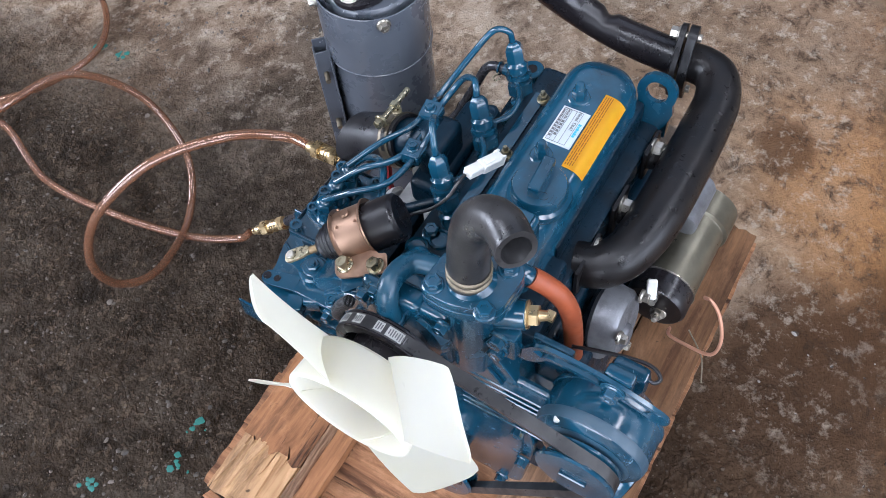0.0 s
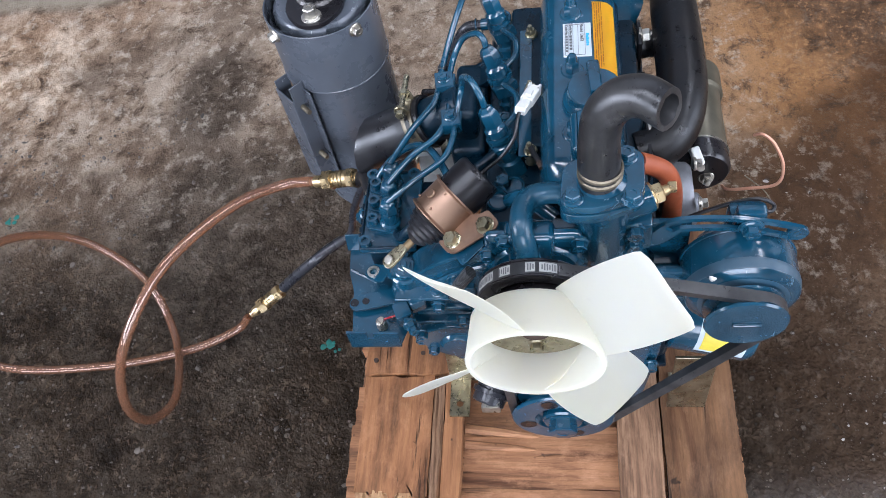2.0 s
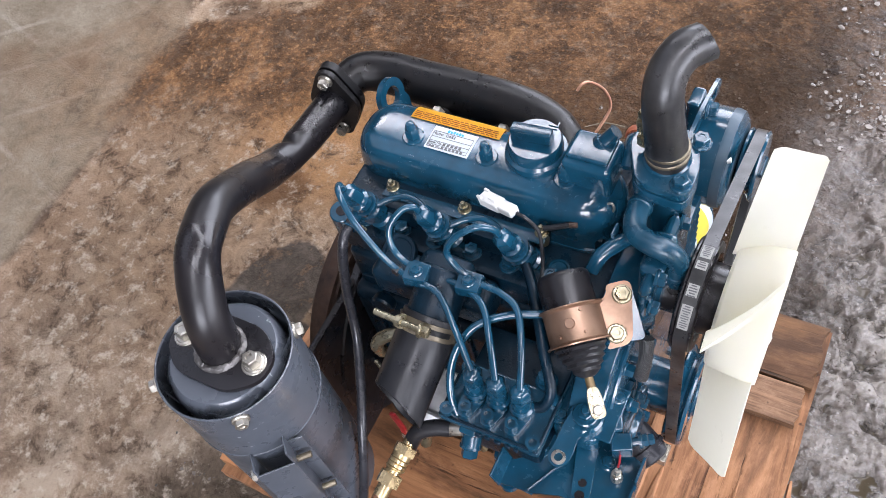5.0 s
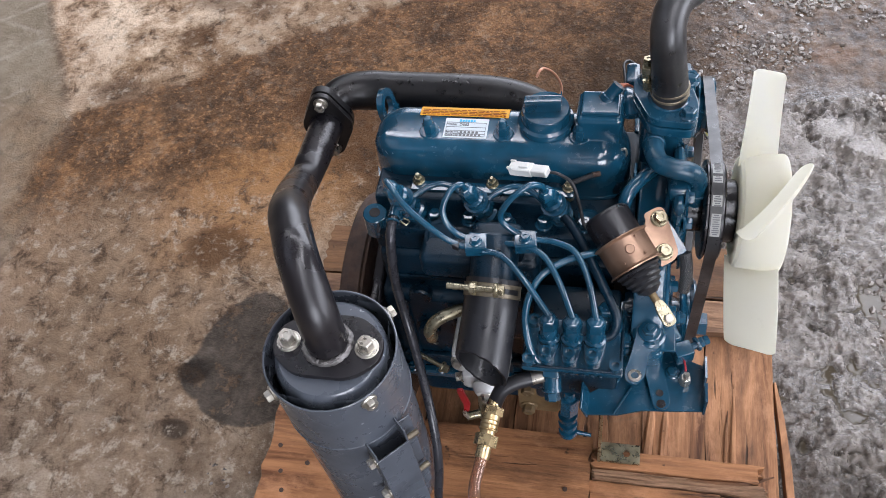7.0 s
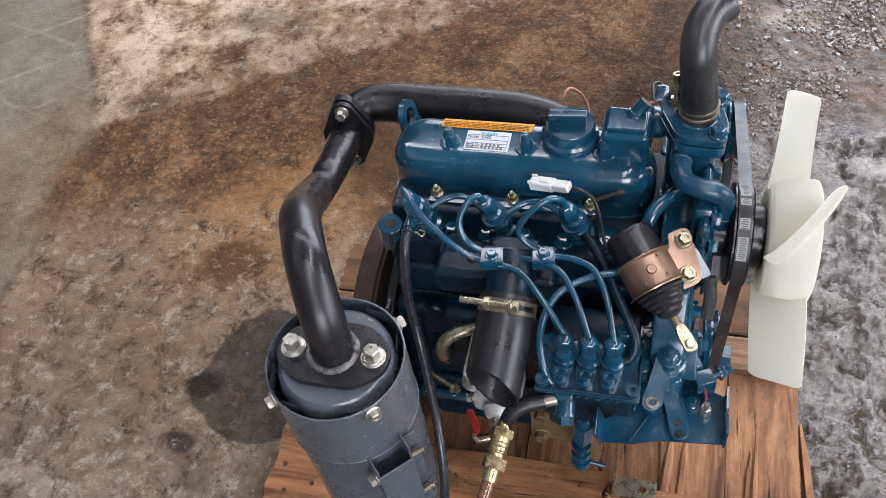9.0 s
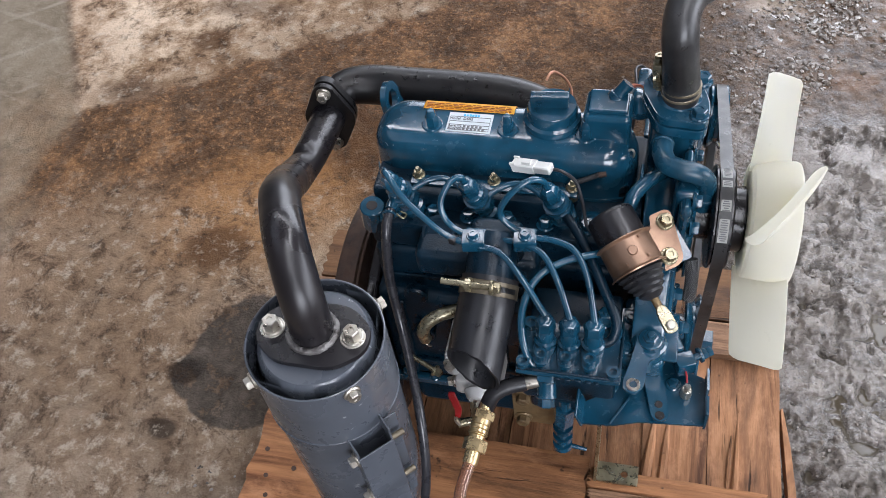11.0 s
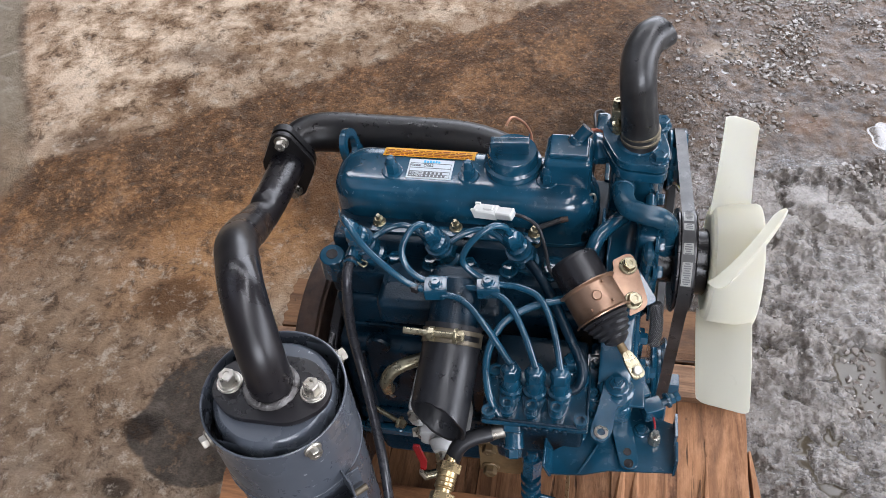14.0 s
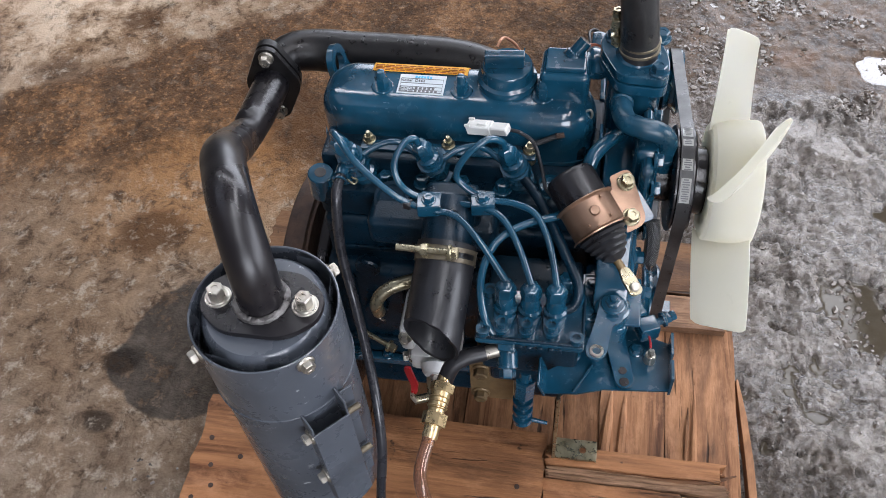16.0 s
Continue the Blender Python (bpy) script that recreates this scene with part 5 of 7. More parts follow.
lower = part("lower_fitting", join(rod((0.08, -0.186, 0.31), (0.08, -0.188, 0.295), 0.007, None, 16), rod((0.08, -0.188, 0.298), (0.079, -0.191, 0.272), 0.0105, None, 6), rod((0.079, -0.19, 0.275), (0.078, -0.193, 0.215), 0.007, 0.0065, 20, 0.001)), BLUE, engine)
for k in range(3):
    z = 0.262 - 0.017 * k
    part("ring", lathe([(0.006, 0), (0.0102, 0.0005), (0.0102, 0.0065), (0.006, 0.007)], (0.0785, -0.191 - 0.0008 * k, z), (0.05, -0.15, -1), 20), BLUE, lower)
part("tap_lever", rod((0.079, -0.192, 0.222), (0.104, -0.194, 0.22), 0.003, 0.002, 10), BLUE, lower)

# stop solenoid with its clamp, boot and rod
S0, S1 = Vector((0.1055, -0.0835, 0.4705)), Vector((0.1660, -0.1643, 0.4283))
SA = (S1 - S0).normalized()
sol = part("stop_solenoid", lathe([(0, -0.003), (0.019, -0.003), (0.0212, -0.001), (0.022, 0.002), (0.0222, 0.055), (0, 0.055)], S0, SA, 40), BLACK, engine, "glossy black stop solenoid with a rubber boot")
BOOT = [(0.0214, 0.05), (0.0226, 0.0515), (0.0228, 0.0535), (0.0205, 0.0555), (0.0217, 0.058), (0.019, 0.0605), (0.02, 0.063), (0.0169, 0.0655), (0.0178, 0.068), (0.0144, 0.0705), (0.0151, 0.073), (0.0114, 0.0755), (0.0115, 0.078), (0.0064, 0.082), (0.004, 0.083)]
part("boot", lathe(BOOT, S0, SA, 32), RUBBER, sol)
part("rod", rod(S0 + SA * 0.08, S0 + SA * 0.096, 0.0036, None, 12), OLIVE_PLATE, sol)
LX = SA.cross(Vector((0, 0, 1))).normalized()
link = part("link_eye", plate(rounded([(-0.004, 0.0), (0.004, 0.0), (0.0062, 0.009), (0.0064, 0.026), (-0.0064, 0.026), (-0.0062, 0.009)], 0.0055, 5), 0.0035, Matrix.Translation(S0 + SA * 0.0905) @ Matrix((LX, SA, LX.cross(SA))).transposed().to_4x4(), 0.0008), ZINC_GOLD, engine, "brassy clevis link")
part("pin", rod(S0 + SA * 0.1095, S0 + SA * 0.1095 + LX.cross(SA) * 0.0065, 0.0042, None, 16, 0.0008), ZINC, link)
BOLTS = [Vector((0.1541, -0.077, 0.4628)), Vector((0.1603, -0.1064, 0.4512))]
FMID = (BOLTS[0] + BOLTS[1]) / 2
SC = S0 + SA * (FMID - S0).dot(SA)
E1 = (FMID - SC).normalized()
E2 = E1.cross(SA).normalized()
if E2.z < 0:
    E2 = -E2


BD = (BOLTS[1] - BOLTS[0]).normalized()


FN = E1.cross(BD).normalized()
if FN.z < 0:
    FN = -FN


def strap():
    """A band bent over the solenoid, its two edges rolled outwards."""
    bm = bmesh.new()
    rows = []
    for a in range(-4, 200, 6):
        out = E1 * math.cos(radians(a)) + E2 * math.sin(radians(a))
        rows.append([bm.verts.new(SC + SA * (w + 0.001) + out * (0.0238 + lip)) for w, lip in ((-0.0145, 0.0028), (-0.0134, 0.0008), (-0.0124, 0.0), (0.0, 0.0), (0.0124, 0.0), (0.0134, 0.0008), (0.0145, 0.0028))])
    for a, b in zip(rows, rows[1:]):
        for k in range(6):
            bm.faces.new((a[k], a[k + 1], b[k + 1], b[k]))
    bmesh.ops.recalc_face_normals(bm, faces=bm.faces[:])
    bmesh.ops.solidify(bm, geom=bm.faces[:], thickness=0.0014)
    return bm


brk = part("solenoid_clamp", strap(), COPPER_PLATE, engine, "coppery plated saddle clamp round the solenoid")


def flange_outline():
    """A waisted triangle: wide at the two bolts, running into the band."""
    y_ax = FN.cross(E1).normalized()
    m = Matrix.Translation(BOLTS[0] - FN * 0.0016) @ Matrix((E1, y_ax, FN)).transposed().to_4x4()
    inv = m.inverted()
    b0, b1 = (inv @ p for p in BOLTS)
    s0, s1 = (inv @ (SC + E1 * 0.0228 + SA * w) for w in (-0.0128, 0.0148))
    if (b1.y - b0.y) * (s1.y - s0.y) < 0:
        s0, s1 = s1, s0
    sgn = 1 if b1.y > b0.y else -1
    r = 0.0108
    pts = [(s0.x, s0.y), ((s0.x + b0.x) / 2 - 0.002, (s0.y + b0.y) / 2 - sgn * 0.0045), (b0.x - r, b0.y - sgn * r), (b0.x + r, b0.y - sgn * r), (b1.x + r, b1.y + sgn * r), (b1.x - r, b1.y + sgn * r), ((s1.x + b1.x) / 2 - 0.002, (s1.y + b1.y) / 2 + sgn * 0.0045), (s1.x, s1.y)]
    return rounded(pts, 0.0095, 5), m


outline, fm = flange_outline()
part("clamp_flange", plate(outline, 0.0016, fm), COPPER_PLATE, brk)
for p in BOLTS:
    part("clamp_bolt", hexbolt(p, FN, 0.0108, 0.0065), ZINC_GOLD, brk)
for a, w, r in ((100, 0.0, 0.0045), (75, 0.009, 0.0014), (75, -0.009, 0.0014), (125, 0.009, 0.0014)):
    d = E1 * math.cos(radians(a)) + E2 * math.sin(radians(a))
    part("dimple", rod(SC + SA * w + d * 0.0242, SC + SA * w + d * 0.0262, r, r * 0.9, 16, 0.0003), COPPER_PLATE, brk)
part("clamp_support", join(plate(rounded([(-0.02, -0.008), (0.022, -0.008), (0.024, 0.016), (-0.022, 0.016)], 0.005), 0.003, Matrix.Translation(FMID - FN * 0.009) @ Matrix((SA, E1, SA.cross(E1))).transposed().to_4x4(), 0.0005), rbox((0.15, -0.112, 0.40), (0.158, -0.07, 0.442), 0.003)), BLUE, engine)

frame_ = [rbox((x0, y0, 0.392), (x1, y1, 0.3945), 0.0008, 1) for x0, y0, x1, y1 in ((0.038, -0.206, 0.128, -0.2035), (0.0365, -0.206, 0.039, -0.152), (0.127, -0.206, 0.1295, -0.152))]
part("flange_rim", join(*frame_), BLUE_CAST_SHADED, pump)
part("cast_marks", join(*[rbox((x, -0.2095, 0.385), (x + w, -0.2068, 0.39), 0.0008, 1) for x, w in ((0.072, 0.006), (0.081, 0.005), (0.09, 0.006), (0.1, 0.005), (0.108, 0.004))]), BLUE_CAST_SHADED, pump)
part("bleed_screw", join(hexbolt((0.111, -0.143, 0.3925), (0, 0, 1), 0.013, 0.012), rod((0.111, -0.143, 0.404), (0.111, -0.143, 0.409), 0.0035, None, 12)), BLUE, pump)

# speed control plate and levers
gov = part("governor_housing", join(rbox((0.126, -0.175, 0.315), (0.168, -0.1, 0.379), 0.008, 3), rod((0.1525, -0.159, 0.36), (0.1525, -0.159, 0.392), 0.0165, 0.0155, 24, 0.002)), BLUE, engine)
part("cover_plate", join(rbox((0.125, -0.17, 0.376), (0.1785, -0.118, 0.3805), 0.002, 2), rbox((0.127, -0.1215, 0.3805), (0.1765, -0.12, 0.3822), 0.0006, 1), rbox((0.127, -0.168, 0.3805), (0.1285, -0.1215, 0.3822), 0.0006, 1)), BLUE, gov)
for bx, by in ((0.1345, -0.1305), (0.1705, -0.129), (0.1325, -0.163)):
    part("cover_bolt", hexbolt((bx, by, 0.3805), (0, 0, 1), 0.0085, 0.0045), BLUE, gov)
part("lever_nut", join(rod((0.1525, -0.159, 0.392), (0.1525, -0.159, 0.396), 0.011, None, 24, 0.001), hexbolt((0.1525, -0.159, 0.3955), (0, 0, 1), 0.012, 0.005, False, 0.003)), BLUE, gov)
ctl = part("control_plate", join(plate([(0.1, -0.228), (0.128, -0.2255), (0.15, -0.2185), (0.18, -0.216), (0.2075, -0.2135), (0.2075, -0.166), (0.16, -0.15), (0.134, -0.152), (0.115, -0.196), (0.0985, -0.207)], 0.0022, pose(0, 0, 0.346)), rbox((0.0955, -0.231, 0.3465), (0.0978, -0.203, 0.367), 0.0006, 1, (0, -18, 0)), rod((0.124, -0.2245, 0.3482), (0.1395, -0.196, 0.3482), 0.0014, None, 8)), BLUE, engine, "bent blue speed control plate")
part("notched_flange", plate([(-0.2145, 0.343), (-0.166, 0.343), (-0.166, 0.3685), (-0.1895, 0.3705), (-0.1895, 0.36), (-0.1955, 0.36), (-0.1955, 0.371), (-0.2145, 0.3715)], 0.0022, Matrix(((0, 0, 1, 0.206), (1, 0, 0, 0), (0, 1, 0, 0), (0, 0, 0, 1)))), BLUE, ctl)
for x, y in ((0.122, -0.187), (0.178, -0.176)):
    part("plate_screw", hexbolt((x, y, 0.3482), (0, 0, 1), 0.0095, 0.004), BLUE, ctl)
def lever(a, b, wa, wb, z, h):
    a, b = Vector(a), Vector(b)
    d = (b - a).normalized()
    s = Vector((-d.y, d.x))
    out = []
    for c, w, sgn in ((a, wa, -1), (b, wb, 1)):
        for k in range(9):
            t = math.pi * (k / 8 - 0.5)
            out.append(tuple(c + d * (sgn * math.cos(t) * w) + s * (sgn * math.sin(t) * w)))
    return plate(out, h, pose(0, 0, z), 0.0005)
lev_bm = plate(rounded([(0.1415, -0.1525), (0.1515, -0.1495), (0.1622, -0.1545), (0.1618, -0.176), (0.153, -0.1765), (0.1505, -0.196), (0.1435, -0.204), (0.1335, -0.2005), (0.1318, -0.1915), (0.1395, -0.172)], 0.0055, 4), 0.003, pose(0, 0, 0.3675))
bmesh.ops.subdivide_edges(lev_bm, edges=lev_bm.edges[:], cuts=1, use_grid_fill=False)
for v in lev_bm.verts:
    # the lever is cranked up to its shaft
    v.co.z += 0.024 * max(0.0, min(1.0, (v.co.y + 0.186) / 0.012))
lev1 = part("speed_lever", lev_bm, BLUE, engine)
part("lever_pin", ring_plate(lambda a: (0.0062 * math.cos(a), 0.0062 * math.sin(a)), (0, 0), 0.0038, 0.004, pose(0.1417, -0.1948, 0.3693), 20), ZINC, lev1)
lev2 = part("stop_lever", lever((0.157, -0.165), (0.1675, -0.211), 0.0095, 0.0082, 0.3535, 0.003), BLUE, engine)
# black discs laid on as the dark inside the lever's holes
part("lever_hole_disc", rod((0.1675, -0.214, 0.3566), (0.1675, -0.214, 0.3572), 0.0042, None, 18), BLACK, lev2)
part("lever_hole_disc", rod((0.1658, -0.203, 0.3566), (0.1658, -0.203, 0.3572), 0.0036, None, 18), BLACK, lev2)
sw = part("stop_screw", join(rbox((0.1765, -0.171, 0.358), (0.1945, -0.155, 0.376), 0.002, 2, (0, 0, 24)), rbox((0.168, -0.158, 0.362), (0.182, -0.142, 0.38), 0.003, 2, (0, 0, 24)), rod((0.19, -0.16, 0.369), (0.203, -0.152, 0.371), 0.0038, None, 12), hexbolt((0.1985, -0.1545, 0.3705), (0.85, 0.5, 0.1), 0.0095, 0.005), hexbolt((0.2045, -0.151, 0.371), (0.85, 0.5, 0.1), 0.0085, 0.005, False)), BLUE, engine)
part("switch_wire", tube([(0.187, -0.17, 0.366), (0.1885, -0.176, 0.365), (0.189, -0.181, 0.363)], 0.001, 8), RED, sw, "red wire end")
part("switch_terminal", join(rod((0.1895, -0.1855, 0.3482), (0.1895, -0.1855, 0.3605), 0.0054, 0.0048, 16, 0.001), rod((0.1895, -0.1855, 0.3605), (0.19, -0.184, 0.3645), 0.0028, None, 10)), ZINC, sw)

# timing case, water pump and its pulley
TC = [(-0.155, 0.395), (-0.172, 0.35), (-0.172, 0.3), (-0.15, 0.262), (-0.1, 0.24), (-0.085, 0.115), (0.07, 0.115), (0.085, 0.25), (0.066, 0.395), (0.03, 0.445), (-0.06, 0.445), (-0.12, 0.425)]
MX = Matrix(((0, 0, 1, 0), (1, 0, 0, 0), (0, 1, 0, 0), (0, 0, 0, 1)))  # sheet y,z extruded along x
case = part("timing_case", join(plate(rounded(TC, 0.02, 5), 0.03, pose(0.135, 0, 0) @ MX, 0.003), plate(rounded([(y * 0.9 - 0.003, (z - 0.28) * 0.9 + 0.28) for y, z in TC], 0.02, 5), 0.006, pose(0.164, 0, 0) @ MX, 0.003)), BLUE, engine)
for y, z in ((-0.148, 0.372), (-0.163, 0.335), (-0.158, 0.29), (-0.12, 0.258), (-0.06, 0.128), (0.05, 0.128), (0.075, 0.22), (0.07, 0.3), (-0.11, 0.4), (-0.09, 0.33), (-0.08, 0.27)):
    part("case_bolt", hexbolt((0.169, y, z), (1, 0, 0), 0.0105, 0.007), BLUE, case)
gc_ = part("gear_cover", join(plate(rounded([(-0.16, 0.318), (-0.152, 0.282), (-0.12, 0.262), (-0.085, 0.262), (-0.08, 0.322), (-0.12, 0.335)], 0.014, 5), 0.012, pose(0.17, 0, 0) @ MX, 0.003), rod((0.175, -0.118, 0.296), (0.186, -0.118, 0.296), 0.022, 0.019, 28, 0.003), rbox((0.168, -0.165, 0.33), (0.178, -0.085, 0.336), 0.002), rbox((0.168, -0.1, 0.336), (0.176, -0.093, 0.395), 0.002), rbox((0.168, -0.15, 0.352), (0.175, -0.1, 0.358), 0.002)), BLUE, case)
for y, z in ((-0.152, 0.318), (-0.1, 0.318), (-0.145, 0.285), (-0.094, 0.272), (-0.128, 0.372), (-0.108, 0.345)):
    part("cover_bolt", hexbolt((0.18, y, z), (1, 0, 0), 0.0095, 0.006), BLUE, gc_)
wp = part("water_pump", join(rod((0.165, *FAN), (0.181, *FAN), 0.046, 0.04, 36, 0.003), rbox((0.165, -0.078, 0.385), (0.178, 0.006, 0.478), 0.008, 3), rbox((0.160, -0.06, 0.44), (0.182, -0.018, 0.482), 0.006, 3)), BLUE, engine)
for y, z in ((-0.075, 0.455), (0.002, 0.468), (-0.08, 0.40), (0.0, 0.39), (-0.06, 0.475)):
    part("pump_bolt", hexbolt((0.177, y, z), (1, 0, 0), 0.0105, 0.006), BLUE, wp)
part("fan_pulley", join(lathe([(0, 0), (0.04, 0), (0.0475, 0.001), (0.049, 0.0025), (0.049, 0.004), (0.0395, 0.0095), (0.0395, 0.012), (0.049, 0.0165), (0.049, 0.018), (0.047, 0.0195), (0.04, 0.0195), (0.037, 0.008), (0, 0.008)], (0.1945, *FAN), (1, 0, 0), 48), rod((0.18, *FAN), (0.196, *FAN), 0.022, None, 28), rod((0.2, *FAN), (0.227, *FAN), 0.031, 0.031, 32, 0.002)), BLACK, engine, "black fan pulley and spacer")

# belt round the three pulleys
ALT = (0.1408, 0.389)
BX = 0.2055
belt_r = [(FAN, 0.0478), (ALT, 0.0335), (CRANK, 0.0535)]


def belt():
    """A V-belt: the tight loop round three circles."""
    cs = [Vector(c) for c, _ in belt_r]
    rs = [r for _, r in belt_r]
    arcs = []
    for i in range(3):
        a, b = cs[i], cs[(i + 1) % 3]
        d = b - a
        base = math.atan2(d.y, d.x)
        off = math.acos((rs[i] - rs[(i + 1) % 3]) / d.length)
        arcs.append(base + off)
    line = []
    for i in range(3):
        start, end = arcs[i - 1], arcs[i]
        while end > start:
            end -= 2 * math.pi
        for k in range(25):
            t = start + (end - start) * k / 24
            line.append((cs[i] + rs[i] * Vector((math.cos(t), math.sin(t))), Vector((math.cos(t), math.sin(t)))))
    dense = []
    for (p, n), (q, n2) in zip(line, line[1:] + line[:1]):
        steps = max(1, int((q - p).length / 0.01))
        for k in range(steps):
            u = k / steps
            dense.append((p.lerp(q, u), n.lerp(n2, u).normalized()))
    bm = bmesh.new()
    rings = []
    for p, n in dense:
        o, i_ = p + n * 0.0015, p - n * 0.0075
        rings.append([bm.verts.new(v) for v in ((BX - 0.0058, *o), (BX + 0.0058, *o), (BX + 0.004, *i_), (BX - 0.004, *i_))])
    for a, b in zip(rings, rings[1:] + rings[:1]):
        for k in range(4):
            bm.faces.new((a[k], a[(k + 1) % 4], b[(k + 1) % 4], b[k]))
    bmesh.ops.recalc_face_normals(bm, faces=bm.faces[:])
    return bm


bl = part("fan_belt", belt(), HOSE_RUBBER, engine, "black rubber V-belt with pale printed marks")


def belt_mark(a0, a1, hw):
    bm = bmesh.new()
    rows = []
    for k in range(9):
        t = radians(a0 + (a1 - a0) * k / 8)
        r = belt_r[0][1] + (0.0018 if hw > 0.004 else 0.0021)
        y, z = FAN[0] + r * math.cos(t), FAN[1] + r * math.sin(t)
        rows.append([bm.verts.new((BX - hw, y, z)), bm.verts.new((BX + hw, y, z))])
    for a, b in zip(rows, rows[1:]):
        bm.faces.new((a[0], b[0], b[1], a[1]))
    return bm


for a0, a1 in ((58, 84), (88, 97), (112, 124), (132, 158)):
    mark = part("printed_mark", belt_mark(a0, a1, 0.0044), INK_PALE, bl, "pale printed block")
    n = int((a1 - a0) / 2.4)
    part("print", join(*[belt_mark(a0 + 1.0 + 2.4 * k, a0 + 2.3 + 2.4 * k, w) for k in range(n) for w in ((0.0032,) if k % 3 else (0.0022,))]), INK_BLACK, mark)["kind"] = "stuff"

# white four-bladed fan
fan = part("cooling_fan", lathe([(0.0, 0.2265), (0.046, 0.2265), (0.052, 0.227), (0.0545, 0.2295), (0.0575, 0.267), (0.0565, 0.2695), (0.054, 0.2695), (0.052, 0.267), (0.0495, 0.2325), (0.0, 0.2325)], (0, *FAN), (1, 0, 0), 56), FAN_WHITE, engine, "milky white plastic cooling fan")
part("hub_plate", rod((0.2325, *FAN), (0.235, *FAN), 0.047, None, 40), ZINC_GOLD, fan, "dull plated hub plate")
part("hub_boss", rod((0.235, *FAN), (0.2405, *FAN), 0.014, 0.012, 24, 0.001), RUST, fan)
for k in range(4):
    t = radians(90 * k)
    part("hub_bolt", hexbolt((0.235, FAN[0] + 0.027 * math.cos(t), FAN[1] + 0.027 * math.sin(t)), (1, 0, 0), 0.0105, 0.006), ZINC_GOLD, fan)


def fan_blade(mid):
    """A pitched blade from the hub drum to the tip, front edge leading downwards."""
    bm = bmesh.new()
    nr, nc = 12, 12
    faces = []
    for side in (1, -1):
        rows = []
        for i in range(nr + 1):
            u = i / nr
            r = 0.05 + (0.1345 - 0.05) * u
            half = math.radians(28 - 15.5 * u)
            row = []
            for j in range(nc + 1):
                v = j / nc * 2 - 1
                a = math.radians(mid) - v * half
                x = 0.2455 + 0.005 * u + (0.0215 - 0.002 * u) * v + 0.003 * (1 - v * v)
                th = 0.0014 * (1 - 0.75 * abs(v) ** 3) * side
                rr = r / math.cos(v * half) ** (u * u) - (0.0034 * (max(0.0, abs(v) - 0.66) / 0.34) ** 2 if i == nr else 0)
                row.append(bm.verts.new((x + th * 0.7, FAN[0] + rr * math.cos(a) + th * 0.7 * math.sin(a) * -1, FAN[1] + rr * math.sin(a) + th * 0.7 * math.cos(a))))
            rows.append(row)
        faces.append(rows)
        for a, b in zip(rows, rows[1:]):
            for k in range(nc):
                bm.faces.new((a[k], a[k + 1], b[k + 1], b[k]))
    f, g = faces
    for i in range(nr):
        for e in (0, -1):
            bm.faces.new((f[i][e], f[i + 1][e], g[i + 1][e], g[i][e]))
    for e in (0, -1):
        for k in range(nc):
            bm.faces.new((f[e][k], f[e][k + 1], g[e][k + 1], g[e][k]))
    bmesh.ops.recalc_face_normals(bm, faces=bm.faces[:])
    return bm


for mid in (41, 123, 219, 304):
    part("blade", fan_blade(mid), FAN_WHITE, fan)

# crank pulley
cr = part("crank_pulley", join(lathe([(0, 0), (0.052, 0), (0.055, 0.002), (0.055, 0.004), (0.047, 0.0095), (0.047, 0.012), (0.055, 0.0165), (0.055, 0.018), (0.053, 0.02), (0.03, 0.02), (0.028, 0.014), (0, 0.014)], (0.195, *CRANK), (1, 0, 0), 44), rod((0.165, *CRANK), (0.196, *CRANK), 0.03, None, 24), rod((0.209, *CRANK), (0.218, *CRANK), 0.022, None, 30, 0.002)), BLUE, engine)
part("crank_bolt", hexbolt((0.218, *CRANK), (1, 0, 0), 0.026, 0.012), BLUE, cr)
for k in range(4):
    t = radians(20 + 90 * k)
    # no opening: a black disc gives the dark of each hole
    part("pulley_hole_disc", rod((0.2148, CRANK[0] + 0.04 * math.cos(t), CRANK[1] + 0.04 * math.sin(t)), (0.2155, CRANK[0] + 0.04 * math.cos(t), CRANK[1] + 0.04 * math.sin(t)), 0.009, None, 18), BLACK, cr)

# thermostat housing, top hose, bypass elbow, sensor
th = part("thermostat_housing", join(rod((0.155, 0.02, 0.40), (0.1555, 0.02, 0.51), 0.0225, 0.0235, 32, 0.002), plate(rounded([(0.121, 0.03), (0.139, -0.01), (0.182, -0.014), (0.184, 0.014), (0.172, 0.052), (0.128, 0.054)], 0.011, 5), 0.011, pose(0, 0, 0.503), 0.0015), plate(rounded([(0.121, 0.03), (0.139, -0.01), (0.182, -0.014), (0.184, 0.014), (0.172, 0.052), (0.128, 0.054)], 0.011, 5), 0.009, pose(0, 0, 0.5155), 0.0015), rod((0.156, 0.019, 0.52), (0.1562, 0.0185, 0.531), 0.021, 0.0158, 32, 0.003)), BLUE, engine)
for x, y in ((0.174, -0.003), (0.135, 0.04), (0.176, 0.042)):
    part("housing_bolt", hexbolt((x, y, 0.5243), (0, 0, 1), 0.0115, 0.007), BLUE, th)
part("sensor_boss", rod((0.152, 0.035, 0.478), (0.143, 0.061, 0.482), 0.0135, 0.0125, 22, 0.001), BLUE, th)
part("temperature_sensor", join(hexbolt((0.1425, 0.061, 0.482), (-0.3, 0.93, 0.15), 0.016, 0.008), rod((0.140, 0.069, 0.4835), (0.137, 0.077, 0.4855), 0.005, 0.004, 14, 0.001)), BRASS, th, "brass temperature sensor")
part("sensor_terminal", rbox((0.1325, 0.074, 0.4825), (0.141, 0.0815, 0.4885), 0.0012), BRASS, th)
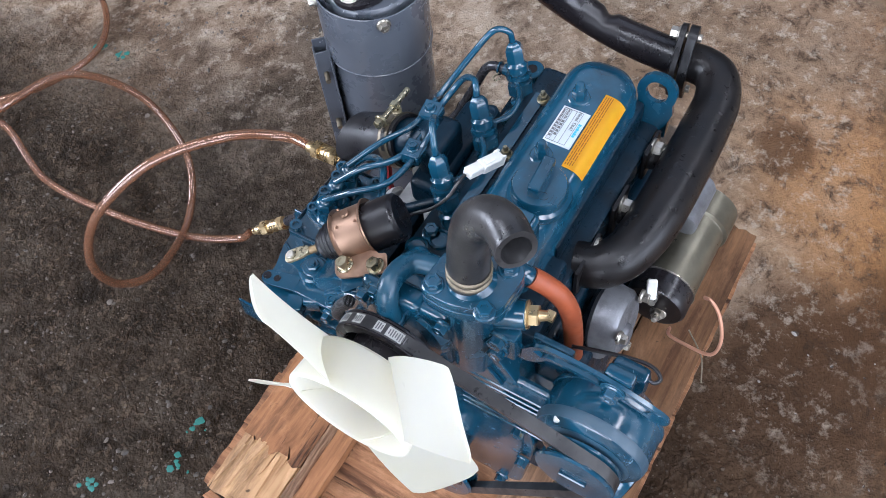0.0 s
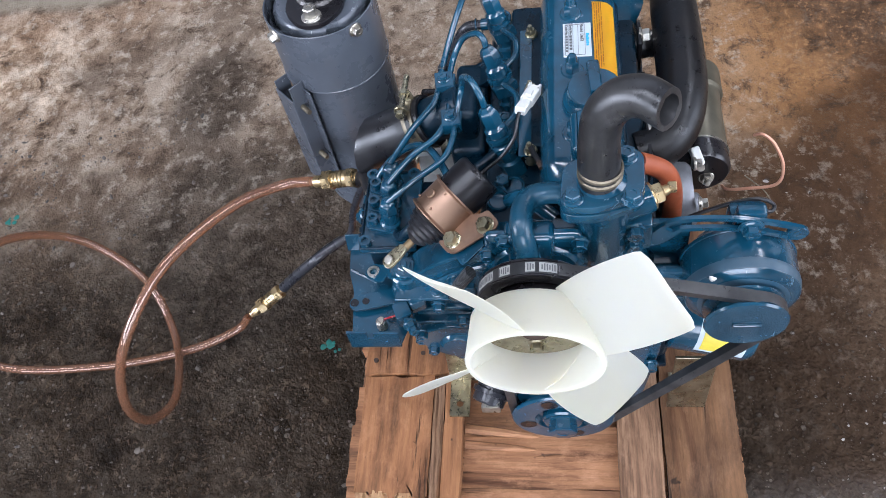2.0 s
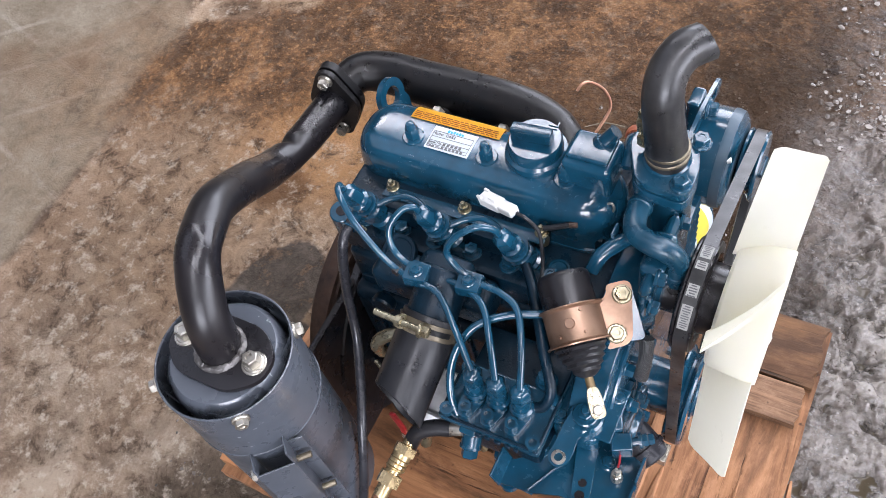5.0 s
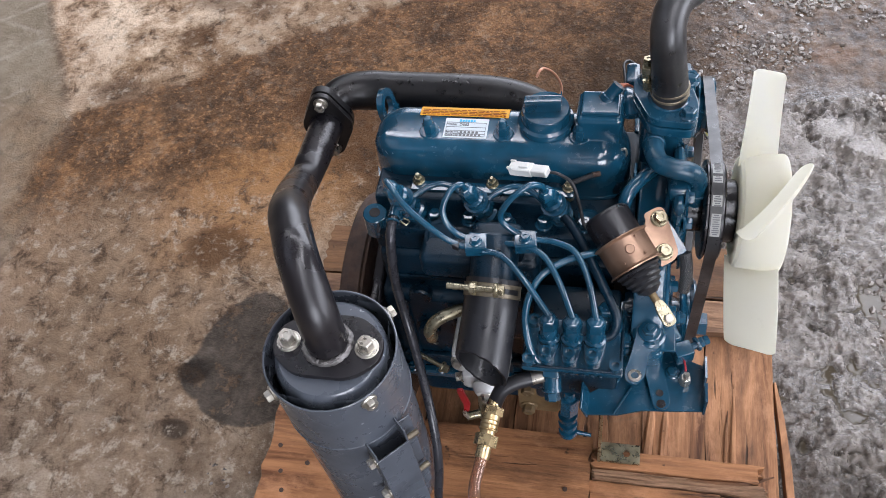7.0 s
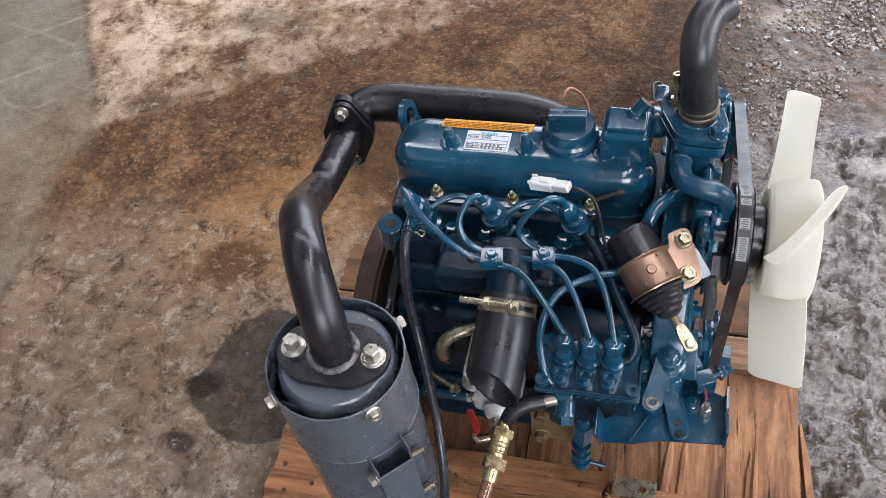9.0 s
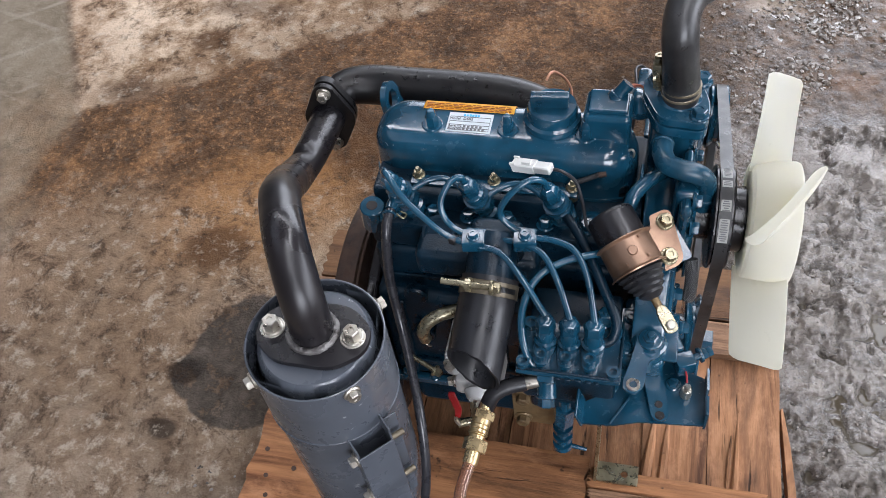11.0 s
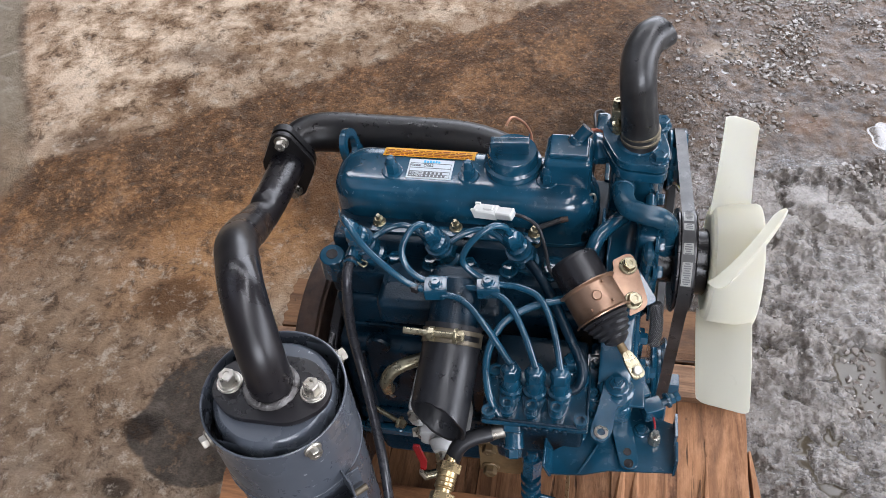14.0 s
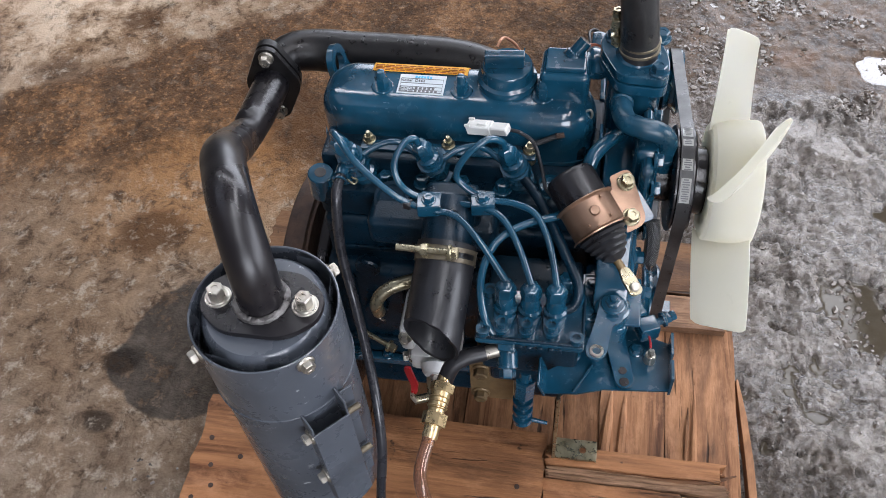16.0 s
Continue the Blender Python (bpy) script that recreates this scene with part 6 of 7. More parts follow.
HOSE = [(0.1567, 0.018, 0.524), (0.1548, 0.0174, 0.546), (0.152, 0.0174, 0.569), (0.1493, 0.0205, 0.591), (0.149, 0.0315, 0.6065), (0.1548, 0.0468, 0.6145), (0.167, 0.0628, 0.6135)]
top_bm = tube(HOSE, [0.0165, 0.0167, 0.0158, 0.0157, 0.0156, 0.0154, 0.0152], 32, 8, wall=0.0042)
HA = (Vector(HOSE[6]) - Vector(HOSE[5])).normalized()
for v in top_bm.verts:
    # cut aslant, shorter towards the fan
    far = max(0.0, min(1.0, (v.co - Vector(HOSE[5])).dot(HA) / 0.019)) if v.co.z > 0.585 else 0.0
    rel = v.co - Vector(HOSE[6])
    v.co -= HA * far * (0.3 * rel.z + 0.001 * noise.noise(v.co * 200))
hose = part("top_hose", top_bm, HOSE_RUBBER, engine, "scuffed black rubber elbow coolant hose")
clip = part("hose_clip", join(lathe([(0.0163, -0.001), (0.0178, 0), (0.0178, 0.0022), (0.0163, 0.0032)], (0.1563, 0.0182, 0.5315), (-0.04, 0.03, 1), 32), lathe([(0.0163, 0.006), (0.0178, 0.007), (0.0178, 0.0092), (0.0163, 0.0102)], (0.1563, 0.0182, 0.5315), (-0.04, 0.03, 1), 32)), DULL_WIRE, engine, "double wire hose clip")
part("clip_screw", join(rod((0.1365, 0.0205, 0.531), (0.1345, 0.0255, 0.565), 0.0028, None, 10), rod((0.1362, 0.021, 0.534), (0.1356, 0.022, 0.542), 0.0056, None, 6), rbox((0.1295, 0.0205, 0.5445), (0.1405, 0.028, 0.5585), 0.001, 1, (8, 0, 0)), hexbolt((0.1348, 0.0248, 0.5605), (-0.07, 0.14, 0.97), 0.009, 0.006, False)), ZINC_GOLD, clip)
part("bypass_elbow", join(tube([(0.145, 0.006, 0.491), (0.145, -0.006, 0.493), (0.146, -0.024, 0.4955), (0.151, -0.0375, 0.4965), (0.163, -0.0435, 0.4965), (0.177, -0.0445, 0.4935), (0.1855, -0.043, 0.484), (0.1875, -0.041, 0.468), (0.1875, -0.04, 0.447)], 0.0094, 20), lathe([(0.0093, 0), (0.0106, 0.001), (0.0106, 0.004), (0.0093, 0.005)], (0.1875, -0.0403, 0.458), (0, 0, 1), 22), lathe([(0.0093, 0), (0.0106, 0.001), (0.0106, 0.004), (0.0093, 0.005)], (0.1453, -0.014, 0.494), (0, 1, -0.15), 22)), BLUE_WORN, engine, "blue-painted bypass elbow hose with chipped paint")
part("side_pipe", tube([(0.148, -0.018, 0.462), (0.137, -0.034, 0.468), (0.126, -0.048, 0.464), (0.121, -0.058, 0.452)], 0.0068, 14), BLUE, engine)
org = part("orange_hose", tube([(0.1185, 0.051, 0.4965), (0.1145, 0.0625, 0.487), (0.111, 0.0755, 0.472), (0.1075, 0.083, 0.447), (0.104, 0.0865, 0.41), (0.1005, 0.0885, 0.36)], 0.0088, 16), ORANGE, engine, "faded orange rubber hose")
part("hose_stub", tube([(0.1235, 0.022, 0.494), (0.122, 0.034, 0.4995), (0.1195, 0.045, 0.4985), (0.1165, 0.057, 0.4905)], 0.0082, 16), BLUE, org)

# alternator with its pulley, slotted arm and bolt
AC = (0.1408, 0.389)
alt = part("alternator", join(lathe([(0, 0.128), (0.03, 0.128), (0.036, 0.131), (0.041, 0.14), (0.0475, 0.1435), (0.0492, 0.147), (0.0492, 0.178), (0.0475, 0.186), (0.042, 0.1905), (0.036, 0.191), (0.033, 0.1908), (0.0285, 0.1908), (0.012, 0.1908), (0.012, 0.196), (0, 0.196)], (0, *AC), (1, 0, 0), 48)), BLUE, engine, "blue-painted alternator")
part("mounting_lug", rbox((0.138, 0.131, 0.425), (0.1512, 0.156, 0.464), 0.004), BLUE, alt)
part("pivot_bracket", rbox((0.13, 0.06, 0.335), (0.17, 0.1, 0.362), 0.006), BLUE, alt)
part("terminal_cover", rbox((0.115, 0.13, 0.405), (0.132, 0.163, 0.436), 0.006, 2), BLUE, alt)
part("front_cover", lathe([(0.0496, 0.176), (0.0497, 0.1795), (0.0482, 0.1852), (0.0425, 0.1893), (0.036, 0.1918), (0.028, 0.1922), (0.0125, 0.1922)], (0, *AC), (1, 0, 0), 48), DUSTY_BLUE, alt, "dusty pale blue front rim")
part("seam_band", lathe([(0.0492, 0.1455), (0.0502, 0.146), (0.0502, 0.149), (0.0492, 0.1495)], (0, *AC), (1, 0, 0), 48), BLUE, alt)
part("chip", rbox((0.184, 0.109, 0.4215), (0.189, 0.119, 0.4255), 0.001, 1, (0, 0, 20)), WHITE_PLASTIC, alt)
part("pulley", join(lathe([(0, 0.18), (0.012, 0.18), (0.012, 0.193), (0.031, 0.193), (0.0352, 0.195), (0.0352, 0.197), (0.029, 0.202), (0.029, 0.206), (0.0352, 0.21), (0.0355, 0.2115), (0.034, 0.2135), (0.0, 0.2145)], (0, *AC), (1, 0, 0), 40), rbox((0.2135, AC[0] - 0.012, AC[1] - 0.002), (0.217, AC[0] + 0.012, AC[1] + 0.004), 0.001, 1)), BLUE, alt)
ARM = [(0.05, 0.447), (0.06, 0.4355), (0.07, 0.44), (0.08, 0.4525), (0.092, 0.456), (0.12, 0.4555), (0.145, 0.451), (0.168, 0.444), (0.182, 0.4385)]


def slotted_arm():
    """A flat curved strap with a long slot, standing across the engine."""
    mid = spline([(0, y, z) for y, z in ARM], 6)
    bm = bmesh.new()

    def strip(i0, i1, off0, off1, x0, x1):
        rows = []
        for i in range(i0, i1 + 1):
            t = (mid[min(i + 1, len(mid) - 1)] - mid[max(i - 1, 0)]).normalized()
            n = Vector((0, -t.z, t.y))
            a, b = mid[i] + n * off0, mid[i] + n * off1
            rows.append([bm.verts.new((x, p.y, p.z)) for x, p in ((x0, a), (x1, a), (x1, b), (x0, b))])
        for a, b in zip(rows, rows[1:]):
            for k in range(4):
                bm.faces.new((a[k], a[(k + 1) % 4], b[(k + 1) % 4], b[k]))
        bm.faces.new(rows[0])
        bm.faces.new(rows[-1])
    last = len(mid) - 1
    strip(0, 16, -0.009, 0.009, 0.1515, 0.1552)
    strip(16, last - 2, 0.0045, 0.009, 0.1515, 0.1552)
    strip(16, last - 2, -0.009, -0.0045, 0.1515, 0.1552)
    strip(last - 2, last, -0.009, 0.009, 0.1515, 0.1552)
    join(bm, rod((0.1513, mid[-1].y, mid[-1].z), (0.1554, mid[-1].y, mid[-1].z), 0.009, None, 28, 0.0006))
    bmesh.ops.recalc_face_normals(bm, faces=bm.faces[:])
    return bm


arm = part("adjusting_arm", slotted_arm(), BLUE, engine, "blue slotted alternator adjusting arm")
part("arm_washer", rod((0.1552, 0.1425, 0.4515), (0.1568, 0.1425, 0.4515), 0.0105, None, 28, 0.0005), BLUE_WORN, arm)
part("arm_bolt", hexbolt((0.1566, 0.1425, 0.4515), (1, 0, 0), 0.0128, 0.007), BLUE, arm)
part("arm_foot", join(rbox((0.151, 0.036, 0.436), (0.165, 0.062, 0.472), 0.003), *[hexbolt((0.165, 0.047, z), (1, 0, 0), 0.0125, 0.007) for z in (0.447, 0.466)]), BLUE, arm)
part("alternator_wire", tube([(0.115, 0.092, 0.405), (0.117, 0.11, 0.42), (0.115, 0.14, 0.432), (0.113, 0.16, 0.432), (0.118, 0.17, 0.429), (0.124, 0.166, 0.428), (0.121, 0.155, 0.432)], 0.0018, 8), RUBBER, alt)
part("shield", rbox((0.128, 0.062, 0.33), (0.134, 0.1, 0.43), 0.002), BLUE, engine)
fins = part("finned_cover", rbox((0.155, 0.005, 0.30), (0.164, 0.1, 0.395), 0.004), BLUE, engine)
for k in range(8):
    part("fin", rbox((0.163, 0.01, 0.305 + 0.011 * k), (0.171, 0.095, 0.3085 + 0.011 * k), 0.001, 1), BLUE, fins)

# oil filter
fil = part("oil_filter", lathe([(0, 0), (0.033, 0), (0.036, 0.003), (0.036, 0.078), (0.032, 0.086), (0.02, 0.089), (0, 0.089)], (0.128, 0.095, 0.256), (0.1, 0.95, -0.2), 36), BLUE, engine, "blue oil filter with a yellow sticker")


def sticker(p, axis, r, h0, h1, a0, a1):
    bm = bmesh.new()
    m = axis_frame(p, axis)
    rows = []
    for k in range(11):
        t = radians(a0 + (a1 - a0) * k / 10)
        rows.append([bm.verts.new(m @ Vector((r * math.cos(t), r * math.sin(t), h))) for h in (h0, h1)])
    for a, b in zip(rows, rows[1:]):
        bm.faces.new((a[0], b[0], b[1], a[1]))
    return bm


FA = Vector((0.1, 0.95, -0.2)).normalized()
side = axis_frame((0, 0, 0), FA).to_3x3().transposed() @ Vector((0.75, 0, 0.66))
mid_a = math.degrees(math.atan2(side.y, side.x))
part("sticker_margin", sticker((0.128, 0.095, 0.256), FA, 0.0363, 0.025, 0.075, mid_a - 62, mid_a + 46), LABEL_WHITE, fil, "white sticker margin")
part("sticker", sticker((0.128, 0.095, 0.256), FA, 0.0366, 0.03, 0.062, mid_a - 55, mid_a + 40), STICKER_YELLOW, fil, "lemon yellow sticker")

# starter motor and the cast part before it
st = part("starter_motor", join(lathe([(0, -0.135), (0.028, -0.135), (0.034, -0.13), (0.034, -0.1), (0.031, -0.098), (0.0305, -0.096), (0.0305, -0.02), (0, -0.02)], (0, 0.13, 0.33), (1, 0, 0), 36)), STARTER_PLATE, engine, "starter motor with a plated body and black end")
part("end_ring", lathe([(0.0305, -0.0215), (0.0318, -0.0212), (0.0318, -0.0198), (0.0305, -0.0196)], (0, 0.13, 0.33), (1, 0, 0), 40), ZINC, st)
part("end_cap", lathe([(0, -0.0195), (0.0308, -0.0195), (0.0308, 0.0), (0.028, 0.004), (0, 0.0055)], (0, 0.13, 0.33), (1, 0, 0), 36), BLACK, st)
part("terminal", join(hexbolt((0.005, 0.136, 0.325), (1, 0, 0.3), 0.011, 0.006, True, 0.006), rod((0.0, 0.128, 0.345), (0.012, 0.128, 0.348), 0.004, None, 12)), ZINC, st)
part("spade_connector", rbox((-0.008, 0.118, 0.345), (0.012, 0.128, 0.362), 0.0015, 1, (0, 25, 20)), WHITE_PLASTIC, st)
part("solenoid_can", lathe([(0, -0.125), (0.016, -0.125), (0.018, -0.122), (0.018, -0.07), (0.015, -0.068), (0, -0.068)], (0, 0.118, 0.37), (1, 0, 0), 28), ALUMINIUM, st)
gc = part("side_casting", join(rod((0.045, 0.09, 0.345), (0.045, 0.118, 0.35), 0.036, 0.033, 32, 0.005), rbox((0.02, 0.085, 0.305), (0.075, 0.112, 0.36), 0.012, 3), rod((0.052, 0.11, 0.34), (0.052, 0.124, 0.342), 0.014, 0.012, 20, 0.002)), ALUMINIUM, engine, "grey cast aluminium side cover")
for dx, dz in ((0.025, 0.018), (-0.026, 0.015), (0.004, -0.033)):
    part("casting_bolt", hexbolt((0.045 + dx, 0.119, 0.35 + dz), (0, 1, 0.1), 0.009, 0.006), ZINC, gc)
part("ground_wire", tube([(0.012, 0.152, 0.318), (0.025, 0.155, 0.329), (0.033, 0.172, 0.34), (0.0395, 0.1966, 0.3544), (0.033, 0.2, 0.375), (0.022, 0.19, 0.395), (0.0165, 0.179, 0.403), (0.0125, 0.1719, 0.398)], 0.0017, 8), COPPER_WIRE, engine, "loose pinkish copper wire")
part("loose_strand", tube([(0.02, 0.17, 0.345), (0.035, 0.19, 0.335), (0.055, 0.2, 0.325)], 0.0007, 6), DULL_WIRE, engine)

# exhaust manifold, its flange, the pipe and the silencer
MAN = [(-0.2065, 0.056, 0.4385), (-0.206, 0.074, 0.4405), (-0.197, 0.0925, 0.441), (-0.172, 0.1035, 0.437), (-0.13, 0.1055, 0.433), (-0.08, 0.106, 0.4315), (-0.035, 0.1055, 0.4305), (-0.004, 0.1025, 0.428), (0.022, 0.095, 0.424), (0.038, 0.08, 0.418), (0.043, 0.06, 0.414)]
runners = [tube([(x, 0.066, 0.413), (x, 0.078, 0.4145), (x + 0.001, 0.091, 0.4195), (x + 0.001, 0.104, 0.426)], [0.0135, 0.0125, 0.0155, 0.024], 26) for x in (-0.1, -0.027)]
for bm in runners:
    # the spreading roots stay flat like cast webs
    for v in bm.verts:
        v.co.z = 0.418 + (v.co.z - 0.418) * (0.75 if v.co.y > 0.085 else 1.0)
man = part("exhaust_manifold", join(tube(MAN, [0.0195, 0.0195, 0.0205, 0.0222, 0.0236, 0.0242, 0.0242, 0.0236, 0.0222, 0.021, 0.0205], 28), *runners), CAST_BLACK, engine, "black-painted cast exhaust manifold")
for x0, x1 in ((-0.118, -0.082), (-0.045, -0.01), (0.016, 0.066)):
    part("port_flange", rbox((x0, 0.0665, 0.394), (x1, 0.0715, 0.435), 0.004), CAST_BLACK, man)
for p in ((-0.1, 0.0708, 0.4272), (-0.0265, 0.0717, 0.4255), (0.0272, 0.0713, 0.4272)):
    part("manifold_nut", join(hexbolt(p, (0, 1, 0.12), 0.0125, 0.008, True, 0.006)), ZINC, man)
text("cast_digits", "04", 0.009, pose(-0.079, 0.104, 0.4552) @ pose(0, 0, 0, -8, 0, 0), CAST_BLACK, man, 0.0008)


def oval_flange(h, r, t, m):
    ear = 0.0125
    pts = []
    for k in range(64):
        n = Vector((math.cos(2 * math.pi * k / 64), math.sin(2 * math.pi * k / 64)))
        c, rr = max((((0, 0), r), ((0, h - ear), ear), ((0, ear - h), ear)), key=lambda q: Vector(q[0]).dot(n) + q[1])
        pts.append(tuple(Vector(c) + n * rr))
    return plate(pts, t, m, 0.0008)


EF = Vector((-0.2065, 0.0545, 0.4365))
FM = Matrix.Translation(EF) @ Vector((-0.12, 1, 0)).to_track_quat("Z", "Y").to_matrix().to_4x4()
fl = part("manifold_flange", join(oval_flange(0.046, 0.0275, 0.009, FM), oval_flange(0.046, 0.0275, 0.006, FM @ pose(0, 0, -0.0085))), CAST_BLACK, engine)
for s in (1, -1):
    p = FM @ Vector((0, 0.0355 * s, -0.0085))
    part("flange_bolt", join(hexbolt(p, (0.12, -1, 0), 0.0105, 0.0075), rod(p, FM @ Vector((0, 0.0355 * s, 0.013)), 0.004, None, 12)), ZINC, fl)
EX = [(-0.1165, -0.2555, 0.487), (-0.1185, -0.2515, 0.512), (-0.1235, -0.2415, 0.5365), (-0.1375, -0.214, 0.5605), (-0.151, -0.1865, 0.5585), (-0.1651, -0.158, 0.5467), (-0.1851, -0.1095, 0.506), (-0.2025, -0.0668, 0.4655), (-0.2065, -0.0228, 0.4465), (-0.2065, 0.01, 0.4415), (-0.2068, 0.046, 0.4385)]
pipe_bm = tube(EX, [0.0182, 0.0182, 0.018, 0.0178, 0.0177, 0.0177, 0.0179, 0.0178, 0.0172, 0.0178, 0.0182], 40, 14)
for v in pipe_bm.verts:
    # creased where it was bent, on its outer upper side
    k = (v.co - Vector((-0.2065, -0.034, 0.449))).dot(Vector((-0.03, 0.94, -0.34)))
    facing = max(0.0, (v.co - Vector((-0.2065, -0.034, 0.449))).normalized().dot(Vector((-0.55, 0.1, 0.83))))
    v.co -= Vector((-0.55, 0.1, 0.83)) * facing * (0.0062 * math.exp(-((k / 0.007) ** 2)) + 0.0012 * math.exp(-(((k + 0.016) / 0.006) ** 2)))
pipe = part("exhaust_pipe", pipe_bm, BLACK, engine, "bent black exhaust pipe with welded joints")
bead = tube([(-0.1168 + 0.0192 * math.cos(radians(a)), -0.2552 + 0.0192 * math.sin(radians(a)), 0.4975) for a in range(0, 375, 15)], 0.0031, 10, 4)
for v in bead.verts:
    v.co += Vector((0, 0, 1)) * 0.0012 * noise.noise(v.co * 420) + (v.co - Vector((-0.1168, -0.2552, 0.4975))) * 0.05 * noise.noise(v.co * 260)
part("weld_bead", bead, WELD, pipe)

MU = (-0.117, -0.256)
mz = 0.185
muf = part("silencer", lathe([(0, mz), (0.046, mz), (0.0505, mz + 0.004), (0.0505, 0.478), (0.0485, 0.4865), (0.0445, 0.4905), (0.0, 0.4905)], (*MU, 0), Vector((0.0, 0.0, 1.0)), 48), GREY, engine, "grey-painted cylindrical silencer with a heat shield")


def shield(r, z0, z1, t=0.0016, n=64):
    bm = bmesh.new()
    rows = []
    for rr in (r, r - t):
        for z in (z0, z1):
            rows.append([bm.verts.new((MU[0] + rr * math.cos(2 * math.pi * k / n), MU[1] + rr * math.sin(2 * math.pi * k / n), z)) for k in range(n)])
    lo, ho, li, hi_ = rows[0], rows[1], rows[2], rows[3]
    for a, b in ((lo, ho), (hi_, li), (ho, hi_), (li, lo)):
        for k in range(n):
            bm.faces.new((a[k], a[(k + 1) % n], b[(k + 1) % n], b[k]))
    bmesh.ops.recalc_face_normals(bm, faces=bm.faces[:])
    return bm


part("heat_shield", shield(0.0585, 0.412, 0.4885), GREY, muf)
part("heat_shield", shield(0.0568, mz + 0.02, 0.414), GREY, muf)
part("shield_seam", lathe([(0.0584, 0.4105), (0.0592, 0.411), (0.0592, 0.4122), (0.0584, 0.4128)], (*MU, 0), (0, 0, 1), 64), GREY, muf)
part("rolled_rim", lathe([(0.0578, 0.488), (0.0587, 0.4885), (0.0587, 0.4897), (0.0578, 0.4902), (0.0569, 0.4897), (0.0569, 0.4885)], (*MU, 0), (0, 0, 1), 64), GREY, muf)
for a in (45, 135, 225, 315):
    t = radians(a + 1)
    d = Vector((math.cos(t), math.sin(t), 0))
    s = Vector((-d.y, d.x, 0))
    c = Vector((*MU, 0))
    part("shield_bolt", hexbolt(c + d * 0.0588 + Vector((0, 0, 0.482)), d, 0.0098, 0.0055), ZINC, muf)
    arc = [c + Vector((math.cos(t + q) * rr, math.sin(t + q) * rr, 0.482)) for q, rr in ((-0.5, 0.0508), (-0.34, 0.0525), (-0.17, 0.0562), (0, 0.0567), (0.17, 0.0562), (0.34, 0.0525), (0.5, 0.0508))]
    strap = bmesh.new()
    rows = [[strap.verts.new(p + Vector((0, 0, dz))) for dz in (-0.005, 0.0095)] for p in arc]
    for p, q in zip(rows, rows[1:]):
        strap.faces.new((p[0], q[0], q[1], p[1]))
    bmesh.ops.solidify(strap, geom=strap.faces[:], thickness=0.0028)
    part("spacer_strap", strap, GREY, muf)
part("silencer_flange", plate(rounded([(-0.048, -0.011), (-0.026, -0.03), (0.026, -0.03), (0.048, -0.011), (0.048, 0.011), (0.026, 0.03), (-0.026, 0.03), (-0.048, 0.011)], 0.012, 4), 0.0055, pose(*MU, 0.4912), 0.0008), BLACK, muf)
for x in (-0.0345, 0.0345):
    part("flange_nut", join(hexbolt((MU[0] + x, MU[1], 0.4968), (0, 0, 1), 0.0118, 0.0105), rod((MU[0] + x, MU[1], 0.4962), (MU[0] + x, MU[1], 0.498), 0.0105, 0.0105, 24, 0.0005)), ZINC, muf)

# channel bracket on the silencer, bolted through from side to side
BM = pose(*MU, 0) @ pose(0, 0, 0, 0, 0, -45)
sb_bm = join(rbox((0.056, -0.017, 0.258), (0.073, -0.015, 0.415), 0.0005, 1), rbox((0.056, 0.015, 0.258), (0.073, 0.017, 0.425), 0.0005, 1), rbox((0.0725, -0.017, 0.258), (0.0745, 0.017, 0.405), 0.0005, 1), rbox((0.0565, 0.0165, 0.258), (0.0585, 0.03, 0.415), 0.0005, 1))
bmesh.ops.transform(sb_bm, matrix=BM, verts=sb_bm.verts)
sb = part("silencer_bracket", sb_bm, GREY, muf)
for z in (0.393, 0.316):
    p, d = BM @ Vector((0.0655, 0.0, z)), BM.to_3x3() @ Vector((0, 1, 0))
    part("bracket_stud", rod(p + d * 0.015, p + d * 0.03, 0.003, None, 12), DULL_WIRE, sb)
    part("bracket_nut", hexbolt(p - d * 0.017, -d, 0.0095, 0.0055), ZINC, sb)

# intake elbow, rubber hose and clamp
part("intake_manifold", join(rbox((-0.075, -0.118, 0.395), (0.045, -0.083, 0.43), 0.008, 3), rod((0.004, -0.1, 0.452), (0.003, -0.15, 0.424), 0.023, 0.0225, 30, 0.002), rbox((-0.02, -0.115, 0.41), (0.03, -0.09, 0.465), 0.008, 3)), BLUE_CAST_SHADED, engine)
IH = [(0.0045, -0.138, 0.4325), (0.0035, -0.16, 0.4205), (0.0015, -0.185, 0.407), (-0.0015, -0.2185, 0.388)]
hose_bm = tube(IH, 0.0262, 36, 8, wall=0.003)
IA = (Vector(IH[3]) - Vector(IH[2])).normalized()
IU = (Vector((0, 0, 1)) - IA * IA.z).normalized()
for v in hose_bm.verts:
    # the mouth is cut aslant and a little crooked
    far = max(0.0, min(1.0, (v.co - Vector(IH[2])).dot(IA) / 0.036))
    rel = v.co - Vector(IH[3])
    v.co -= IA * far * (0.5 * rel.dot(IU) - 0.3 * rel.x + 0.0015 * noise.noise(v.co * 160) + 0.007)
ih = part("intake_hose", hose_bm, RUBBER, engine, "short black rubber intake hose with an open end")
CC, CX = Vector((0.004, -0.1475, 0.4272)), Vector((-0.03, -0.86, -0.5)).normalized()
band = part("hose_clamp", join(lathe([(0.0263, -0.006), (0.0278, -0.0065), (0.0272, -0.005), (0.0272, 0.005), (0.0278, 0.0065), (0.0263, 0.006)], CC, CX, 40)), DULL_WIRE, ih, "dull steel hose clamp")
CL = CX.cross(Vector((0, 0, 1))).normalized()
if CL.x > 0:
    CL = -CL
CU = CL.cross(CX)
CU = CU if CU.z > 0 else -CU
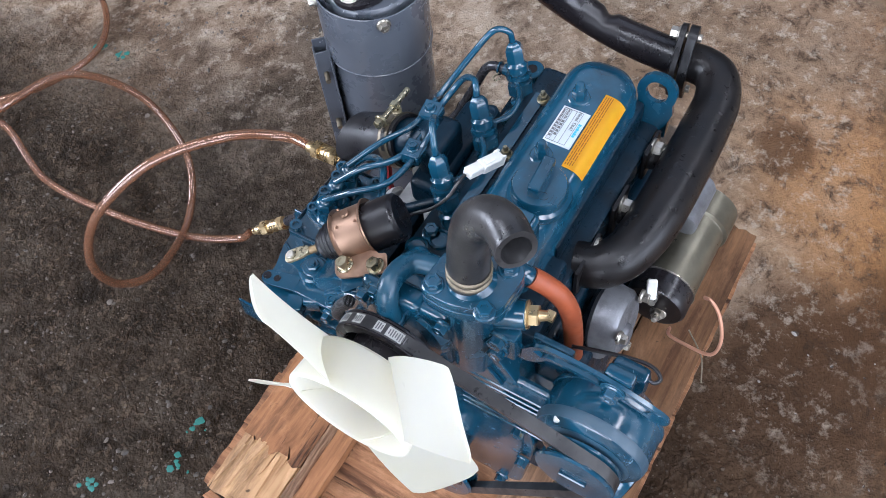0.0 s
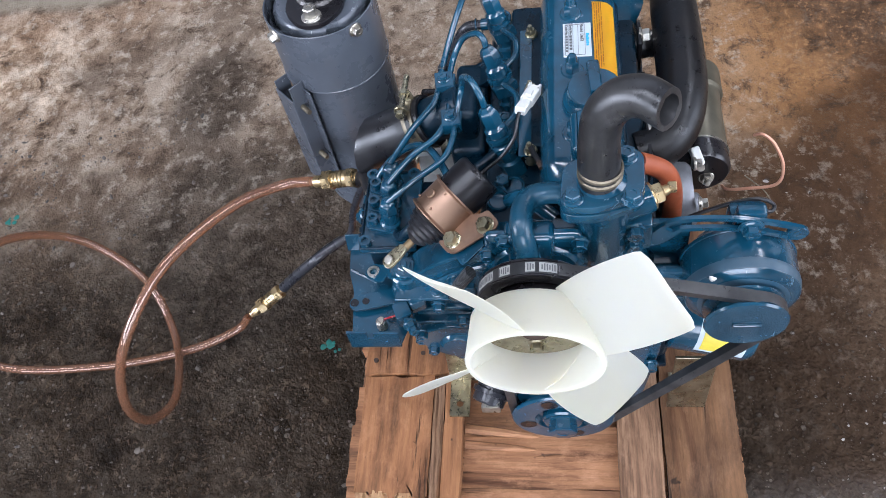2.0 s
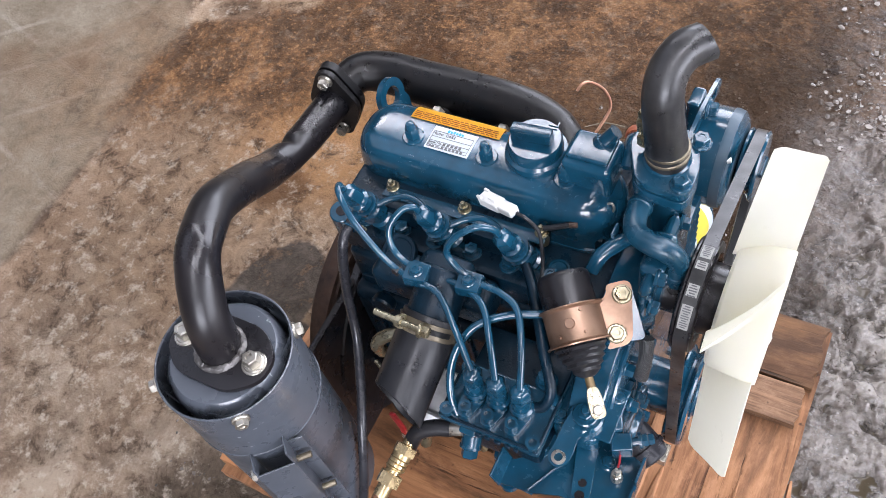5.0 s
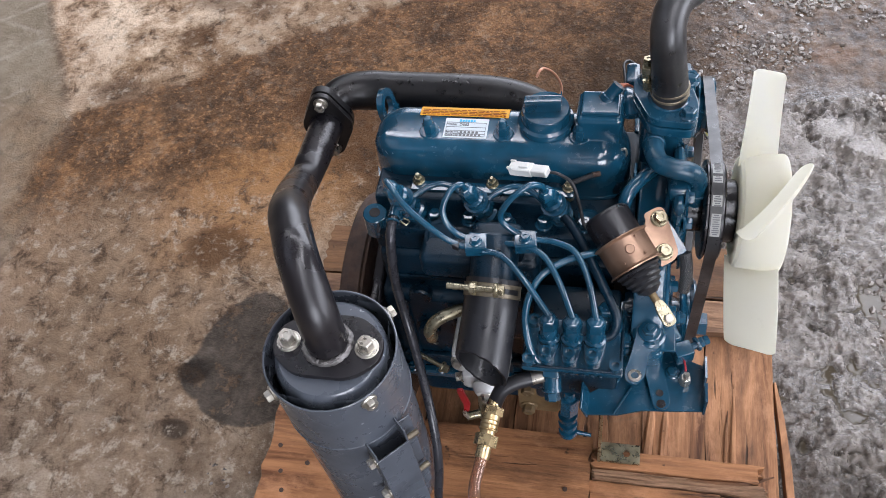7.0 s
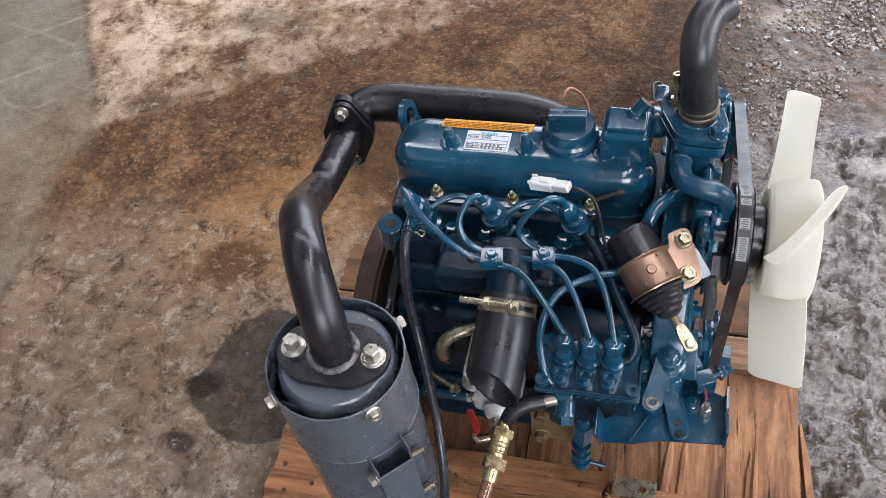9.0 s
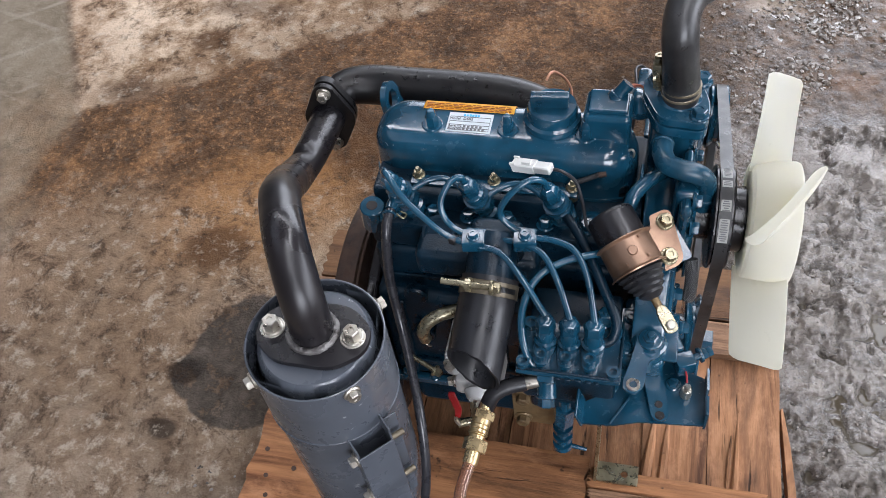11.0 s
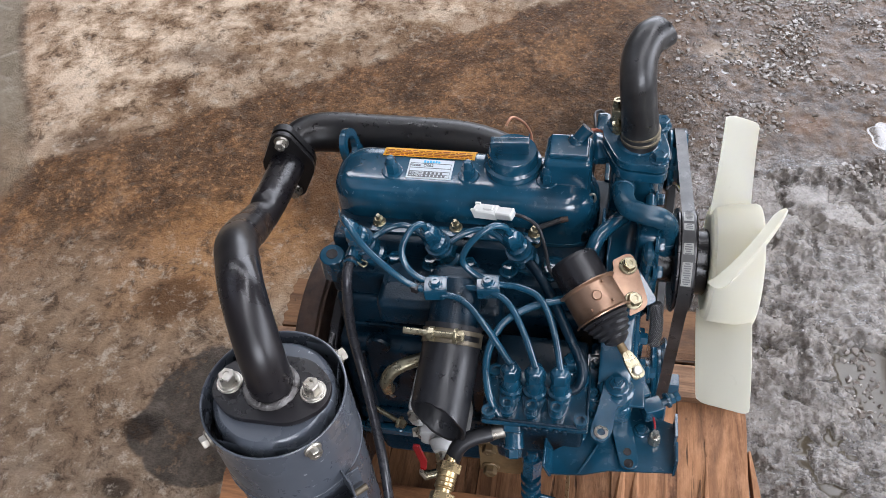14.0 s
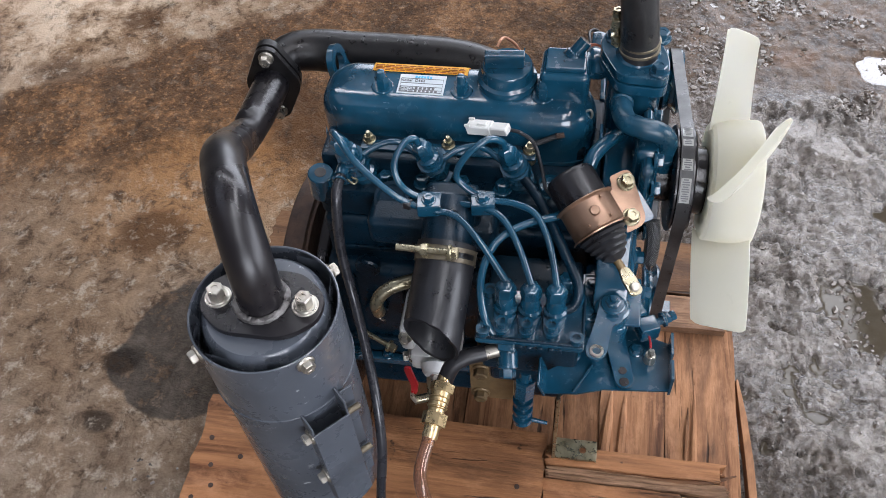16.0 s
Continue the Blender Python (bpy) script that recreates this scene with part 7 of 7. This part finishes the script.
for a, tall in ((62, 0.012), (104, 0.009)):
    d = CL * math.cos(radians(a)) + CU * math.sin(radians(a))
    t = -CL * math.sin(radians(a)) + CU * math.cos(radians(a))
    m = Matrix.Translation(CC + d * 0.0268) @ Matrix((CX, d, t)).transposed().to_4x4()
    part("clamp_ear", plate(rounded([(-0.0065, 0), (0.0065, 0), (0.0065, tall * 0.6), (0.003, tall), (-0.003, tall), (-0.0065, tall * 0.6)], 0.002), 0.0018, m), ZINC_GOLD, band)
screw = CC + CU * 0.0325 + CL * 0.004
part("clamp_screw", join(rod(screw - CL * 0.02, screw + CL * 0.034, 0.003, None, 12), hexbolt(screw - CL * 0.012, -CL, 0.0092, 0.006), rod(screw + CL * 0.007, screw + CL * 0.012, 0.0052, None, 6)), ZINC_GOLD, band)
# a thin dark strip on the band stands for the shade in its slot
slot = bmesh.new()
rows = []
for k in range(9):
    a = radians(112 + 6 * k)
    d = CL * math.cos(a) + CU * math.sin(a)
    rows.append([slot.verts.new(CC + d * 0.0276 + CX * w) for w in (-0.0024, 0.0024)])
for a, b in zip(rows, rows[1:]):
    slot.faces.new((a[0], a[1], b[1], b[0]))
bmesh.ops.solidify(slot, geom=slot.faces[:], thickness=0.0006)
part("band_slot_strip", slot, RUBBER, band)

# small parts on the pump side
part("fuel_return_pipe", tube([(-0.005, -0.13, 0.372), (-0.03, -0.137, 0.372), (-0.055, -0.147, 0.366), (-0.066, -0.153, 0.352), (-0.067, -0.15, 0.33)], 0.0066, 14), ZINC_GOLD, engine, "brassy steel pipe")
wp2 = part("fuel_lift_pump", join(rbox((-0.044, -0.172, 0.298), (-0.03, -0.12, 0.335), 0.005, 2), rbox((-0.036, -0.178, 0.272), (0.013, -0.13, 0.3), 0.006, 2), rod((-0.006, -0.178, 0.288), (-0.006, -0.19, 0.286), 0.018, 0.015, 24, 0.003)), PALE_CAST, engine, "grey aluminium fuel lift pump")
for p_, d_ in (((-0.036, -0.17, 0.287), (-1, -0.3, 0)), ((-0.037, -0.172, 0.325), (0, -1, 0.3)), ((-0.006, -0.19, 0.286), (0, -1, 0))):
    part("pump_screw", hexbolt(p_, d_, 0.0095, 0.006), ZINC, wp2)
part("drain_screw", join(rod((-0.088, -0.148, 0.287), (-0.06, -0.16, 0.284), 0.0026, None, 10), hexbolt((-0.06, -0.16, 0.284), (0.9, -0.4, -0.1), 0.0085, 0.006)), ZINC_GOLD, engine)
part("spring_clip", tube([(-0.08, -0.13, 0.31), (-0.07, -0.145, 0.312), (-0.066, -0.142, 0.303), (-0.078, -0.136, 0.3)], 0.0012, 8), ZINC, engine)
part("mount_plate", join(plate(rounded([(0.0205, 0.196), (0.066, 0.196), (0.066, 0.28), (0.03, 0.28), (0.0205, 0.268)], 0.006, 4), 0.006, Matrix(((1, 0, 0, 0), (0, 0, -1, -0.154), (0, 1, 0, 0), (0, 0, 0, 1))), 0.0008), *[hexbolt((x, -0.1602, z), (0, -1, 0), 0.0125, 0.008) for x, z in ((0.033, 0.256), (0.032, 0.208))], rbox((0.025, -0.155, 0.2), (0.06, -0.1, 0.26), 0.003)), OLIVE_PLATE, engine, "olive-brown plated mounting plate")
vh = part("drain_tap", join(rod((-0.01, -0.186, 0.282), (-0.012, -0.196, 0.245), 0.0075, 0.006, 14, 0.001), rod((-0.03, -0.2, 0.25), (-0.012, -0.194, 0.252), 0.0045, None, 12)), ZINC_GOLD, engine)
bent = plate(rounded([(-0.003, 0), (0.003, 0), (0.0038, 0.02), (0.0036, 0.05), (-0.0036, 0.05), (-0.0038, 0.02)], 0.003), 0.0035, Matrix(((1, 0, 0, -0.0285), (0, 0, -1, -0.2), (0, 1, 0, 0.27), (0, 0, 0, 1))), 0.0009)
for v in bent.verts:
    v.co.x += 0.0022 * math.sin((v.co.z - 0.27) * 110)
part("tap_handle", bent, RED, vh, "red vinyl tap lever")
part("lever_arm", tube([(-0.0285, -0.2015, 0.273), (-0.031, -0.202, 0.262), (-0.0275, -0.2015, 0.25)], 0.0022, 8), ZINC, vh)
part("vent_hose", tube([(-0.0991, -0.0858, 0.4575), (-0.1, -0.1092, 0.4505), (-0.0987, -0.1303, 0.4029), (-0.0885, -0.1529, 0.356), (-0.0735, -0.1868, 0.325), (-0.059, -0.2252, 0.292), (-0.0525, -0.255, 0.25), (-0.055, -0.277, 0.2), (-0.0575, -0.292, 0.15), (-0.05, -0.31, 0.138)], 0.0049, 14), GREY_HOSE, engine, "dark grey plastic vent hose")
part("vent_stub", join(tube([(-0.0985, -0.068, 0.452), (-0.099, -0.078, 0.457), (-0.0992, -0.09, 0.457)], 0.0062, 12), lathe([(0.0058, 0), (0.0072, 0.0005), (0.0072, 0.002), (0.0058, 0.0025)], (-0.0992, -0.0935, 0.4565), (0, -1, -0.1), 16)), BLUE, engine)
part("hose_pin", tube([(-0.093, -0.093, 0.457), (-0.086, -0.096, 0.455), (-0.084, -0.091, 0.455), (-0.09, -0.089, 0.456)], 0.0009, 6), ZINC_GOLD, engine)
lug = part("rear_lug", rod((-0.128, -0.070, 0.41), (-0.1255, -0.073, 0.441), 0.0125, 0.0122, 24, 0.001), BLUE, engine)
# the bore's darkness, as a black disc on the lug
part("lug_hole_disc", rod((-0.1255, -0.073, 0.4405), (-0.1254, -0.0731, 0.4416), 0.0055, None, 18), BLACK, lug)
part("core_plug", lathe([(0, 0.004), (0.012, 0.004), (0.0135, 0.006), (0.0165, 0.006), (0.0165, 0)], (-0.055, -0.088, 0.4275), (0, -0.5, 1), 28), BLUE_CAST_SHADED, engine)
part("wire_sleeve", tube([(0.181, -0.092, 0.432), (0.1835, -0.101, 0.42), (0.184, -0.107, 0.407), (0.183, -0.11, 0.395)], 0.006, 14), WEAVE, engine, "braided wire sleeve")

# flywheel and rear plate
part("rear_plate", join(rbox((-0.149, -0.178, 0.08), (-0.1405, 0.14, 0.318), 0.003), rod((-0.15, CRANK[0], CRANK[1]), (-0.138, CRANK[0], CRANK[1]), 0.152, None, 56, 0.002)), BLACK, engine, "dark steel rear engine plate")
part("flywheel", join(lathe([(0, -0.2), (0.105, -0.2), (0.112, -0.196), (0.118, -0.192), (0.138, -0.192), (0.14, -0.189), (0.14, -0.17), (0.137, -0.165), (0.0, -0.165)], (0, *CRANK), (1, 0, 0), 64), lathe([(0.14, -0.182), (0.1455, -0.181), (0.1455, -0.168), (0.14, -0.167)], (0, *CRANK), (1, 0, 0), 64)), RUST, engine, "rusty brown flywheel")

# feet
part("mounting_foot", join(plate([(-0.161, 0.062), (-0.112, 0.062), (-0.112, 0.165), (-0.155, 0.198)], 0.004, Matrix(((0, 0, 1, 0.112), (1, 0, 0, 0), (0, 1, 0, 0), (0, 0, 0, 1))), 0.0006), ring_plate(lambda a: (0.139 + 0.0255 * max(-1, min(1, 1.4 * math.cos(a))), -0.147 + 0.0125 * max(-1, min(1, 1.4 * math.sin(a)))), (0.148, -0.147), 0.0045, 0.004, pose(0, 0, 0.0605))), ZINC_GOLD, engine, "yellow-plated mounting foot")
for y0, y1 in ((0.105, 0.15),):
    part("mounting_foot", join(rbox((0.104, y0 + 0.005, PALLET_TOP + 0.001), (0.148, y1, PALLET_TOP + 0.005), 0.0006, 1), rbox((0.145, y0, PALLET_TOP + 0.001), (0.149, y1, 0.19), 0.0006, 1)), ZINC_GOLD, engine, "yellow-plated mounting foot")
part("front_pipe_stub", join(rod((0.165, -0.085, 0.2), (0.2, -0.1, 0.185), 0.018, None, 22, 0.002), lathe([(0.018, 0), (0.0205, 0.001), (0.0205, 0.006), (0.018, 0.007)], (0.185, -0.094, 0.191), (0.9, -0.4, -0.4), 24)), GREY_HOSE, engine)
part("stub_clip", rbox((0.195, -0.105, 0.185), (0.21, -0.085, 0.198), 0.001), ZINC, engine)


# ---- clear fuel hose on the floor, with its brass couplings ----
fuel = thing("fuel_hose", "amber clear fuel hose looping on the floor with brass couplings", "hose", (0.05, -0.6, 0))
H1 = [(0.0048, -0.2793, 0.342), (0.004, -0.3202, 0.336), (0.0388, -0.3739, 0.342), (0.1019, -0.4453, 0.3207), (0.1671, -0.5001, 0.2606), (0.1968, -0.5292, 0.1729), (0.181, -0.5381, 0.0892), (0.1242, -0.5362, 0.0444), (0.0184, -0.5776, 0.0149), (-0.0581, -0.6321, 0.0508), (-0.0755, -0.705, 0.1281), (-0.0204, -0.7615, 0.2004), (0.0817, -0.7913, 0.2128)]
BACK = [(0.17, -0.86, 0.19), (0.19, -0.95, 0.14), (0.12, -0.98, 0.1)]
H2 = [(0.0467, -0.9235, 0.0777), (0.0812, -0.8119, 0.0352), (0.0704, -0.6792, 0.0134), (0.0473, -0.5551, 0.0134), (0.018, -0.482, 0.02), (0.007, -0.4579, 0.0411)]
part("tube", tube(H1 + BACK + H2, 0.0058, 14, 10), FUEL_TUBE, fuel)


def coupling(a, b, name):
    """A turned brass coupling: hexagons, grooves and a barb from a to b."""
    a, b = Vector(a), Vector(b)
    d, L = b - a, (b - a).length
    k = L / 0.062
    body = lathe([(0, 0), (0.0055, 0), (0.0055, 0.006 * k), (0.0075, 0.007 * k), (0.0075, 0.012 * k), (0.0088, 0.013 * k), (0.0088, 0.03 * k), (0.0075, 0.031 * k), (0.0075, 0.034 * k), (0.0092, 0.035 * k), (0.0092, 0.04 * k), (0.007, 0.041 * k), (0.007, 0.056 * k), (0.0055, 0.058 * k), (0.0055, L), (0, L)], a, d, 26)
    p = part(name, body, BRASS, fuel, "turned brass hose coupling")
    for z0, z1, r in ((0.007, 0.016, 0.0108), (0.034, 0.046, 0.0112)):
        part("hexagon", lathe([(0.006, z0 * k), (r, z0 * k + 0.0006), (r, z1 * k - 0.0006), (0.006, z1 * k)], a, d, 6), BRASS, p)
    for z in (0.02, 0.024, 0.028):
        part("ring", lathe([(0.0085, z * k), (0.0096, z * k + 0.0008), (0.0085, z * k + 0.0016)], a, d, 24), BRASS, p)


coupling((0.0115, -0.2255, 0.3555), (0.0045, -0.2855, 0.340), "coupling")
coupling((-0.0205, -0.4, 0.073), (0.004, -0.4535, 0.042), "coupling")
part("rubber_lead", tube([(-0.053, -0.305, 0.139), (-0.04, -0.325, 0.136), (-0.0294, -0.3424, 0.1285), (-0.024, -0.375, 0.1), (-0.02, -0.402, 0.073)], 0.0072, 14), GREY_HOSE, fuel, "smoky dark grey lead hose")
single("spare_hose", tube([(-0.4, -1.55, 0.008), (-0.3214, -1.3468, 0.008), (-0.316, -1.1908, 0.008), (-0.29, -1.0472, 0.0095), (-0.1861, -0.9615, 0.0097), (-0.05, -0.99, 0.02), (0.05, -1.08, 0.03)], 0.0058, 12), FUEL_TUBE, "amber clear hose lying on the floor", "hose")

# flecks of green paint on the concrete
def flecks(cx, cy, seed):
    rnd = random.Random(seed)
    bm = bmesh.new()
    for _ in range(7):
        x, y, r = cx + rnd.gauss(0, 0.006), cy + rnd.gauss(0, 0.006), rnd.uniform(0.002, 0.006)
        n = rnd.randint(6, 9)
        ring = [bm.verts.new((x + r * rnd.uniform(0.6, 1.2) * math.cos(6.283 * k / n), y + r * rnd.uniform(0.6, 1.2) * math.sin(6.283 * k / n), 0.0005)) for k in range(n)]
        top = bm.verts.new((x, y, 0.0016))
        for k in range(n):
            bm.faces.new((ring[k], ring[(k + 1) % n], top))
    return bm


GREEN = [(-0.197, -0.968), (-0.206, -0.926), (0.275, -0.36), (0.404, -0.431), (0.331, -0.349), (0.035, -0.342)]
TEAL = paint("teal_paint_flecks", (0.012, 0.13, 0.105), (0.02, 0.09, 0.075), 0.6, grime=0.5)
for n, (x, y) in enumerate(GREEN):
    single("paint_fleck", flecks(x, y, n), TEAL, "dried teal paint fleck on the concrete", "paint fleck", "", "paint flecks on the floor")
